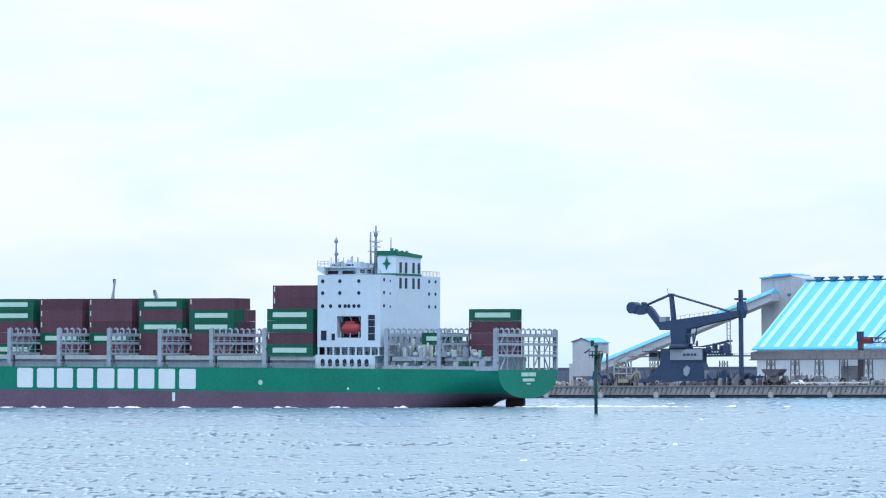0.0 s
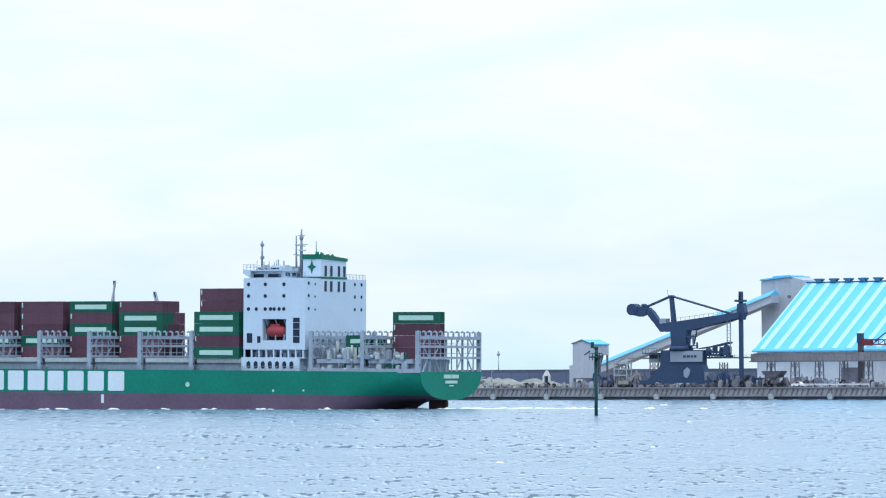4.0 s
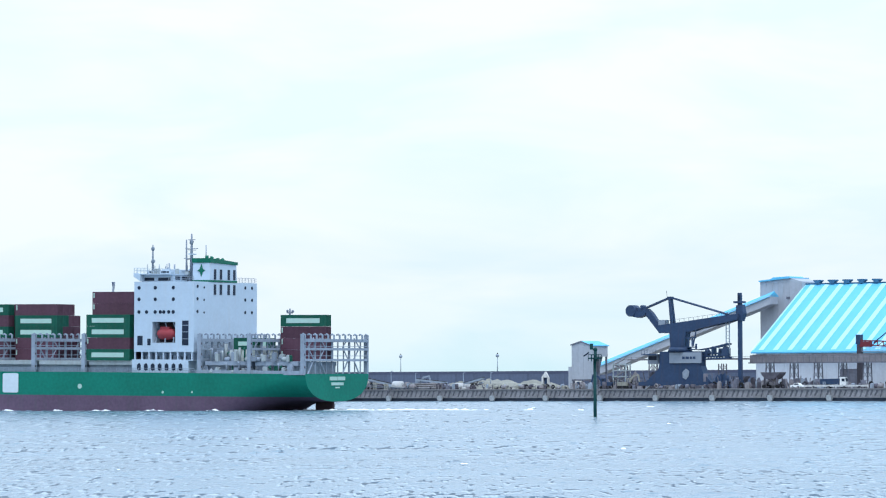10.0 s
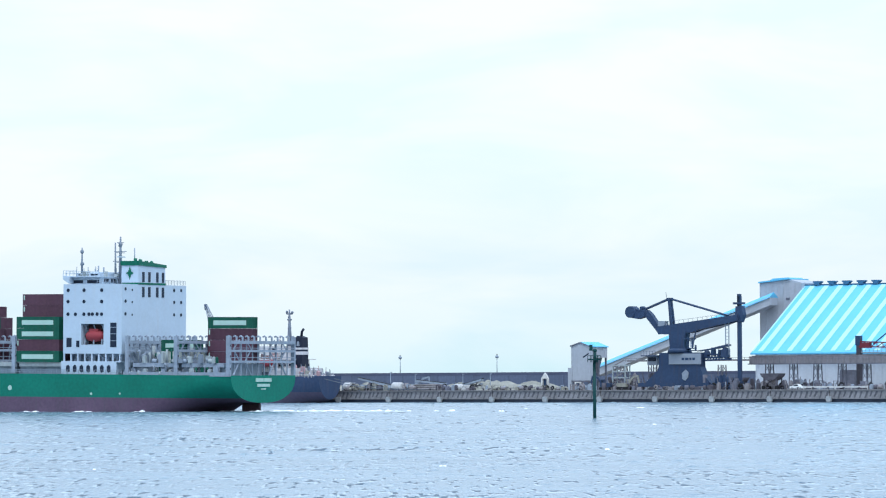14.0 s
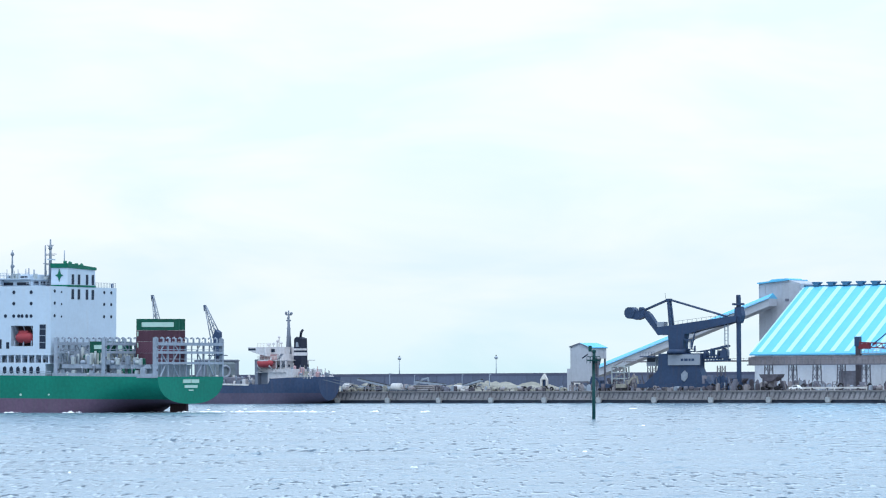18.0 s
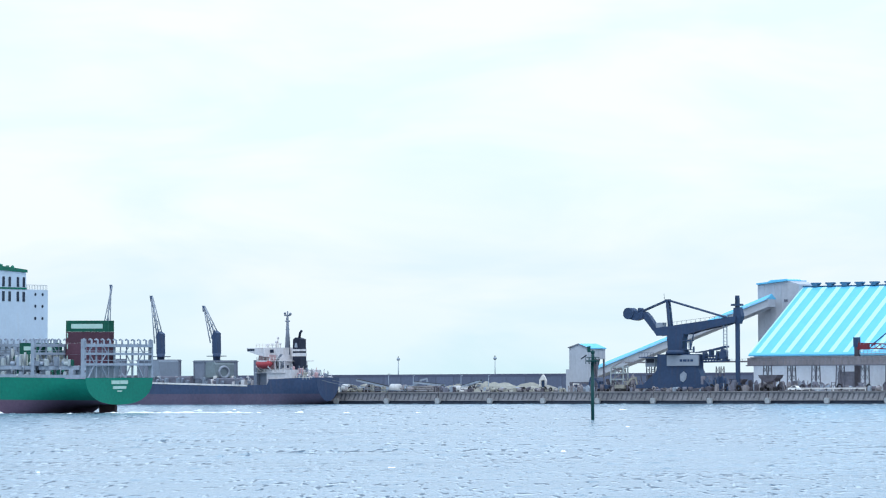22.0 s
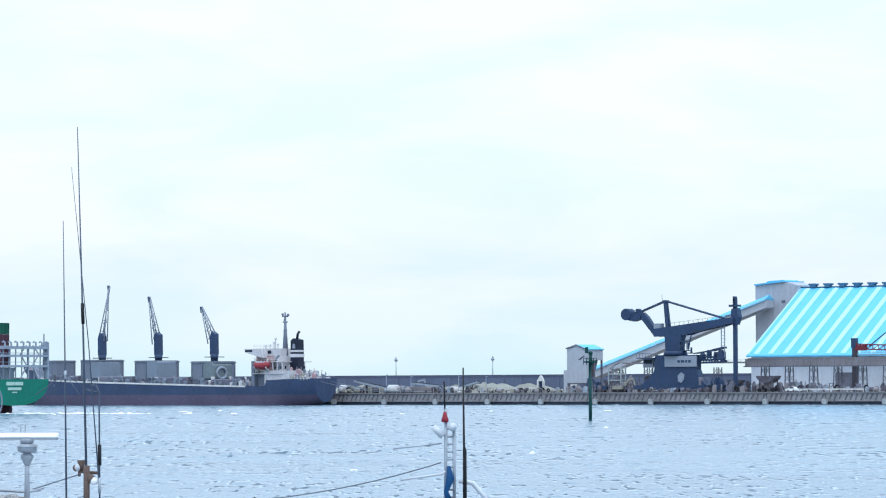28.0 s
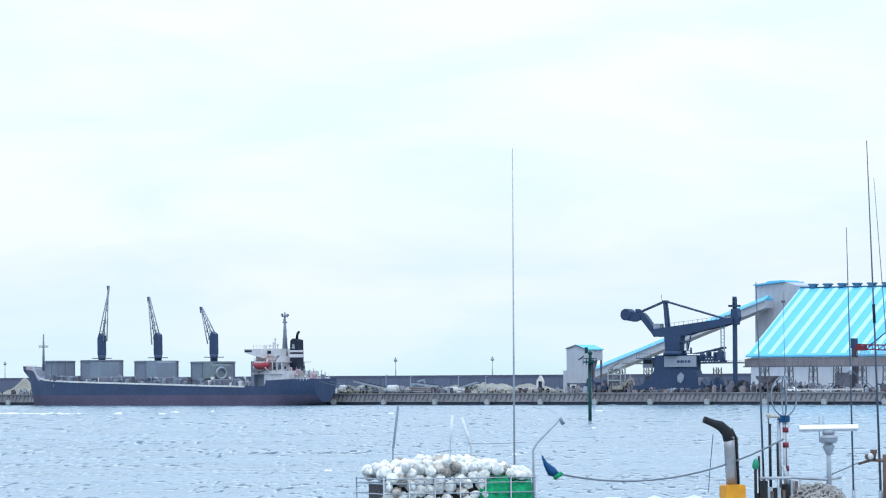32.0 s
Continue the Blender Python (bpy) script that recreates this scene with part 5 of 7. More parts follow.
        part("crane_platform", box(a - 2.2, a + 2.2, -2.2, 2.2, 14.9, 15.15), NAVY, c)
        jib = Shape()
        f0, f1 = (Vector((a + 1.9, 0, 19.2)), Vector((a + 0.2, 0, 22.4))) if tx > a else (Vector((a - 1.4, 0, 20.4)), Vector((a + 0.6, 0, 21.8)))
        t0, t1 = Vector((tx + 0.25, 0, zt)), Vector((tx - 0.25, 0, zt))
        for y in (-0.8, 0.8):
            jib.tube([f0 + Vector((0, y, 0)), t0 + Vector((0, y * 0.2, 0))], [0.2, 0.14], 6)
            jib.tube([f1 + Vector((0, y, 0)), t1 + Vector((0, y * 0.2, 0))], [0.2, 0.14], 6)
        for k in (1, 3, 5, 7):
            jib.bar(f0.lerp(t0, k / 9), f1.lerp(t1, k / 9), 0.2)
            jib.bar(f0.lerp(t0, k / 9), f1.lerp(t1, (k + 1.6) / 9), 0.14)
        part("jib", jib, SIGN_GREY, c, "pale grey lattice jib")
        part("jib_head", Shape().tube([t0 - Vector((0, 0, 1.6)), t0 + Vector((0, 0, 0.3))], [0.3, 0.5], 6), NAVY, c)
    ring = [(39.55, 2.2 + 2.3 * math.cos(math.pi * k / 12), 10.0 + 1.7 * math.sin(math.pi * k / 12)) for k in range(25)]
    part("hose_ring", Shape().tube(ring, 0.42, 7, caps=False), SIGN_GREY, g, "pale grey hose ring against the crane house")
    # fore mast, forecastle
    part("fore_mast", Shape().tube([(116.2, 0, 10.5), (116.2, 0, 23.0)], [0.5, 0.2], 8).bar((116.2, -2.2, 19.2), (116.2, 2.2, 19.2), 0.25).bar((114.2, 0, 18.8), (118.2, 0, 18.8), 0.2), HATCH_GREY, g, "grey fore mast")
    fr = Shape()
    ladder_posts(fr, 117, 121, 2.6, 12.0, 1.0, 1.0)
    part("bow_railing", fr, PALE_RAIL, g)
    part("anchor_winch", Shape().tube([(117.8, -2, 11.6), (117.8, 2, 11.6)], 0.7, 10), HATCH_GREY, g)
    # after house
    h = part("after_house", box(8.0, 17.6, -6.4, 8.0, 5.8, 10.6), CREAM, g, "cream-white after house in open decks")
    part("upper_house", box(13.0, 21.0, -6.2, 6.2, 9.6, 13.2), CREAM, h)
    part("top_house", box(14.4, 21.4, -6.4, 6.4, 13.2, 15.2), CREAM, h)
    b = part("bridge", Shape().prism([(15.0, 15.2), (21.2, 15.2), (22.6, 16.0), (22.8, 17.4), (15.0, 17.4)], "y", -7.0, 7.0), CREAM, g, "cream bridge with dark windows")
    part("bridge_wing", Shape().prism([(17.0, 14.6), (20.0, 15.2), (23.9, 16.3), (24.1, 17.3), (17.6, 17.3)], "y", 7.0, 9.7), CREAM, b, "cream bridge wing")
    part("bridge_windows", box(21.0, 23.8, 9.68, 9.76, 16.4, 17.0), GLASS_DARK, b)
    part("bridge_windows", box(15.6, 17.0, 6.98, 7.06, 15.8, 16.8), GLASS_DARK, b)
    for z, y in ((7.2, 8.0), (11.2, 6.2)):
        for k in range(4):
            part("porthole", box(10.4 + 2.0 * k, 10.9 + 2.0 * k, y - 0.02, y + 0.08, z, z + 0.6), GLASS_DARK, h)
        for k in range(6):
            part("porthole", box((8.72 if z < 8 else 12.92), (8.8 if z < 8 else 13.0), -6.2 + 2.3 * k, -5.4 + 2.3 * k, z, z + 0.8), GLASS_DARK, h)
    for x0, x1, y, z in ((10.6, 21.2, 7.9, 9.6), (12.2, 21.6, 7.9, 13.4), (15, 22.6, 6.9, 17.4), (1.5, 11.5, 7.2, 7.6)):
        part("deck_railing", ladder_posts(Shape(), x0, x1, y, z, 1.1, 1.2, 0.1), PALE_RAIL, h)
    boat = part("lifeboat", Shape().tube([(14.8, 9.0, 12.7), (15.6, 9.0, 12.4), (17.8, 9.0, 12.2), (20.0, 9.0, 12.4), (20.8, 9.0, 12.8)], [0.4, 1.0, 1.15, 1.0, 0.4], 12), ORANGE, g, "orange-red lifeboat on davits")
    part("lifeboat_cover", box(16.2, 19.6, 8.3, 9.7, 12.9, 13.5), CREAM, boat)
    for a in (15.6, 20.2):
        part("davit", Shape().bar((a, 7.8, 10.2), (a, 9.6, 11.4), 0.3).bar((a, 9.8, 11.4), (a, 8.8, 14.2), 0.25), CREAM, boat)
    f = part("funnel", Shape().prism([(9.6, 9.6), (12.7, 9.6), (12.5, 19.8), (11.6, 20.5), (9.8, 20.0)], "y", -1.5, 1.5), BLACK, g, "black funnel with pale bands")
    part("funnel_band", box(9.55, 12.75, -1.55, 1.55, 14.7, 15.7), CREAM, f)
    part("funnel_band", box(9.55, 12.75, -1.55, 1.55, 16.3, 16.9), CREAM, f)
    part("funnel_mark", Shape().prism([(10.6, 17.4), (11.8, 17.4), (11.6, 18.8), (10.9, 18.8)], "y", 1.48, 1.58), SIGN_GREY, f)
    part("exhaust_pipe", Shape().tube([(11.2, 0, 20), (10.9, 0, 21.8), (10.2, 0, 22.6)], 0.4, 8), BLACK, f)
    m = Shape().tube([(15.8, 0, 15), (15.8, 0, 22), (15.8, 0, 28.6)], [1.0, 0.55, 0.22], 8)
    for z, w in ((27.4, 1.3), (25.6, 0.9), (23.0, 0.7), (20.4, 0.9)):
        m.bar((15.8 - w, 0, z), (15.8 + w, 0, z), 0.25).bar((15.8, -w, z - 0.2), (15.8, w, z - 0.2), 0.25)
    m.blob((14.7, 0, 27.7), 0.45).blob((16.8, 0, 27.9), 0.4).blob((15.9, 0, 26.2), 0.45)
    part("main_mast", m, HATCH_GREY, g, "grey mast with radar and lamps")
    top = Shape()
    for k, (a, z) in enumerate(((17.5, 18.6), (19.0, 19.2), (20.6, 18.4), (22.4, 18.2), (18.4, 20.4))):
        top.tube([(a, 1.5, 17.3), (a, 1.5, z)], 0.14, 6).blob((a, 1.5, z), 0.4 + 0.1 * (k % 2), 5, 8)
    part("monkey_island_gear", top, CREAM, g)
    # solid block: the bay's shade and clutter put into one grey
    part("winch_recess", box(17.6, 21.4, -7.6, 6.6, 5.8, 9.6), HATCH_GREY, h, "grey block painted for the shaded, cluttered bay under the lifeboat")
    # open decks, stairs, pink reflection painted behind the lifeboat, dark fore bulkhead
    part("open_deck", box(12.0, 22.2, -8.2, 8.2, 13.2, 13.42), CREAM, h)
    part("open_deck", box(10.2, 22.0, -8.4, 8.4, 9.6, 9.8), CREAM, h)
    part("lifeboat_recess", box(14.6, 21.2, 7.2, 7.4, 10.9, 15.1), PINK_REFLECTION_AND_GEAR, h, "pink panel behind the lifeboat, painted as reflected red")
    part("fore_bulkhead", box(21.4, 22.6, -7.6, 8.2, 5.8, 13.6), HATCH_GREY, h, "dark grey fore bulkhead")
    for k, (x0, z0, x1, z1) in enumerate(((13.4, 9.8, 10.9, 13.2), (13.8, 13.4, 12.2, 15.2), (11.6, 7.6, 9.0, 9.7))):
        st = Shape()
        for dx in (0, 0.5):
            st.bar((x0 + dx, 7.4, z0), (x1 + dx, 7.4, z1), 0.22)
        for j in range(7):
            st.bar((x0 + (x1 - x0) * j / 6, 7.0, z0 + (z1 - z0) * j / 6), (x0 + (x1 - x0) * j / 6, 7.8, z0 + (z1 - z0) * j / 6), 0.2)
        part("deck_stair", st, HATCH_GREY, h)
    for x in (10.6, 12.4, 14.2, 21.6):
        part("deck_post", box(x - 0.12, x + 0.12, 7.9, 8.14, 9.8, 13.2), CREAM, h)
    rnd = random.Random(8)
    for k in range(26):
        x, y = rnd.uniform(22.9, 28.5), rnd.uniform(4.5, 9.0)
        w, z = rnd.uniform(0.5, 1.5), 5.8 + rnd.uniform(0.8, 3.6) * (1 - (x - 22.9) / 9)
        mat = (CREAM, HATCH_GREY, PANEL_GREY, CREAM)[rnd.randrange(4)]
        if k % 3:
            part("deck_locker", Shape().prism([(x, 5.8), (x + w, 5.8), (x + w, z - 0.3), (x + 0.6 * w, z), (x, z - 0.1)], "y", y - w / 2, y + w / 2), mat, g)
        else:
            part("deck_vent", Shape().tube([(x, y, 5.8), (x, y, z), (x + 0.4, y, z + 0.4)], [0.2, 0.22, 0.42], 8), mat, g)
    for k in range(90):
        x, y = rnd.uniform(0.6, 10.6), rnd.uniform(-5.2, 6.2)
        w, z = rnd.uniform(0.4, 1.3), 8.0 + rnd.uniform(0.5, 1.2 + 0.3 * x)
        mat = (CREAM, PINK_REFLECTION_AND_GEAR, HATCH_GREY, CREAM, SAND, PANEL_GREY)[rnd.randrange(6)]
        if k % 3 == 0:
            part("mooring_post", Shape().bar((x, y, 7.5), (x + rnd.uniform(-0.6, 0.6), y, z + 0.7), 0.13), mat, g)
        elif k % 3 == 1:
            part("mooring_winch", Shape().tube([(x, y - w / 2, 8.0), (x, y + w / 2, 8.0)], rnd.uniform(0.35, 0.7), 9), mat, g)
        else:
            part("poop_locker", Shape().prism([(x, 7.5), (x + w, 7.5), (x + 0.9 * w, z - 0.2), (x + 0.5 * w, z), (x, z - 0.3)], "y", y - w / 2, y + w / 2), mat, g)
    for y, u, v in ((3.0, -70, 1.0), (-2.0, -62, 1.2)):
        q = CARRIER.inverted() @ on_quay(u, v, DECK + 0.4) @ Vector((0, 0, 0))
        p = Vector((0.4, y, 7.4))
        part("mooring_rope", Shape().tube([p.lerp(q, k / 8) - Vector((0, 0, 1.2 * math.sin(math.pi * k / 8))) for k in range(9)], 0.09, 5), ROPE, g)


carrier()


# ---- the beacon in the water ----
def beacon():
    g = thing("channel_beacon", "dark green channel beacon pile with a lantern, standing in water", "beacon", at=Matrix.Translation((BX, BY, 0)))
    part("beacon_shaft", tube([(0, 0, -4), (0, 0, 10.6)], [0.33, 0.29], 12), BEACON_GREEN, g, "dark green steel pile")
    part("platform", tube([(0, 0, 10.5), (0, 0, 10.75)], [1.3, 1.3], 12), BEACON_GREEN, g)
    for k in range(6):
        a = k * math.pi / 3
        part("cage_post", Shape().bar((1.2 * math.cos(a), 1.2 * math.sin(a), 10.1), (1.2 * math.cos(a), 1.2 * math.sin(a), 11.3), 0.1), BEACON_GREEN, g)
    for z in (10.7, 11.3):
        part("cage_ring", tube([(1.2 * math.cos(k * math.pi / 6), 1.2 * math.sin(k * math.pi / 6), z) for k in range(13)], 0.06, 5), BEACON_GREEN, g)
    part("lantern", Shape().tube([(0.1, 0, 10.1), (0.1, 0, 12.0)], [0.35, 0.28], 10).blob((0.1, 0, 12.2), 0.4), BEACON_GREEN, g)
    part("solar_panel", Shape().prism([(-2.0, 10.9), (-1.0, 11.6), (-1.1, 11.8), (-2.1, 11.1)], "y", -0.7, 0.7), GLASS_DARK, g)
    part("day_mark", Shape().box(-0.9, -0.3, -0.1, 0.1, 12.2, 13.3), BEACON_GREEN, g)


BX, BY = 27.5, 694.8
beacon()
# ---- the fishing boat; x forward, y to port (away from the camera), z up from the water ----
R_Y = 112.4       # how far off the boat passes at 28.5 s


# seconds: metres ahead of the even course, heave, pitch, heading
SWELL = ((24.0, 0.2, 0.0, 0.0, -14.0), (26.0, 0.22, -0.2, 0.2, -13.0), (27.0, 0.22, 0.02, -0.5, -10.0), (27.6, 0.2, 0.167, -0.3, -3.5), (28.0, 0.01, 0.188, 0.16, 2.0),
         (28.4, -0.06, 0.115, 0.62, 6.3), (29.0, 0.01, -0.13, 1.05, 10.5), (29.5, -0.01, -0.24, 0.62, 12.3), (30.0, 0.03, -0.25, -0.45, 14.1),
         (30.5, 0.05, -0.17, -0.65, 15.6), (31.0, 0.067, -0.035, -0.54, 16.5), (32.0, 0.085, 0.205, -0.26, 16.9))


def glide(t, k):
    """A smooth value between the rows of SWELL."""
    t = min(max(t, SWELL[0][0]), SWELL[-1][0])
    i = max(j for j in range(len(SWELL) - 1) if SWELL[j][0] <= t)
    p0, p1, p2, p3 = (SWELL[min(max(j, 0), len(SWELL) - 1)] for j in (i - 1, i, i + 1, i + 2))
    span = p2[0] - p1[0]
    m1 = span * (p2[k] - p0[k]) / max(p2[0] - p0[0], 0.1)
    m2 = span * (p3[k] - p1[k]) / max(p3[0] - p1[0], 0.1)
    f = (t - p1[0]) / span
    return (2 * f ** 3 - 3 * f ** 2 + 1) * p1[k] + (f ** 3 - 2 * f ** 2 + f) * m1 + (3 * f ** 2 - 2 * f ** 3) * p2[k] + (f ** 3 - f ** 2) * m2


def boat_at(t):
    x, y = 0.215 + 6.009 * (t - 30) - 0.032 * (max(t, 27) - 30) ** 2, R_Y + 2.086 * (t - 28.5)
    return pose(x + glide(t, 1), y, glide(t, 2), 0.5 * math.sin(1.3 * t), glide(t, 3), glide(t, 4))


RIDES = []


def fishing_boat():
    g = thing("fishing_boat", "white fishing boat with tall whip aerials, under way", "boat")
    # hull and house below
    rows = []
    for x, b, zd in ((-17.2, 2.3, 2.3), (-12, 2.6, 2.2), (-6, 2.75, 2.1), (0, 2.75, 2.2), (6, 2.4, 2.6), (10, 1.6, 3.1), (13, 0.7, 3.5), (15, 0.05, 3.8)):
        rows.append([(x, 0.0, -1.2), (x, b * 0.7, -1.0), (x, b * 0.93, 0.0), (x, b, 1.2), (x, b * 1.03, zd)])
    s = Shape().grid(rows).grid([[(x, -y, z) for x, y, z in r][::-1] for r in rows])
    s.add([(-17.2, -2.37, 2.3), (-17.2, 2.37, 2.3), (-17.2, 1.6, -1.0), (-17.2, -1.6, -1.0)], [(0, 1, 2, 3)])
    part("hull", s, BOAT_WHITE, g, "white hull")
    part("deck", Shape().grid([[(r[-1][0], -r[-1][1], r[-1][2] - 0.35), (r[-1][0], r[-1][1], r[-1][2] - 0.35)] for r in rows], False), GALVANISED, g)
    house = part("wheelhouse", Shape().box(-6.0, 3.2, -1.9, 1.9, 1.8, 3.30).box(-6.2, 3.5, -2.1, 2.1, 3.30, 3.42), BOAT_WHITE, g, "white wheelhouse")
    part("wheelhouse_window", box(3.18, 3.24, -1.5, 1.5, 2.4, 3.1), GLASS_DARK, house)
    # radar
    r = part("radar", Shape().tube([(0, 0, 3.42), (0, 0, 4.4), (0, 0, 4.95)], [0.10, 0.075, 0.07], 10), RADAR_GREY, g, "white open-array radar on a post")
    part("radar_collar", Shape().tube([(0, 0, 4.90), (0, 0, 4.94), (0, 0, 5.14), (0, 0, 5.18), (0, 0, 5.30)], [0.075, 0.09, 0.19, 0.19, 0.08], 10), RADAR_GREY, r)
    part("radar_motor", Shape().tube([(0, 0, 5.26), (0, 0, 5.29), (0, 0, 5.33), (0, 0, 5.45), (0, 0, 5.49), (0, 0, 5.53)], [0.12, 0.24, 0.285, 0.285, 0.27, 0.16], 12), RADAR_GREY, r, "round grey-white motor housing")
    part("motor_rim", Shape().tube([(0, 0, 5.43), (0, 0, 5.46)], 0.305, 12), GALVANISED, r)
    part("radar_neck", Shape().tube([(0, 0, 5.52), (0, 0, 5.58), (0, 0, 5.68)], [0.14, 0.2, 0.16], 10), RADAR_GREY, r)
    bar = Shape().prism([(-0.10, -0.055), (0.10, -0.055), (0.125, -0.02), (0.10, 0.03), (0.03, 0.095), (-0.03, 0.095), (-0.10, 0.03), (-0.125, -0.02)], "x", -0.93, 0.93)
    arr = part("radar_scanner", bar, SCANNER_WHITE, r, "long white scanner bar")
    # grey strip: shadow along the bar's lower edge, put into colour
    part("scanner_base", Shape().prism([(-0.88, -0.115), (0.88, -0.115), (0.93, -0.055), (-0.93, -0.055)], "y", -0.09, 0.09), GALVANISED, arr, "grey strip under the scanner, painted as its shadow")
    for x in (-0.2, -0.07):
        part("radar_prong", Shape().tube([(x, 0.25, 5.3), (x, 0.25, 6.1)], 0.016, 5), GALVANISED, r)
    arr.matrix_basis = pose(0, 0, 5.75, 0, 0, -11)

    def whip(x, y, z0, z1, lean=(0, 0), r0=0.028, label="tall thin whip aerial", mat=WHIP):
        w = part("whip_aerial", Shape().tube([(x, y, z0), (x + lean[0] * 0.4, y, z0 + 0.45 * (z1 - z0)), (x + lean[0], y + lean[1], z1)], [r0, r0 * 0.72, r0 * 0.32], 6), mat, g, label)
        part("aerial_foot", Shape().tube([(x, y, z0 - 0.1), (x, y, z0 + 0.35)], r0 * 1.9, 8), GALVANISED, w)
        return w

    short = whip(1.10, 0.66, 3.42, 12.03, (-0.11, 0), 0.034)
    for k in range(4):                  # drooping rods at the middle joint
        a = 0.5 + k * math.pi / 2
        part("ground_rod", Shape().tube([(1.06, 0.66, 7.55), (1.06 + 0.95 * math.cos(a), 0.66 + 0.95 * math.sin(a), 6.95)], 0.012, 6), WHIP, short)
    part("rod_hub", Shape().tube([(1.06, 0.66, 7.4), (1.06, 0.66, 7.65)], 0.045, 8), GALVANISED, short)
    tall = whip(1.74, 0.0, 3.42, 14.72, (-0.30, 0), 0.042)
    part("aerial_band", Shape().tube([(1.61, 0.0, 9.0), (1.59, 0.0, 9.6)], 0.05, 8), SOOT, tall)
    whip(2.12, -0.5, 4.2, 13.5, (-0.80, -0.3), 0.022)
    pole = part("aerial_pole", Shape().tube([(2.12, -0.4, 3.5), (2.10, -0.4, 7.0), (2.02, -0.4, 7.2), (1.84, -0.3, 7.22)], 0.026, 6), WHIP, g, "slim dark pole with a hooked top")
    part("pole_sleeve", Shape().tube([(2.115, -0.4, 4.9), (2.11, -0.4, 5.5)], 0.055, 8), SOOT, pole)
    part("pole_clamp", Shape().tube([(1.66, 0.0, 7.1), (2.1, -0.4, 7.0)], 0.024, 6), WHIP, pole)
    whip(-1.79, 0.95, 3.42, 10.32, (-0.18, 0), 0.040)
    whip(-1.60, 0.9, 3.42, 7.2, (-0.05, 0), 0.036)
    whip(-1.27, 0.35, 3.42, 10.0, (-0.03, 0), 0.016)
    whip(-10.05, 0.74, 4.1, 14.45, (0.06, 0), 0.034, "tall pale whip aerial beside the net cage", GALVANISED)
    # striped mast with ring aerial
    for x, z in ((-1.74, 5.9), (-1.5, 5.3), (-2.12, 4.9)):
        post = part("radio_post", Shape().tube([(x, 0.5, 3.42), (x - 0.01, 0.5, z)], 0.035, 6), SOOT, g)
        part("post_clamp", box(x - 0.09, x + 0.09, 0.4, 0.6, 3.5, 3.75), SOOT, post)
    m = part("striped_mast", Shape().tube([(-1.22, 0, 3.42), (-1.24, 0, 5.98)], [0.09, 0.085], 12), BOAT_WHITE, g, "white mast with red bands")
    for z in (4.42, 5.15, 5.62):
        part("red_band", Shape().tube([(-1.23, 0, z), (-1.23, 0, z + 0.16)], 0.096, 12), RED_BAND, m)
    part("mast_pipe", Shape().tube([(-1.40, 0.05, 3.42), (-1.44, 0.05, 6.0)], 0.06, 8), GALVANISED, m)
    part("ring_clamp", Shape().box(-1.45, -1.13, -0.12, 0.12, 5.94, 6.14), BLUE_CLOTH, m, "blue clamp")
    m.matrix_basis = pose(0, 0.5, 0)
    for turn, wide in ((15, 0.50), (75, 0.62)):
        ring = []
        c, s2 = math.cos(radians(turn)), math.sin(radians(turn))
        for k in range(29):
            a = 2 * math.pi * k / 28
            ring.append((-1.36 + wide * math.sin(a) * c, wide * math.sin(a) * s2, 6.75 - 0.62 * math.cos(a)))
        part("ring_aerial", Shape().tube(ring, 0.024, 7, caps=False), PANEL_GREY, g, "round loop aerial").matrix_basis = pose(0.1, 0.5, 0)
    part("horn", Shape().tube([(-1.88, -0.1, 6.14), (-1.74, -0.1, 6.14), (-1.45, -0.1, 6.1)], [0.09, 0.06, 0.03], 8), FLOAT_GREY, m)
    part("deck_lamp", Shape().tube([(-2.49, -0.1, 4.5), (-2.49, -0.1, 4.6), (-2.47, -0.1, 4.76), (-2.47, -0.1, 4.84)], [0.07, 0.11, 0.09, 0.03], 10), GREEN_LAMP, g, "green navigation lamp")
    part("lamp_post", Shape().tube([(-2.49, -0.1, 3.42), (-2.49, -0.1, 4.51)], 0.05, 8), SOOT, g)
    rail = Shape().tube([(-2.3, 0, 4.22), (-1.2, 0, 4.22), (0.0, 0, 4.14), (0.4, 0, 4.2)], 0.045, 8)
    for x in (-2.1, -1.7, -0.95):
        rail.tube([(x, 0, 3.42), (x, 0, 4.24)], 0.04, 6)
    rail.tube([(-1.5, 0.05, 4.6), (-1.3, 0.05, 3.9)], 0.06, 6)
    part("roof_rail", rail, GALVANISED, g)
    rnd = random.Random(19)
    for k in range(9):
        x, z = -2.25 + 0.13 * k + rnd.uniform(-0.05, 0.05), rnd.uniform(3.75, 4.25)
        part("junction_box", box(x, x + rnd.uniform(0.08, 0.2), -0.1, 0.2, 3.42, z), (SOOT, GALVANISED, BROWN_METAL)[k % 3], g)
    yard = Shape().tube([(1.45, 1.0, 4.6), (1.5, 0.2, 4.72), (2.1, -0.4, 4.68)], 0.045, 8).tube([(1.74, -0.38, 3.42), (1.74, -0.38, 4.9)], 0.09, 8)
    yard.blob((1.4, 0.2, 4.82), 0.10).blob((1.86, -0.4, 4.52), 0.14).tube([(1.56, 0.1, 4.75), (1.56, 0.1, 5.05)], [0.06, 0.12], 8)
    part("lamp_yard", yard, BROWN_METAL, g, "rusty cross yard with working lamps")
    part("yard_lamp", Shape().blob((1.46, 0.1, 4.84), 0.10), BOAT_WHITE, g)
    part("yard_lamp", Shape().blob((1.96, -0.45, 4.45), 0.12), CAR_WHITE, g)
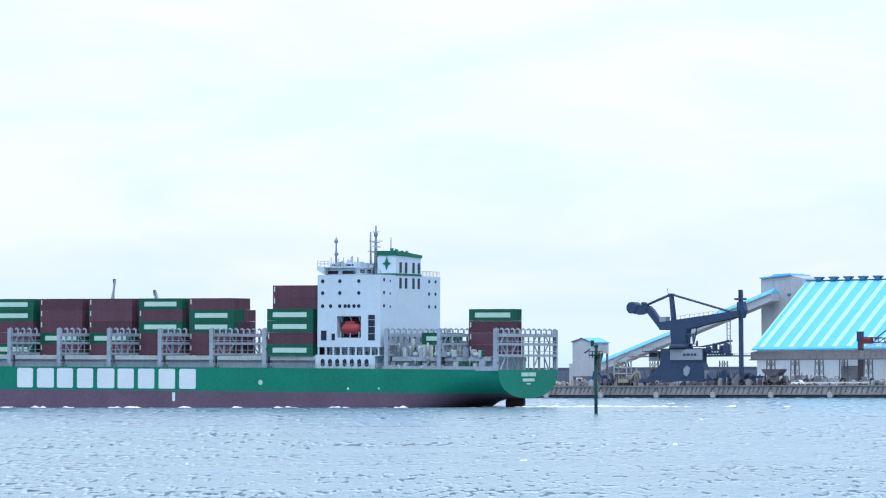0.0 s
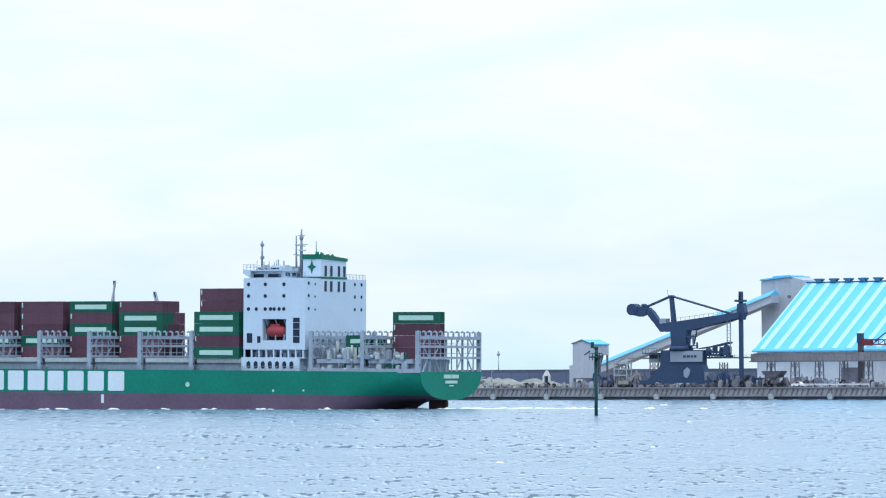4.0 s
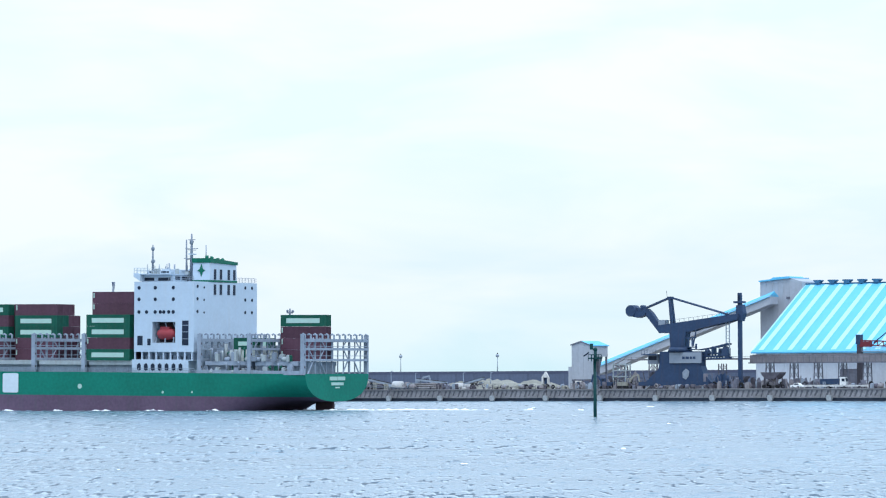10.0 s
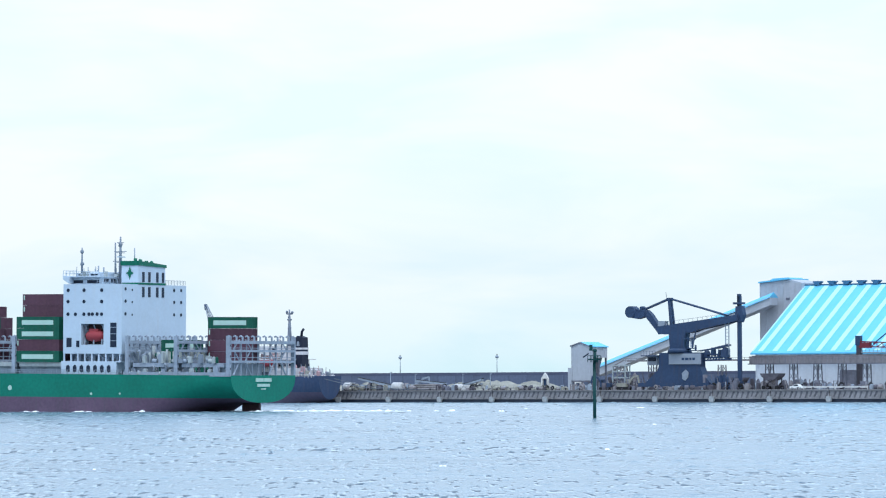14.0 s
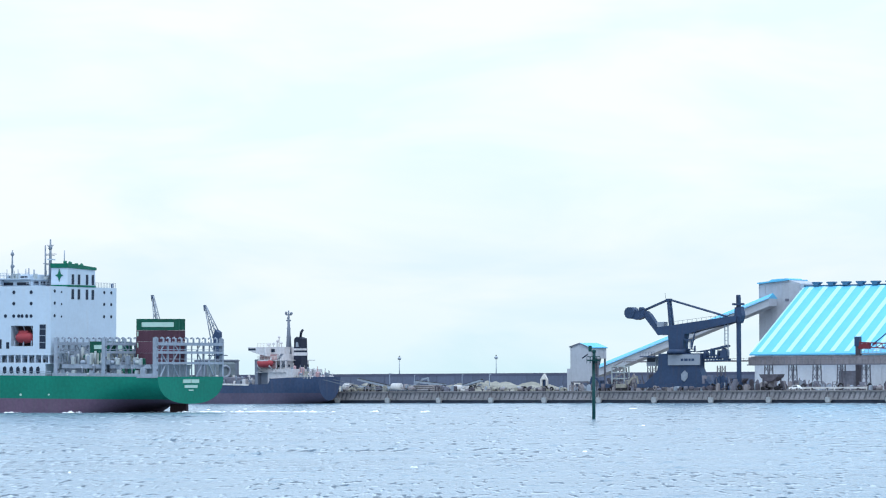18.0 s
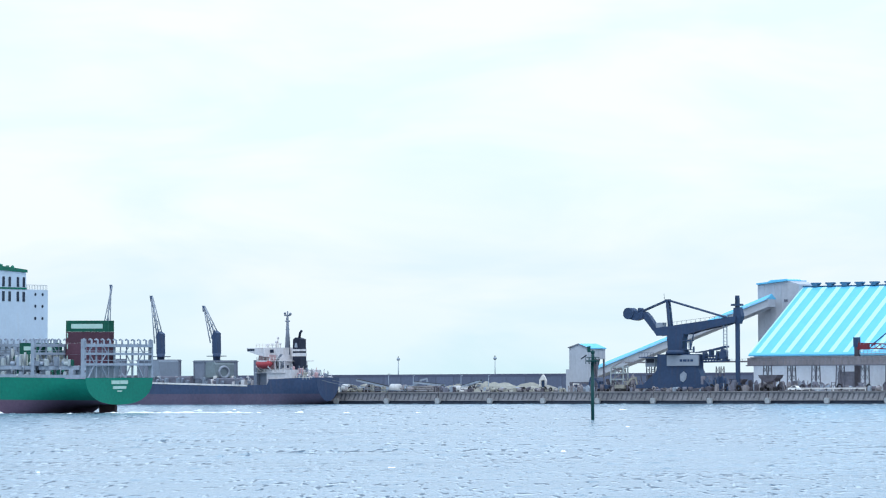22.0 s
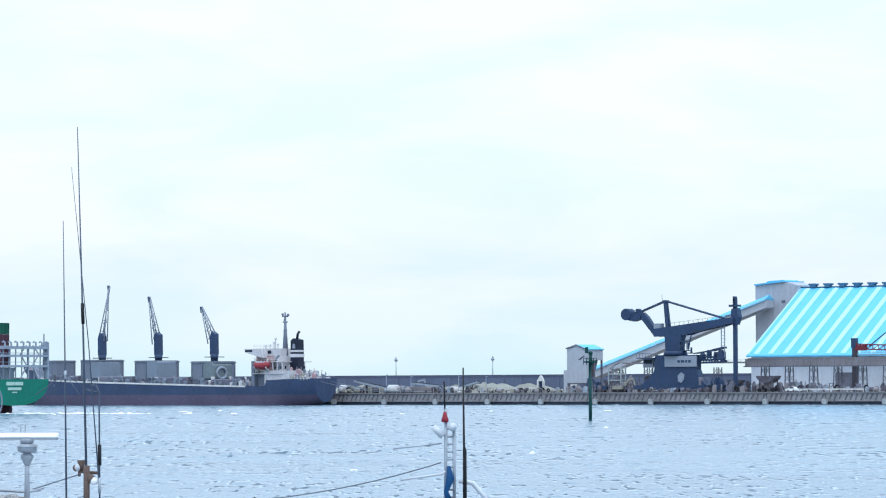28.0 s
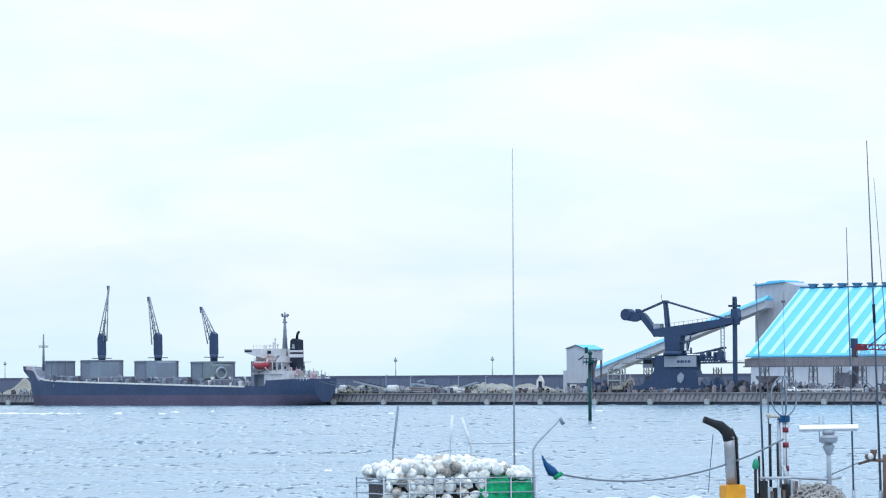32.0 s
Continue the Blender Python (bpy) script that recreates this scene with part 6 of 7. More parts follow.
    part("blue_cover", Shape().blob((2.15, -0.5, 3.74), 0.30, 7, 12, 0.6, 0.6, 3), BLUE_CLOTH, g, "blue cloth bundle")
    part("stay_wire", Shape().tube([(1.45, 1.1, 4.62), (0.12, 0.6, 4.2)], 0.02, 5), ROPE, g)
    # exhaust
    e = part("exhaust_pipe", Shape().tube([(-3.41, 0, 3.7), (-3.48, 0, 5.2), (-3.50, 0, 5.5)], 0.175, 14), STAINLESS, g, "stainless exhaust pipe with a sooty bent end")
    part("exhaust_bend", Shape().tube([(-3.49, 0, 5.40), (-3.56, 0, 5.66), (-3.78, 0, 5.86), (-4.04, 0, 5.95), (-4.31, 0, 6.06)], [0.18, 0.18, 0.155, 0.115, 0.105], 14), SOOT, e, "sooty black bend")
    part("exhaust_stay", Shape().tube([(-3.19, 0.05, 3.7), (-3.25, 0.05, 5.45), (-3.42, 0.03, 5.75)], 0.065, 8), SOOT, e)
    e.matrix_basis = pose(0.24, 0.15, 0)
    part("exhaust_box", Shape().prism([(-3.72, 3.3), (-3.08, 3.3), (-3.08, 4.0), (-3.16, 4.04), (-3.64, 4.04), (-3.72, 4.0)], "y", -0.3, 0.3), YELLOW, e, "yellow exhaust casing")
    part("exhaust_wire", Shape().tube([(-3.98, 0.1, 5.6), (-4.11, 0.1, 4.4), (-4.16, 0.1, 3.8)], 0.014, 5), WHIP, e)
    # net heap on the roof
    heap = Shape()
    rnd = random.Random(4)
    for k in range(220):
        a = rnd.uniform(0, 6.28)
        rr = math.sqrt(rnd.random())
        x, y = -0.52 + 0.86 * rr * math.cos(a), -0.2 + 0.8 * rr * math.sin(a)
        z = 3.42 + 0.45 * math.sqrt(max(0, 1 - rr * rr)) * rnd.uniform(0.75, 1.35)
        c = [(x + 0.11 * math.cos(j * 1.05), y + 0.04 * math.sin(3 * j + k), z + 0.085 * math.sin(j * 1.05)) for j in range(7)]
        heap.tube(c, 0.017, 4)
    part("net_core", Shape().blob((-0.54, -0.15, 3.42), 0.76, 7, 14, 0.72), NET_DEEP, g, "dark bulk of the netting")
    part("netting", heap, NET_DARK, g, "pale mesh strands over the netting on the wheelhouse roof", kind="stuff")
    # fore mast
    fx = 12.3
    f = Shape()
    for dx in (-0.19, 0.07):
        f.tube([(fx + dx, 0, 3.2), (fx + dx * 0.9, 0, 6.5 if dx < 0 else 6.1)], 0.05, 8)
    for k in range(12):
        f.tube([(fx - 0.18, 0, 3.5 + 0.22 * k), (fx + 0.06, 0, 3.5 + 0.22 * k)], 0.03, 6)
    fm = part("fore_mast", f, GALVANISED, g, "white ladder mast at the bow")
    fm.matrix_basis = pose(0, -0.2, 0)
    part("fore_mast_pole", Shape().tube([(fx + 0.36, -0.3, 3.2), (fx + 0.36, -0.3, 5.3), (fx + 0.34, -0.3, 5.4), (fx + 0.32, -0.3, 7.7)], [0.06, 0.055, 0.035, 0.02], 8), SOOT, fm, "dark pole")
    part("mast_tip", Shape().tube([(fx - 0.2, 0, 6.4), (fx - 0.22, 0, 7.3)], 0.025, 6), SOOT, fm)
    part("red_lamp", Shape().tube([(fx - 0.2, -0.05, 6.12), (fx - 0.2, -0.05, 6.2), (fx - 0.2, -0.05, 6.3), (fx - 0.2, -0.05, 6.42)], [0.10, 0.11, 0.07, 0.04], 10), RED_BAND, fm, "red masthead lamp")
    part("flood_lamp", Shape().tube([(fx - 0.55, -0.1, 5.98), (fx - 0.25, -0.1, 5.72)], [0.09, 0.11], 10).blob((fx + 0.02, -0.1, 5.98), 0.13), BOAT_WHITE, fm, "white flood lamp")
    part("blue_wrap", Shape().tube([(fx - 0.1, -0.15, 4.85), (fx - 0.05, -0.18, 4.5), (fx - 0.18, -0.2, 4.1), (fx - 0.05, -0.15, 3.75)], [0.05, 0.12, 0.07, 0.11], 8), BLUE_CLOTH, fm, "blue cloth bundle")
    part("mast_fender", Shape().tube([(fx + 0.2, -0.1, 4.42), (fx + 0.6, -0.1, 4.35), (fx + 0.95, -0.1, 3.95), (fx + 1.05, -0.1, 3.6)], 0.07, 8), BOAT_WHITE, fm, "white curved arm")
    part("mast_arm", Shape().tube([(fx - 1.7, 0.2, 5.35), (fx - 0.3, 0.2, 5.5)], 0.022, 6), GALVANISED, fm)
    part("mast_arm", Shape().tube([(fx - 1.5, -0.2, 4.45), (fx - 0.3, -0.2, 4.62), (fx - 0.2, -0.2, 4.7)], 0.035, 6), BOAT_WHITE, fm)

    def rope(name, p, q, sag, r=0.022, mat=ROPE):
        p, q = Vector(p), Vector(q)
        pts = [p.lerp(q, k / 14) - Vector((0, 0, 4 * sag * (k / 14) * (1 - k / 14))) for k in range(15)]
        return part(name, Shape().tube(pts, r, 6), mat, g)

    rope("stay_rope", (3.0, 1.0, 3.8), (fx - 0.3, 0, 4.95), 0.42, 0.018)
    rope("stay_rope", (-9.2, 0.1, 4.55), (-1.45, 0.1, 5.42), 0.72, 0.028)
    rope("stay_rope", (-11.6, 0.5, 5.42), (-9.8, 0.4, 5.44), 0.02, 0.008)
    part("bow_chock", Shape().tube([(5.6, -0.8, 3.5), (6.6, -0.8, 3.95), (7.0, -0.8, 3.6)], 0.04, 6).tube([(4.8, -0.9, 3.7), (8.6, -0.9, 3.75)], 0.04, 6), SOOT, g)
    # aft davit and gear
    part("aft_davit", Shape().tube([(-9.92, -0.7, 2.0), (-9.92, -0.7, 5.2), (-9.80, -0.7, 5.42), (-9.1, -0.7, 6.1), (-8.96, -0.7, 6.08)], 0.04, 8), GALVANISED, g, "bent grey davit pipe")
    part("davit_head", Shape().tube([(-9.06, -0.7, 6.16), (-8.94, -0.7, 5.98)], 0.06, 8), PANEL_GREY, g)
    part("blue_buoy", Shape().tube([(-9.66, -0.75, 5.05), (-9.55, -0.75, 4.8), (-9.36, -0.75, 4.56), (-9.12, -0.75, 4.42)], [0.02, 0.07, 0.16, 0.07], 8), BLUE_CLOTH, g, "folded blue cloth tied to the line")
    part("green_tie", Shape().tube([(-9.3, -0.85, 4.36), (-9.06, -0.85, 4.5)], 0.07, 8), GREEN_NET, g)
    a = Shape().tube([(-12.67, -1.0, 2.0), (-12.63, -1.0, 5.46), (-12.62, -1.0, 5.5), (-12.55, -1.0, 6.29)], [0.024, 0.024, 0.056, 0.052], 8)
    part("aft_pole", a, BOAT_WHITE, g, "white pole over the cage")
    part("aft_pole", Shape().tube([(-11.52, 1.4, 6.19), (-11.24, 1.4, 5.36), (-11.22, 1.4, 5.3), (-11.08, 1.4, 2.2)], [0.06, 0.06, 0.03, 0.03], 8), BOAT_WHITE, g, "white leaning pole over the cage")
    part("flag_staff", Shape().tube([(-14.13, 0.3, 2.2), (-14.03, 0.3, 5.3), (-14.02, 0.3, 5.35), (-13.86, 0.3, 6.57)], [0.02, 0.02, 0.037, 0.037], 6), PANEL_GREY, g, "thin leaning pole")
    part("white_roof_gear", Shape().blob((-7.4, -0.3, 3.42), 0.6, 5, 10, 0.55, 0.3, 1).blob((-5.9, -0.3, 3.36), 0.7, 5, 10, 0.5, 0.3, 2).blob((-4.6, -0.3, 3.38), 0.6, 5, 10, 0.55, 0.3, 3), BOAT_WHITE, g, "white bundles", kind="stuff")
    part("aft_house", box(-8.8, -6.0, -1.8, 1.8, 1.8, 3.4), BOAT_WHITE, g)
    return g


boat = fishing_boat()


def net_cage():
    """Square steel cage on the after deck; the floats lie in it."""
    g = thing("net_cage", "grey steel-barred cage heaped with white net floats, on the after deck", "cage")
    x0, x1, y0, y1, z1 = -14.85, -10.1, -1.5, 1.5, 4.42
    part("cage_floor", box(x0, x1, y0, y1, 2.15, 2.3), GALVANISED, g)
    for x in [x0 + (x1 - x0) * k / 6 for k in range(7)]:
        for y in (y0, y1):
            part("cage_post", tube([(x, y, 2.15), (x, y, z1 + (0.05 if x == x0 else 0))], 0.025, 8), GALVANISED, g)
    for z in (2.9, 3.5, 3.98, 4.28, z1):
        for y in (y0, y1):
            part("cage_bar", tube([(x0, y, z), (x1, y, z)], 0.019, 6), GALVANISED, g)
        for x in (x0, x1):
            part("cage_bar", tube([(x, y0, z), (x, y1, z)], 0.019, 6), GALVANISED, g)
    RIDES.append((g, Matrix()))
    mesh = {}
    for k in range(4):
        s = Shape().blob((0, 0, 0), (0.185, 0.17, 0.195, 0.175)[k], 8, 14, (0.72, 0.9, 0.58, 0.8)[k], 0.3, k)
        s.tube([(-0.19, 0, 0), (0.19, 0, 0)], 0.04, 6)
        mesh[k] = s.mesh("net_float", FLOAT_WHITE if k < 3 else FLOAT_GREY)
    rnd = random.Random(11)

    def crest(x, y):
        f = (x - x0) / (x1 - x0)
        side = 1 - 0.35 * ((y - 0.1) / 1.5) ** 2
        return z1 - 0.12 + 0.62 * side * max(0.0, math.sin(math.pi * min(1, max(0, f * 0.86 + 0.10)))) ** 0.6

    pts = []
    tries = 0
    while len(pts) < 298 and tries < 90000:
        tries += 1
        x, y = rnd.uniform(x0 + 0.14, x1 - 0.14), rnd.uniform(y0 + 0.14, y1 - 0.14)
        f = (x - x0) / (x1 - x0)
        top = crest(x, y)
        front = rnd.random() < 0.62
        if front:
            y, z = y0 + rnd.uniform(0.14, 0.24), rnd.uniform(3.5, top)
            if f > 0.68:
                continue
        else:
            z = top + rnd.uniform(-0.12, 0.06)
        if all((x - a) ** 2 + (y - b) ** 2 + (z - c) ** 2 > 0.275 ** 2 for a, b, c in pts):
            pts.append((x, y, z))
    for k, p in enumerate(pts):
        ob = tagged(new("net_float", mesh[rnd.choice((0, 1, 2, 0, 1, 2, 0, 2, 3))]), "round white plastic net float in the cage", "float", "floats in the cage")
        RIDES.append((ob, Matrix.Translation(p) @ pose(0, 0, 0, rnd.uniform(0, 360), rnd.uniform(0, 360), 0)))
    bulk = Shape()
    bulk.grid([[(x0 + 0.2 + (x1 - x0 - 0.4) * i / 14, y0 + 0.3 + (y1 - y0 - 0.6) * j / 8, crest(x0 + 0.2 + (x1 - x0 - 0.4) * i / 14, y0 + 0.3 + (y1 - y0 - 0.6) * j / 8) - 0.26) for j in range(9)] for i in range(15)])
    bulk.box(x0 + 0.3, x1 - 0.2, y0 + 0.42, y1 - 0.3, 2.3, 4.25)
    core = whole("packed_netting", bulk, NET_DEEP, "dark packed netting under the floats", "netting", kind="stuff")
    RIDES.append((core, Matrix()))
    net = Shape()
    rows = []
    for i in range(12):
        f = i / 11
        row = []
        for j in range(9):
            h = j / 8
            x = -11.85 + 1.66 * f
            y = -1.40 + 1.5 * max(0, h - 0.55)
            z = 2.4 + 1.9 * min(1, h / 0.55) + 0.35 * max(0, h - 0.55) * math.sin(math.pi * min(1, f * 0.9 + 0.1))
            row.append((x, y + 0.08 * noise.noise((x * 3, h * 5, 0)), z + 0.3 * noise.noise((x * 4.3, h * 7, 5)) * (h > 0.4)))
        rows.append(row)
    net.grid(rows)
    n = whole("green_net", net, GREEN_NET, "bright green netting hung over the corner of the cage", "net")
    sol = n.modifiers.new("thick", "SOLIDIFY")
    sol.thickness = 0.05
    RIDES.append((n, Matrix()))


net_cage()
# ---- gear and goods on the quay ----
def heap(u, v, long, deep, high, seed, mat=SAND, label="low mound of yellowish sand on the quay"):
    rows = []
    for i in range(17):
        row = []
        for j in range(11):
            x, y = -1 + 2 * i / 16, -1 + 2 * j / 10
            r = math.hypot(x, y)
            z = max(0.0, 1 - r * r) ** 0.9 * (0.72 + 0.75 * noise.noise((x * 2.6 + seed, y * 2, seed)))
            z += 0.08 * noise.noise((x * 7, y * 6, seed)) * max(0, 1 - r)
            row.append((x * long / 2, y * deep / 2, high * max(z, -0.02)))
        rows.append(row)
    whole("sand_mound", Shape().grid(rows), mat, label, "mound", "mounds on the quay", at=on_quay(u, v, DECK))


for u, v, l, d, h, s in ((-47, 13, 26, 10, 4.2, 1), (-34, 14, 24, 9, 2.6, 2), (-40, 8.5, 34, 6, 2.0, 9), (-62, 12, 11, 8, 2.4, 3), (-54, 16, 14, 9, 3.2, 4), (-97, 15, 18, 8, 2.6, 5), (-76, 18, 18, 8, 2.4, 6), (-112, 15, 14, 8, 2.4, 7), (-222, 12, 22, 9, 4.4, 8), (-238, 14, 24, 9, 4.6, 10), (-208, 13, 14, 8, 3.4, 11)):
    heap(u, v, l, d, h, s)


def pipe_stack(u, v, count, long, r, label, mat):
    g = thing("pipe_stack", label, "pipes", "pipes stacked on the quay", at=on_quay(u, v, DECK))
    rnd = random.Random(int(u * 7))
    k = 0
    for row in range(3):
        for i in range(count - row):
            part("pipe", Shape().tube([(-long / 2 + rnd.uniform(-0.5, 0.5), (i + row * 0.5) * 2 * r, r + row * 1.75 * r), (long / 2, (i + row * 0.5) * 2 * r, r + row * 1.75 * r)], r * 0.98, 8), mat, g)


pipe_stack(-70, 8, 4, 11, 0.35, "stack of pale concrete pipes on the quay", CONCRETE)
pipe_stack(-98, 9, 4, 12, 0.3, "stack of grey steel pipes on the quay", LASHING_GREY)
pipe_stack(-56, 7.5, 3, 8, 0.3, "stack of pale yellowish pipes on the quay", FENDER)


def tank(u, v, r, high, label, mat=FENDER):
    g = thing("round_tank", label, "tank", "tanks on the quay", at=on_quay(u, v, DECK))
    part("shell", Shape().tube([(-high / 2, 0, r), (-high / 2 + 0.2, 0, r), (high / 2 - 0.2, 0, r), (high / 2, 0, r)], [r * 0.7, r, r, r * 0.7], 14), mat, g)
    for x in (-high / 3, high / 3):
        part("saddle", box(x - 0.15, x + 0.15, -r, r, 0, r * 0.5), DARK_STEEL, g)


tank(-81, 8, 1.25, 3.6, "whitish cylindrical tank lying on the quay")
tank(-57.5, 8, 0.95, 3.2, "whitish cylindrical tank lying on the quay")
tank(-100.5, 9, 1.25, 3.8, "pale beige cylindrical tank lying on the quay")


def light_column(u, v, high):
    g = thing("quay_lamp", "slim grey lamp post on the quay", "lamp post", "lamp posts on the quay", at=on_quay(u, v, DECK))
    part("post", tube([(0, 0, 0), (0, 0, high)], [0.14, 0.09], 8), LASHING_GREY, g)
    part("arm", tube([(0, 0, high), (0.5, -0.4, high + 0.15)], 0.06, 6), LASHING_GREY, g)
    part("lamp_head", box(0.3, 0.9, -0.6, -0.3, high + 0.05, high + 0.25), LASHING_GREY, g)


for u in (-84.5, -75, -56.8, -46.5):
    light_column(u, 9, 5.4 if u == -84.5 else 4.8)


def sign_stand():
    g = thing("marker_block", "narrow pale gate frame with a pointed top and dark opening", "gate frame", at=on_quay(-27.0, 10, DECK))
    for x0, x1 in ((-1.2, -0.7), (0.8, 1.3)):
        part("leg", box(x0, x1, -0.3, 0.3, 0, 3.4), PALE_RAIL, g)
    part("gable", Shape().prism([(-1.3, 3.4), (1.3, 3.4), (0.6, 4.6), (0.1, 5.2), (-0.5, 4.5)], "y", -0.3, 0.3), PALE_RAIL, g)
    part("back_plate", box(-0.75, 0.75, 0.3, 0.45, 0, 3.4), NAVY, g)


sign_stand()


def excavator(u, v, turn, label, mat, group="machines on the quay"):
    g = thing("excavator", label, "excavator", group, at=on_quay(u, v, DECK, turn))
    for y in (-1.2, 1.2):
        part("track", Shape().prism([(-1.9, 0.35), (-1.5, 0), (1.5, 0), (1.9, 0.35), (1.6, 0.8), (-1.6, 0.8)], "y", y - 0.3, y + 0.3), TYRE, g)
    part("body", Shape().prism([(-1.9, 0.9), (1.5, 0.9), (1.5, 1.8), (0.6, 2.0), (-1.7, 2.0), (-2.0, 1.6)], "y", -1.3, 1.3), mat, g)
    part("cab", Shape().prism([(0.2, 1.8), (1.6, 1.8), (1.5, 2.7), (1.1, 3.1), (0.3, 3.1)], "y", 0.2, 1.25), mat, g)
    part("cab_window", box(0.45, 1.2, 1.24, 1.28, 2.2, 2.9), GLASS_DARK, g)
    part("boom", Shape().prism([(1.2, 1.6), (3.0, 3.9), (4.9, 4.2), (4.9, 3.8), (3.3, 3.4), (1.7, 1.4)], "y", -0.4, 0.0), mat, g)
    part("dipper", Shape().prism([(4.6, 4.3), (5.1, 4.2), (5.6, 1.8), (5.2, 1.7)], "y", -0.35, -0.05), mat, g)
    part("bucket", Shape().prism([(5.0, 1.9), (5.7, 1.9), (6.0, 1.1), (5.3, 0.6), (4.8, 1.1)], "y", -0.7, 0.3), DARK_STEEL, g)


excavator(-76, 9.5, 20, "grey-beige excavator with a raised arm on the quay", LASHING_GREY)
excavator(2, 9.5, 0, "dusty green-yellow excavator by the junction house", SAND)
excavator(-5.0, 10.5, 185, "dark blue-grey excavator by the junction house", NAVY)


def hopper_machine(u, v, s, label):
    g = thing("mobile_hopper", label, "hopper", "hoppers on the quay", at=on_quay(u, v, DECK))
    part("bin", Shape().prism([(-3.2 * s, 4.6 * s), (3.2 * s, 4.6 * s), (2.8 * s, 3.8 * s), (1.2 * s, 2.6 * s), (-1.2 * s, 2.6 * s), (-2.8 * s, 3.8 * s)], "y", -1.8 * s, 1.8 * s), DARK_STEEL, g, "dark brown steel bin")
    for x in (-2.2, 2.2):
        for y in (-1.5, 1.5):
            part("leg", Shape().bar((x * s, y * s, 0.4), (x * s * 0.9, y * s, 4.0 * s), 0.3), DARK_STEEL, g)
        for y in (-1.5, 1.5):
            part("wheel", Shape().tube([(x * s, y * s - 0.25, 0.55), (x * s, y * s + 0.25, 0.55)], 0.55, 12), TYRE, g)
    part("brace", Shape().bar((-2.2 * s, -1.5 * s, 0.8), (2.0 * s, -1.5 * s, 3.4 * s), 0.2), DARK_STEEL, g)
    part("brace", Shape().bar((2.2 * s, -1.5 * s, 0.8), (-2.0 * s, -1.5 * s, 3.4 * s), 0.2), DARK_STEEL, g)
    part("chute", Shape().prism([(-0.8 * s, 1.0), (0.8 * s, 1.0), (1.2 * s, 2.6 * s), (-1.2 * s, 2.6 * s)], "y", -0.7, 0.7), GALLERY, g)


hopper_machine(53.6, 9, 1.0, "dark brown mobile hopper on wheels beside the conveyor")
hopper_machine(37.5, 17, 0.75, "small dark mobile hopper under the conveyor")


def scrap(u, v, long, high, seed, label, stuffs=(DARK_STEEL, TRESTLE, GALLERY, DARK_STEEL, LASHING_GREY), dense=1.3):
    g = thing("machinery_row", label, "machinery", "machinery along the quay", at=on_quay(u, v, DECK))
    rnd = random.Random(seed)
    for k in range(int(long * dense)):
        x, y = rnd.uniform(0, long), rnd.uniform(-1.2, 1.2)
        w, h, d = rnd.uniform(0.5, 1.8), rnd.uniform(0.4, 1.0) * high, rnd.uniform(0.5, 1.4)
        mat = stuffs[rnd.randrange(len(stuffs))]
        kind = rnd.randrange(6)
        if kind == 0:
            q = min(h * 0.5, 0.7)
            if k % 3:
                axis = [(x, y, q), (x + 0.1, y, q), (x + w - 0.1, y, q), (x + w, y, q)]
            else:
                axis = [(x, y, 0), (x, y, 0.08), (x, y, h - 0.08), (x, y, h)]
            part("drum", Shape().tube(axis, [q * 0.8, q, q, q * 0.8], 10), mat, g)
        elif kind == 1:
            part("strut", Shape().bar((x, y, 0), (x + rnd.uniform(-1.5, 1.5), y, h * 1.05), 0.2), mat, g)
        elif kind == 2:
            r = min(0.45 * h, 0.8)
            part("tyre", Shape().tube([(x + r * math.cos(j * math.pi / 6), y, r + 0.24 + r * math.sin(j * math.pi / 6)) for j in range(13)], 0.24, 6, caps=False), TYRE if k % 2 else mat, g)
        elif kind == 3 and SAND in stuffs:
            part("sack", Shape().blob((x, y, 0.36 * h), 0.42 * h + 0.25, 6, 9, 0.75, 0.6, k + seed), mat, g)
        elif kind == 4:
            for px in (x, x + w):
                part("post", Shape().bar((px, y, 0), (px, y, h), 0.16), mat, g)
            for pz in (0.35 * h, 0.65 * h, h):
                part("rail", Shape().bar((x - 0.1, y, pz), (x + w + 0.1, y, pz), 0.13), mat, g)
            part("brace", Shape().bar((x, y, 0), (x + w, y, h), 0.1), mat, g)
        else:
            part("casing", Shape().prism([(x, 0), (x + w, 0), (x + w, h * rnd.uniform(0.5, 1)), (x + w * 0.6, h), (x, h * rnd.uniform(0.6, 1))], "y", y - d / 2, y + d / 2), mat, g)


scrap(31, 9, 15, 2.2, 1, "row of dark conveyor machinery below the ship loader")
scrap(44, 12, 14, 2.8, 2, "dark drive machinery beside the hopper")
scrap(58, 14, 9, 1.9, 3, "low dark machinery beside the conveyor legs")
scrap(79, 9, 22, 1.8, 4, "low brown machinery at the quay edge")
scrap(100, 9, 26, 2.0, 7, "low brown machinery at the quay edge")
scrap(7, 7, 25, 1.3, 5, "low dark rail gear under the ship loader")
scrap(-19, 10, 12, 2.2, 6, "dark pumps and drums under the junction house")
scrap(-8, 16, 15, 4.0, 8, "tall grey-brown machinery between the junction house and loader")


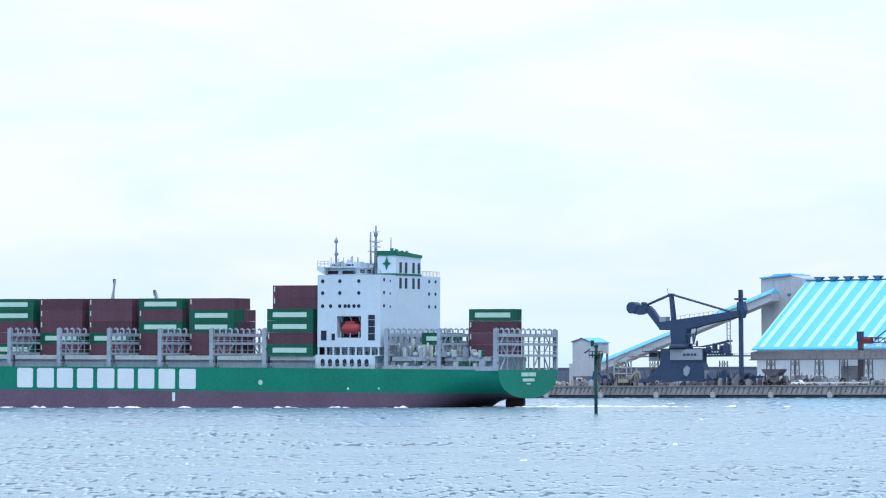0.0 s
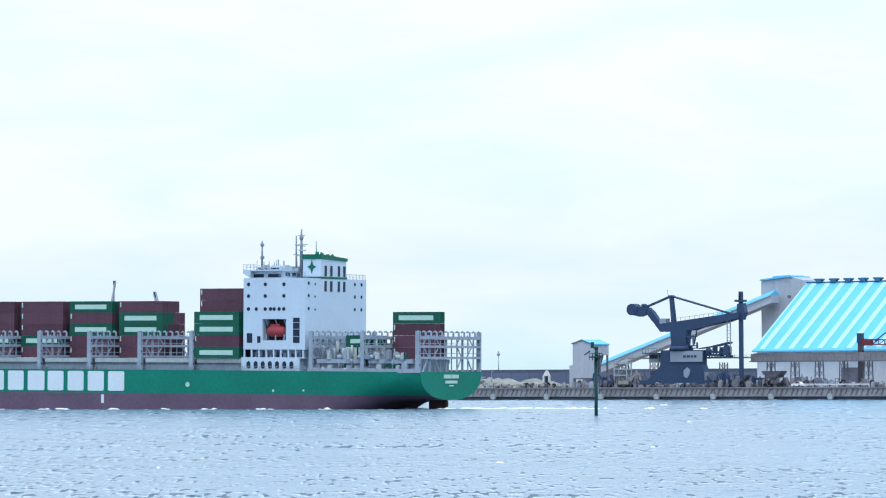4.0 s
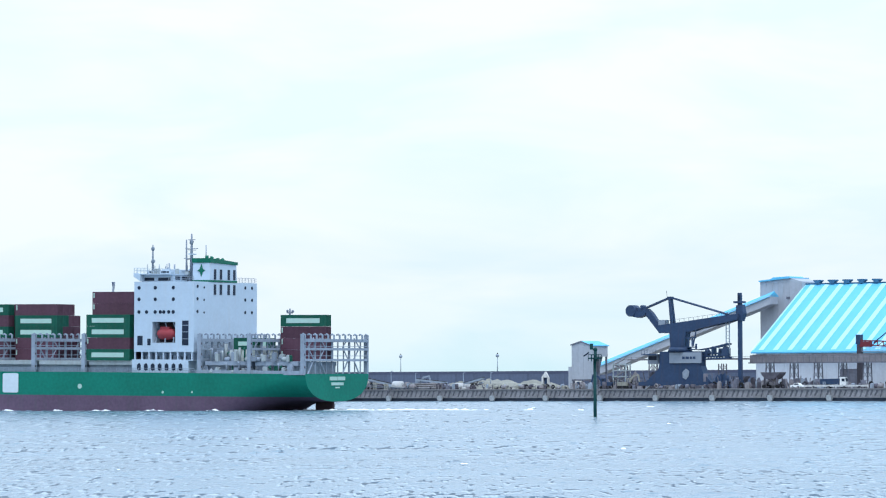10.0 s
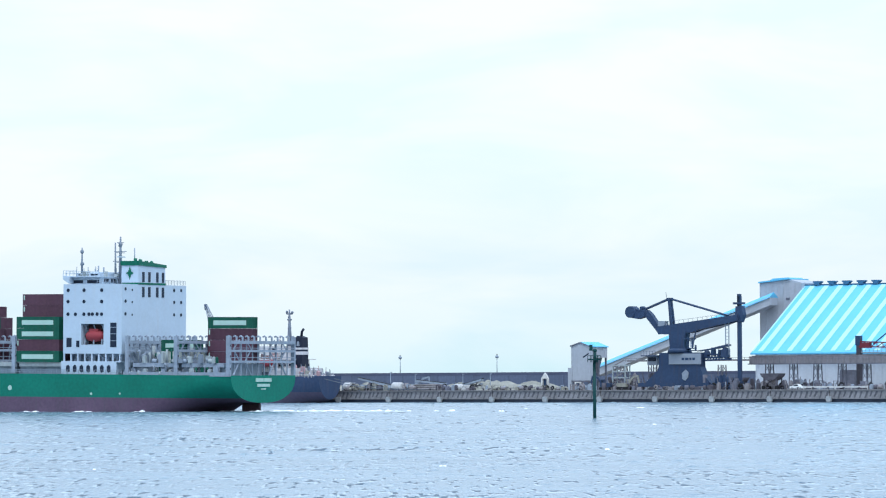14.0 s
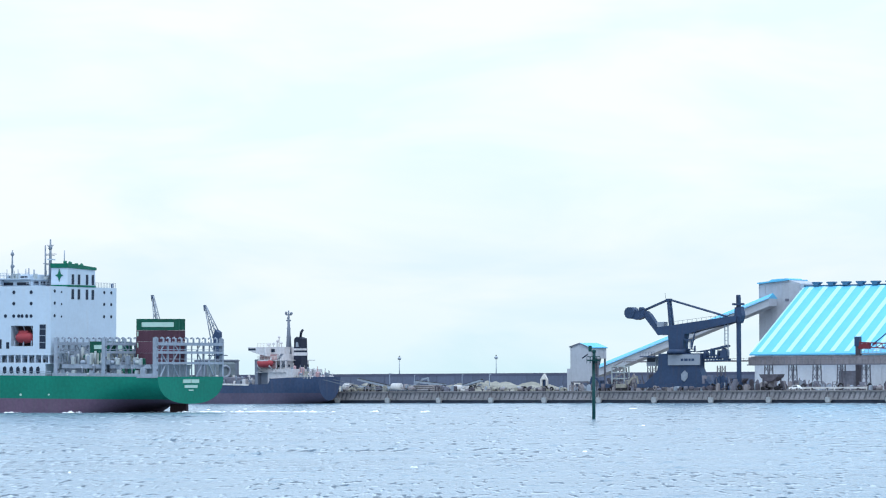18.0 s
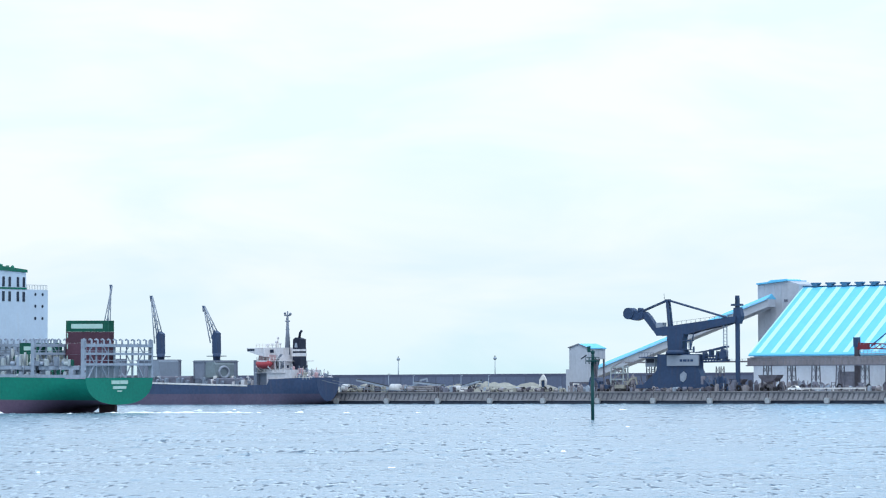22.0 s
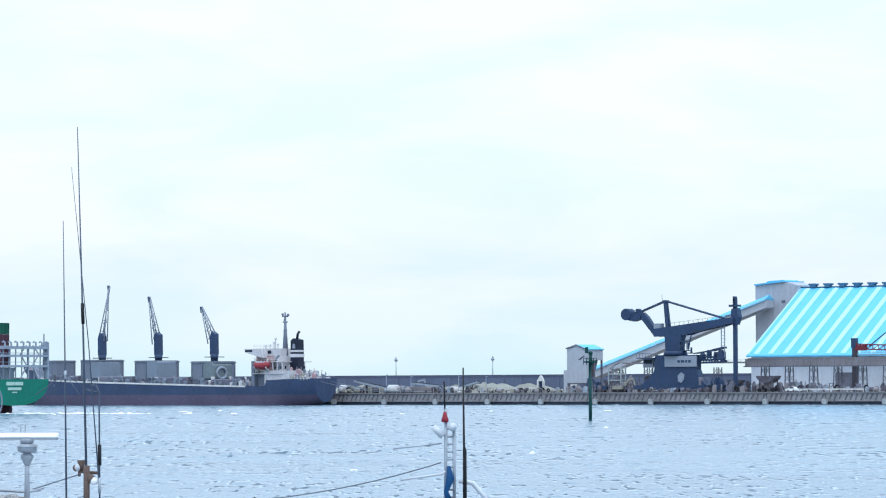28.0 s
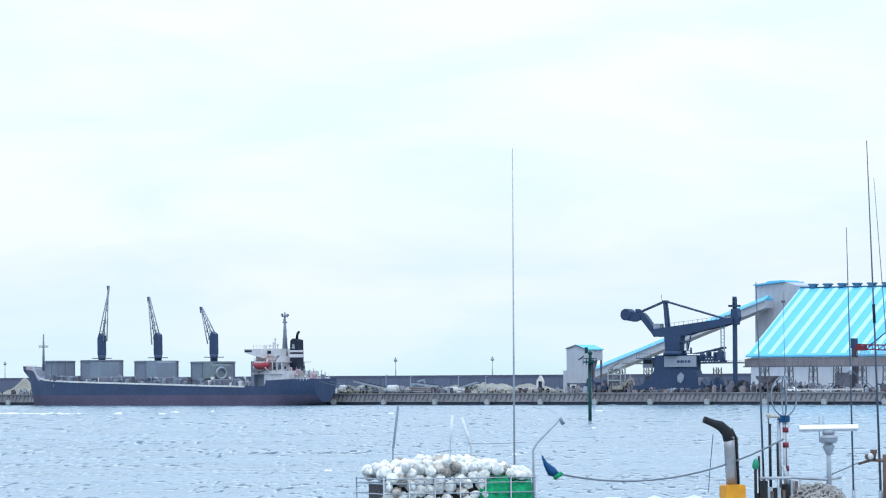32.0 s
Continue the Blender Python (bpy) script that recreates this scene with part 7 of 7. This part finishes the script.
def stair_tower():
    g = thing("stair_tower", "pale open steel stair tower beside the junction house", "stairs", at=on_quay(-1.8, 13.5, DECK))
    for x in (-2.2, 2.2):
        for y in (-1.2, 1.2):
            part("post", box(x - 0.16, x + 0.16, y - 0.16, y + 0.16, 0, 7.6), PALE_DECK, g)
    for k in range(4):
        z = 1.6 + 1.8 * k
        part("landing", box(-2.4, 2.4, -1.4, 1.4, z, z + 0.34), PALE_DECK, g)
        part("flight", Shape().bar((-1.8 if k % 2 else 1.8, -1.0, z + 0.2), (1.8 if k % 2 else -1.8, -1.0, z + 1.8), 0.3), GALLERY, g)


stair_tower()
PALE_MIX = (SAND, CONCRETE, GALLERY, SAND, DARK_STEEL, LASHING_GREY)
scrap(-100, 8, 27, 2.4, 9, "pale and dark gear stacked on the quay", PALE_MIX, 1.9)
scrap(-66, 10, 22, 2.6, 15, "beige sacks, drums and timber on the quay", PALE_MIX, 1.9)
scrap(-30, 8, 12, 1.6, 16, "beige sacks and drums by the gate frame", PALE_MIX, 1.6)
scrap(-45, 6, 22, 1.3, 17, "low beige sacks along the quay edge", PALE_MIX, 1.8)
scrap(-72, 8, 18, 1.9, 10, "dark gear and drums stacked on the quay")
scrap(-54, 7, 26, 1.5, 11, "low gear along the quay edge")
scrap(-240, 8, 26, 2.2, 12, "gear on the quay ahead of the moored ship")
scrap(32, 14, 9, 3.4, 18, "dark drive gear beside the loader's foot", (NAVY, TRESTLE, DARK_STEEL, NAVY), 2.6)
scrap(-6, 10, 16, 3.0, 19, "brown and grey gear beside the loader's foot", (TRESTLE, DARK_STEEL, GALLERY), 1.8)
scrap(33, 20, 30, 3.4, 13, "dark machinery under the level conveyor")
scrap(62, 19, 40, 2.6, 14, "dark machinery under the level conveyor")


scrap(1.5, 13, 8, 5.2, 31, "tall grey-brown dust gear beside the loader", (TRESTLE, GALLERY, LASHING_GREY, DARK_STEEL), 2.6)
scrap(29.5, 10, 11, 4.6, 32, "dark brown drive gear at the loader's foot", (TRESTLE, DARK_STEEL, NAVY, TRESTLE), 2.6)


def cabin(u, v, w, z0, z1, mat, label):
    g = thing("control_cabin", label, "cabin", "cabins by the loader", at=on_quay(u, v, DECK))
    part("shell", box(0, w, 0, 2.4, z0, z1), mat, g)
    part("window", box(0.3, w - 0.3, -0.05, 0.02, z0 + (z1 - z0) * 0.45, z1 - 0.3), GLASS_DARK, g)
    for x in (0.1, w - 0.3):
        part("leg", box(x, x + 0.2, 0.2, 0.4, 0, z0), TRESTLE, g)


cabin(9.5, 10.5, 3.4, 7.2, 9.8, SIGN_GREY, "pale grey control cabin on legs")


def portable_conveyor(u, v, long, z0, z1, turn):
    g = thing("portable_conveyor", "pale grey wheeled belt conveyor standing on the quay", "conveyor", "belt conveyors on the quay", at=on_quay(u, v, DECK, turn))
    part("belt_frame", Shape().prism([(0, z0), (long, z1), (long, z1 + 0.6), (0, z0 + 0.6)], "y", -0.6, 0.6), LASHING_GREY, g)
    part("belt", Shape().prism([(-0.2, z0 + 0.6), (long + 0.2, z1 + 0.6), (long + 0.2, z1 + 0.75), (-0.2, z0 + 0.75)], "y", -0.5, 0.5), TYRE, g)
    for x in (0.3 * long, 0.62 * long):
        part("strut", Shape().bar((x, 0, 0.4), (x + 1.0, 0, z0 + (z1 - z0) * (x + 1) / long), 0.25), DARK_STEEL, g)
    part("wheel", Shape().tube([(0.3 * long, -0.8, 0.45), (0.3 * long, 0.8, 0.45)], 0.45, 12), TYRE, g)


portable_conveyor(-96, 8, 13, 3.4, 1.0, 0)
portable_conveyor(-74, 9, 10, 2.6, 1.6, 4)
portable_conveyor(-57, 8.5, 8, 1.0, 2.9, 0)


# ---- vehicles ----
def wheels(g, places, r=0.36, w=0.24):
    for x, y in places:
        t = part("wheel", Shape().tube([(x, y - w / 2, r), (x, y + w / 2, r)], r, 14), TYRE, g)
        part("rim", Shape().tube([(x, y - w / 2 - 0.01, r), (x, y + w / 2 + 0.01, r)], r * 0.55, 10), LASHING_GREY, t)


def car(u, v):
    g = thing("parked_car", "white saloon car parked at the quay edge", "car", at=on_quay(u, v, DECK))
    part("body", Shape().prism([(-2.2, 0.3), (2.2, 0.3), (2.25, 0.75), (1.3, 0.95), (-1.5, 0.98), (-2.2, 0.9)], "y", -0.85, 0.85), CAR_WHITE, g)
    part("cabin", Shape().prism([(-1.4, 0.95), (1.0, 0.95), (0.4, 1.45), (-0.8, 1.47)], "y", -0.75, 0.75), CAR_WHITE, g)
    part("side_window", Shape().prism([(-1.1, 1.0), (0.7, 1.0), (0.3, 1.36), (-0.7, 1.38)], "y", -0.77, -0.75), GLASS_DARK, g)
    part("headlight", box(2.2, 2.27, -0.8, -0.45, 0.6, 0.75), SIGN_GREY, g)
    wheels(g, ((-1.35, -0.75), (1.35, -0.75), (-1.35, 0.75), (1.35, 0.75)), 0.32, 0.2)


car(65.0, 4.0)


def pale_barrier():
    g = thing("barrier_rail", "low white barrier rail along the quay edge", "barrier", at=on_quay(67.5, 3.0, DECK))
    for k in range(9):
        part("barrier_post", box(k * 2.6, k * 2.6 + 0.2, -0.1, 0.1, 0, 0.9), FENDER, g)
    part("barrier_beam", box(0, 21, -0.16, -0.1, 0.45, 0.95), FENDER, g)


pale_barrier()


def truck():
    g = thing("tipper_truck", "blue-grey tipper truck with a white cab, driving along the quay", "truck")
    part("chassis", box(-3.6, 3.4, -0.5, 0.5, 0.6, 0.95), DARK_STEEL, g)
    c = part("cab", Shape().prism([(1.9, 0.7), (3.7, 0.7), (3.75, 1.8), (3.45, 3.1), (2.0, 3.15)], "y", -1.15, 1.15), CAR_WHITE, g, "white cab")
    part("windscreen", Shape().prism([(3.72, 1.85), (3.77, 1.85), (3.5, 2.95), (3.44, 2.95)], "y", -1.0, 1.0), GLASS_DARK, c)
    part("side_window", box(2.5, 3.4, -1.18, -1.15, 1.9, 2.7), GLASS_DARK, c)
    part("tipper_body", Shape().prism([(-3.9, 1.1), (1.7, 1.1), (1.75, 2.7), (-4.0, 2.6)], "y", -1.2, 1.2), NAVY, g, "dark blue tipper body")
    for k in range(5):
        part("body_rib", box(-3.6 + 1.2 * k, -3.45 + 1.2 * k, -1.27, -1.2, 1.15, 2.6), NAVY, g)
    part("headlight", box(3.72, 3.79, -1.0, -0.7, 0.9, 1.1), SIGN_GREY, g)
    wheels(g, ((2.7, -1.0), (2.7, 1.0), (-1.6, -1.0), (-1.6, 1.0), (-2.8, -1.0), (-2.8, 1.0)), 0.5, 0.35)
    return g


lorry = truck()


def red_crane():
    """A red crane standing beyond the conveyor, its boom laid across the roof behind it."""
    g = thing("red_mobile_crane", "red and dark lattice crane arm standing before the blue roof", "crane", at=on_quay(66.5, 36, DECK))
    part("mast", box(-0.9, 0.5, -0.6, 0.6, 0, 14.4), DARK_STEEL, g, "dark upright mast")
    part("mast_head", box(-1.1, 0.4, -0.8, 0.8, 12.6, 15.4), NAVY, g)
    arm = Shape()
    for z in (11.4, 12.8):
        arm.bar((0, -0.5, z + 0.9), (24, -0.5, z), 0.34)
        arm.bar((0, 0.5, z + 0.9), (24, 0.5, z), 0.34)
    for k in range(12):
        arm.bar((k * 2.0, -0.5, 12.3 - 0.075 * k), (k * 2.0 + 2.0, -0.5, 13.6 - 0.075 * k), 0.22)
        arm.bar((k * 2.0 + 2.0, -0.5, 13.6 - 0.075 * k), (k * 2.0 + 2.0, -0.5, 12.2 - 0.075 * k), 0.2)
    part("lattice_arm", arm, RED, g, "red lattice arm")
    part("arm_cabin", box(0.2, 3.6, -0.7, 0.7, 11.8, 13.4), RED, g)
    part("luffing_stay", Shape().bar((4.5, 0, 13.0), (16, 0, 21.0), 0.3), NAVY, g)
    part("luffing_stay", Shape().bar((9.5, 0, 13.0), (14, 0, 17.5), 0.2), RED, g)
    part("walkway", box(1.0, 24, -0.9, -0.5, 10.4, 10.7), SIGN_GREY, g)
    wk = ladder_posts(Shape(), 1.0, 24, -0.9, 10.6, 1.0, 1.3, 0.1)
    part("walkway_rail", wk, SIGN_GREY, g)
    part("arm_post", box(23, 23.6, -0.4, 0.4, 0, 12), DARK_STEEL, g)


red_crane()


# ---- foam ----
def foam_patch(long, wide, seed, ragged=0.35):
    """A low uneven crust of foam, torn into scraps where it dips under the water."""
    rows = []
    across, along = max(5, int(wide * 2.2)), max(9, int(long * 2.6))
    for i in range(across + 1):
        row = []
        for j in range(along + 1):
            u, v = -1 + 2 * j / along, -1 + 2 * i / across
            fall = max(0.0, 1 - (u * u + v * v) ** 1.5)
            x, y = 0.5 * long * u, 0.5 * wide * v
            z = 0.5 * noise.noise((0.9 * x + 7 * seed, 0.9 * y, 0.3 * seed)) + 0.35 * noise.noise((2.6 * x, 2.6 * y + seed, 5))
            row.append((x, y, -0.16 + fall * (0.20 + (0.5 + ragged) * z)))
        rows.append(row)
    return Shape().grid(rows)


WAKES = []


def wakes():
    """Foam that runs with the ship: under the stern, behind it and in tufts along its side."""
    rnd = random.Random(12)
    spots = [(-6.0, -1.0, 9, 4.5), (7.5, 3.5, 6.5, 3.0), (-2.5, 6.0, 5, 2.6), (-13.5, -3.0, 5, 2.4), (-15.5, 2.5, 4.5, 1.6)]
    spots += [(-rnd.uniform(17, 70), rnd.uniform(-6, 6), rnd.uniform(1.6, 5.5), rnd.uniform(0.6, 1.2)) for _ in range(9)]
    spots += [(-9, 4.5, 15, 2.4), (-21, -3, 18, 2.2), (-36, 3.5, 14, 1.5)]
    for k, (a, y, l, w) in enumerate(spots):
        ob = whole("wake_foam", foam_patch(l, w, k + 1), FOAM, "white churned foam behind the stern", "foam", "foam round the ship")
        WAKES.append((ob, pose(a, y, 0.06)))
    for k, (a, l) in enumerate(((41, 5.5), (56, 7), (84, 4), (99, 5), (104.5, 4), (118, 3.5), (127, 5.5), (137, 6), (24, 3.5), (69, 3))):
        ob = whole("side_foam", foam_patch(l, 1.5, k + 11), FOAM, "small white tuft of foam along the ship's side", "foam", "foam round the ship")
        WAKES.append((ob, pose(a, 16.7, 0.15)))


wakes()

DRIFTERS = []


def loose_foam():
    rnd = random.Random(21)
    spots = [(rnd.uniform(-75, 85), rnd.uniform(820, 1010)) for _ in range(6)] + [(rnd.uniform(-40, 40), rnd.uniform(300, 700)) for _ in range(4)]
    meshes = [foam_patch(2.2, 3.4, 31 + k, 0.6).mesh("foam_tuft", FOAM) for k in range(5)]
    for k, (x, y) in enumerate(spots):
        ob = tagged(new("foam_tuft", meshes[k % 5]), "small white breaking crest on the harbour water", "foam", "crests on the water")
        s = rnd.uniform(0.25, 0.7) if y > 800 else rnd.uniform(0.12, 0.28)
        ob.scale = (s * rnd.uniform(0.8, 2.2), s, 0.35)
        DRIFTERS.append((ob, x, y))


loose_foam()


# ---- what moves ----
def motions():
    times = (0, 4, 8, 12, 16, 20, 24, 28, 32)
    ship.scale = (SHIP_SCALE,) * 3
    walk(ship, [(t, ship_at(t)) for t in times])
    for ob, m in WAKES:
        walk(ob, [(t, level_at(t) @ m) for t in times])
    for k, (ob, x, y) in enumerate(DRIFTERS):
        m = pose(x, y, 0.08)
        ob.matrix_basis = m @ Matrix.Diagonal((*ob.scale, 1))
        walk(ob, [(t, pose(x - 0.5 * t + 0.2 * math.sin(t + k), y - 0.25 * t, 0.10 + 0.08 * math.sin(0.9 * t + k))) for t in range(0, 33, 2)])
    walk(water, [(0, pose(0, 0, 0)), (32, pose(-8, -5, 0))])
    # the lorry waits behind the hopper, drives along the quay and turns in behind the machinery
    road = [(0, 44, 17.5), (5.2, 47.0, 17.5), (6.5, 51.5, 17.3), (8, 58.6, 17.0), (9, 64.2, 17.0), (10, 69.0, 17.2), (11, 73.0, 19.0), (12.5, 78.0, 24.5), (14, 84.0, 31.5), (16, 96, 34), (32, 150, 34)]
    rows = []
    for i, (t, u, v) in enumerate(road):
        a, b = road[max(0, i - 1)], road[min(len(road) - 1, i + 1)]
        rows.append((t, on_quay(u, v, DECK, math.degrees(math.atan2(b[2] - a[2], b[1] - a[1])))))
    walk(lorry, rows)
    for ob, m in ABOARD:
        ob.scale = (SHIP_SCALE,) * 3
        walk(ob, [(t, ship_at(t) @ m) for t in times])
    steps = [0, 12, 20, 24, 25, 26, 26.5] + [27 + 0.2 * k for k in range(26)]
    walk(boat, [(t, boat_at(t)) for t in steps])
    for ob, m in RIDES:
        walk(ob, [(t, boat_at(t) @ m) for t in steps])


motions()
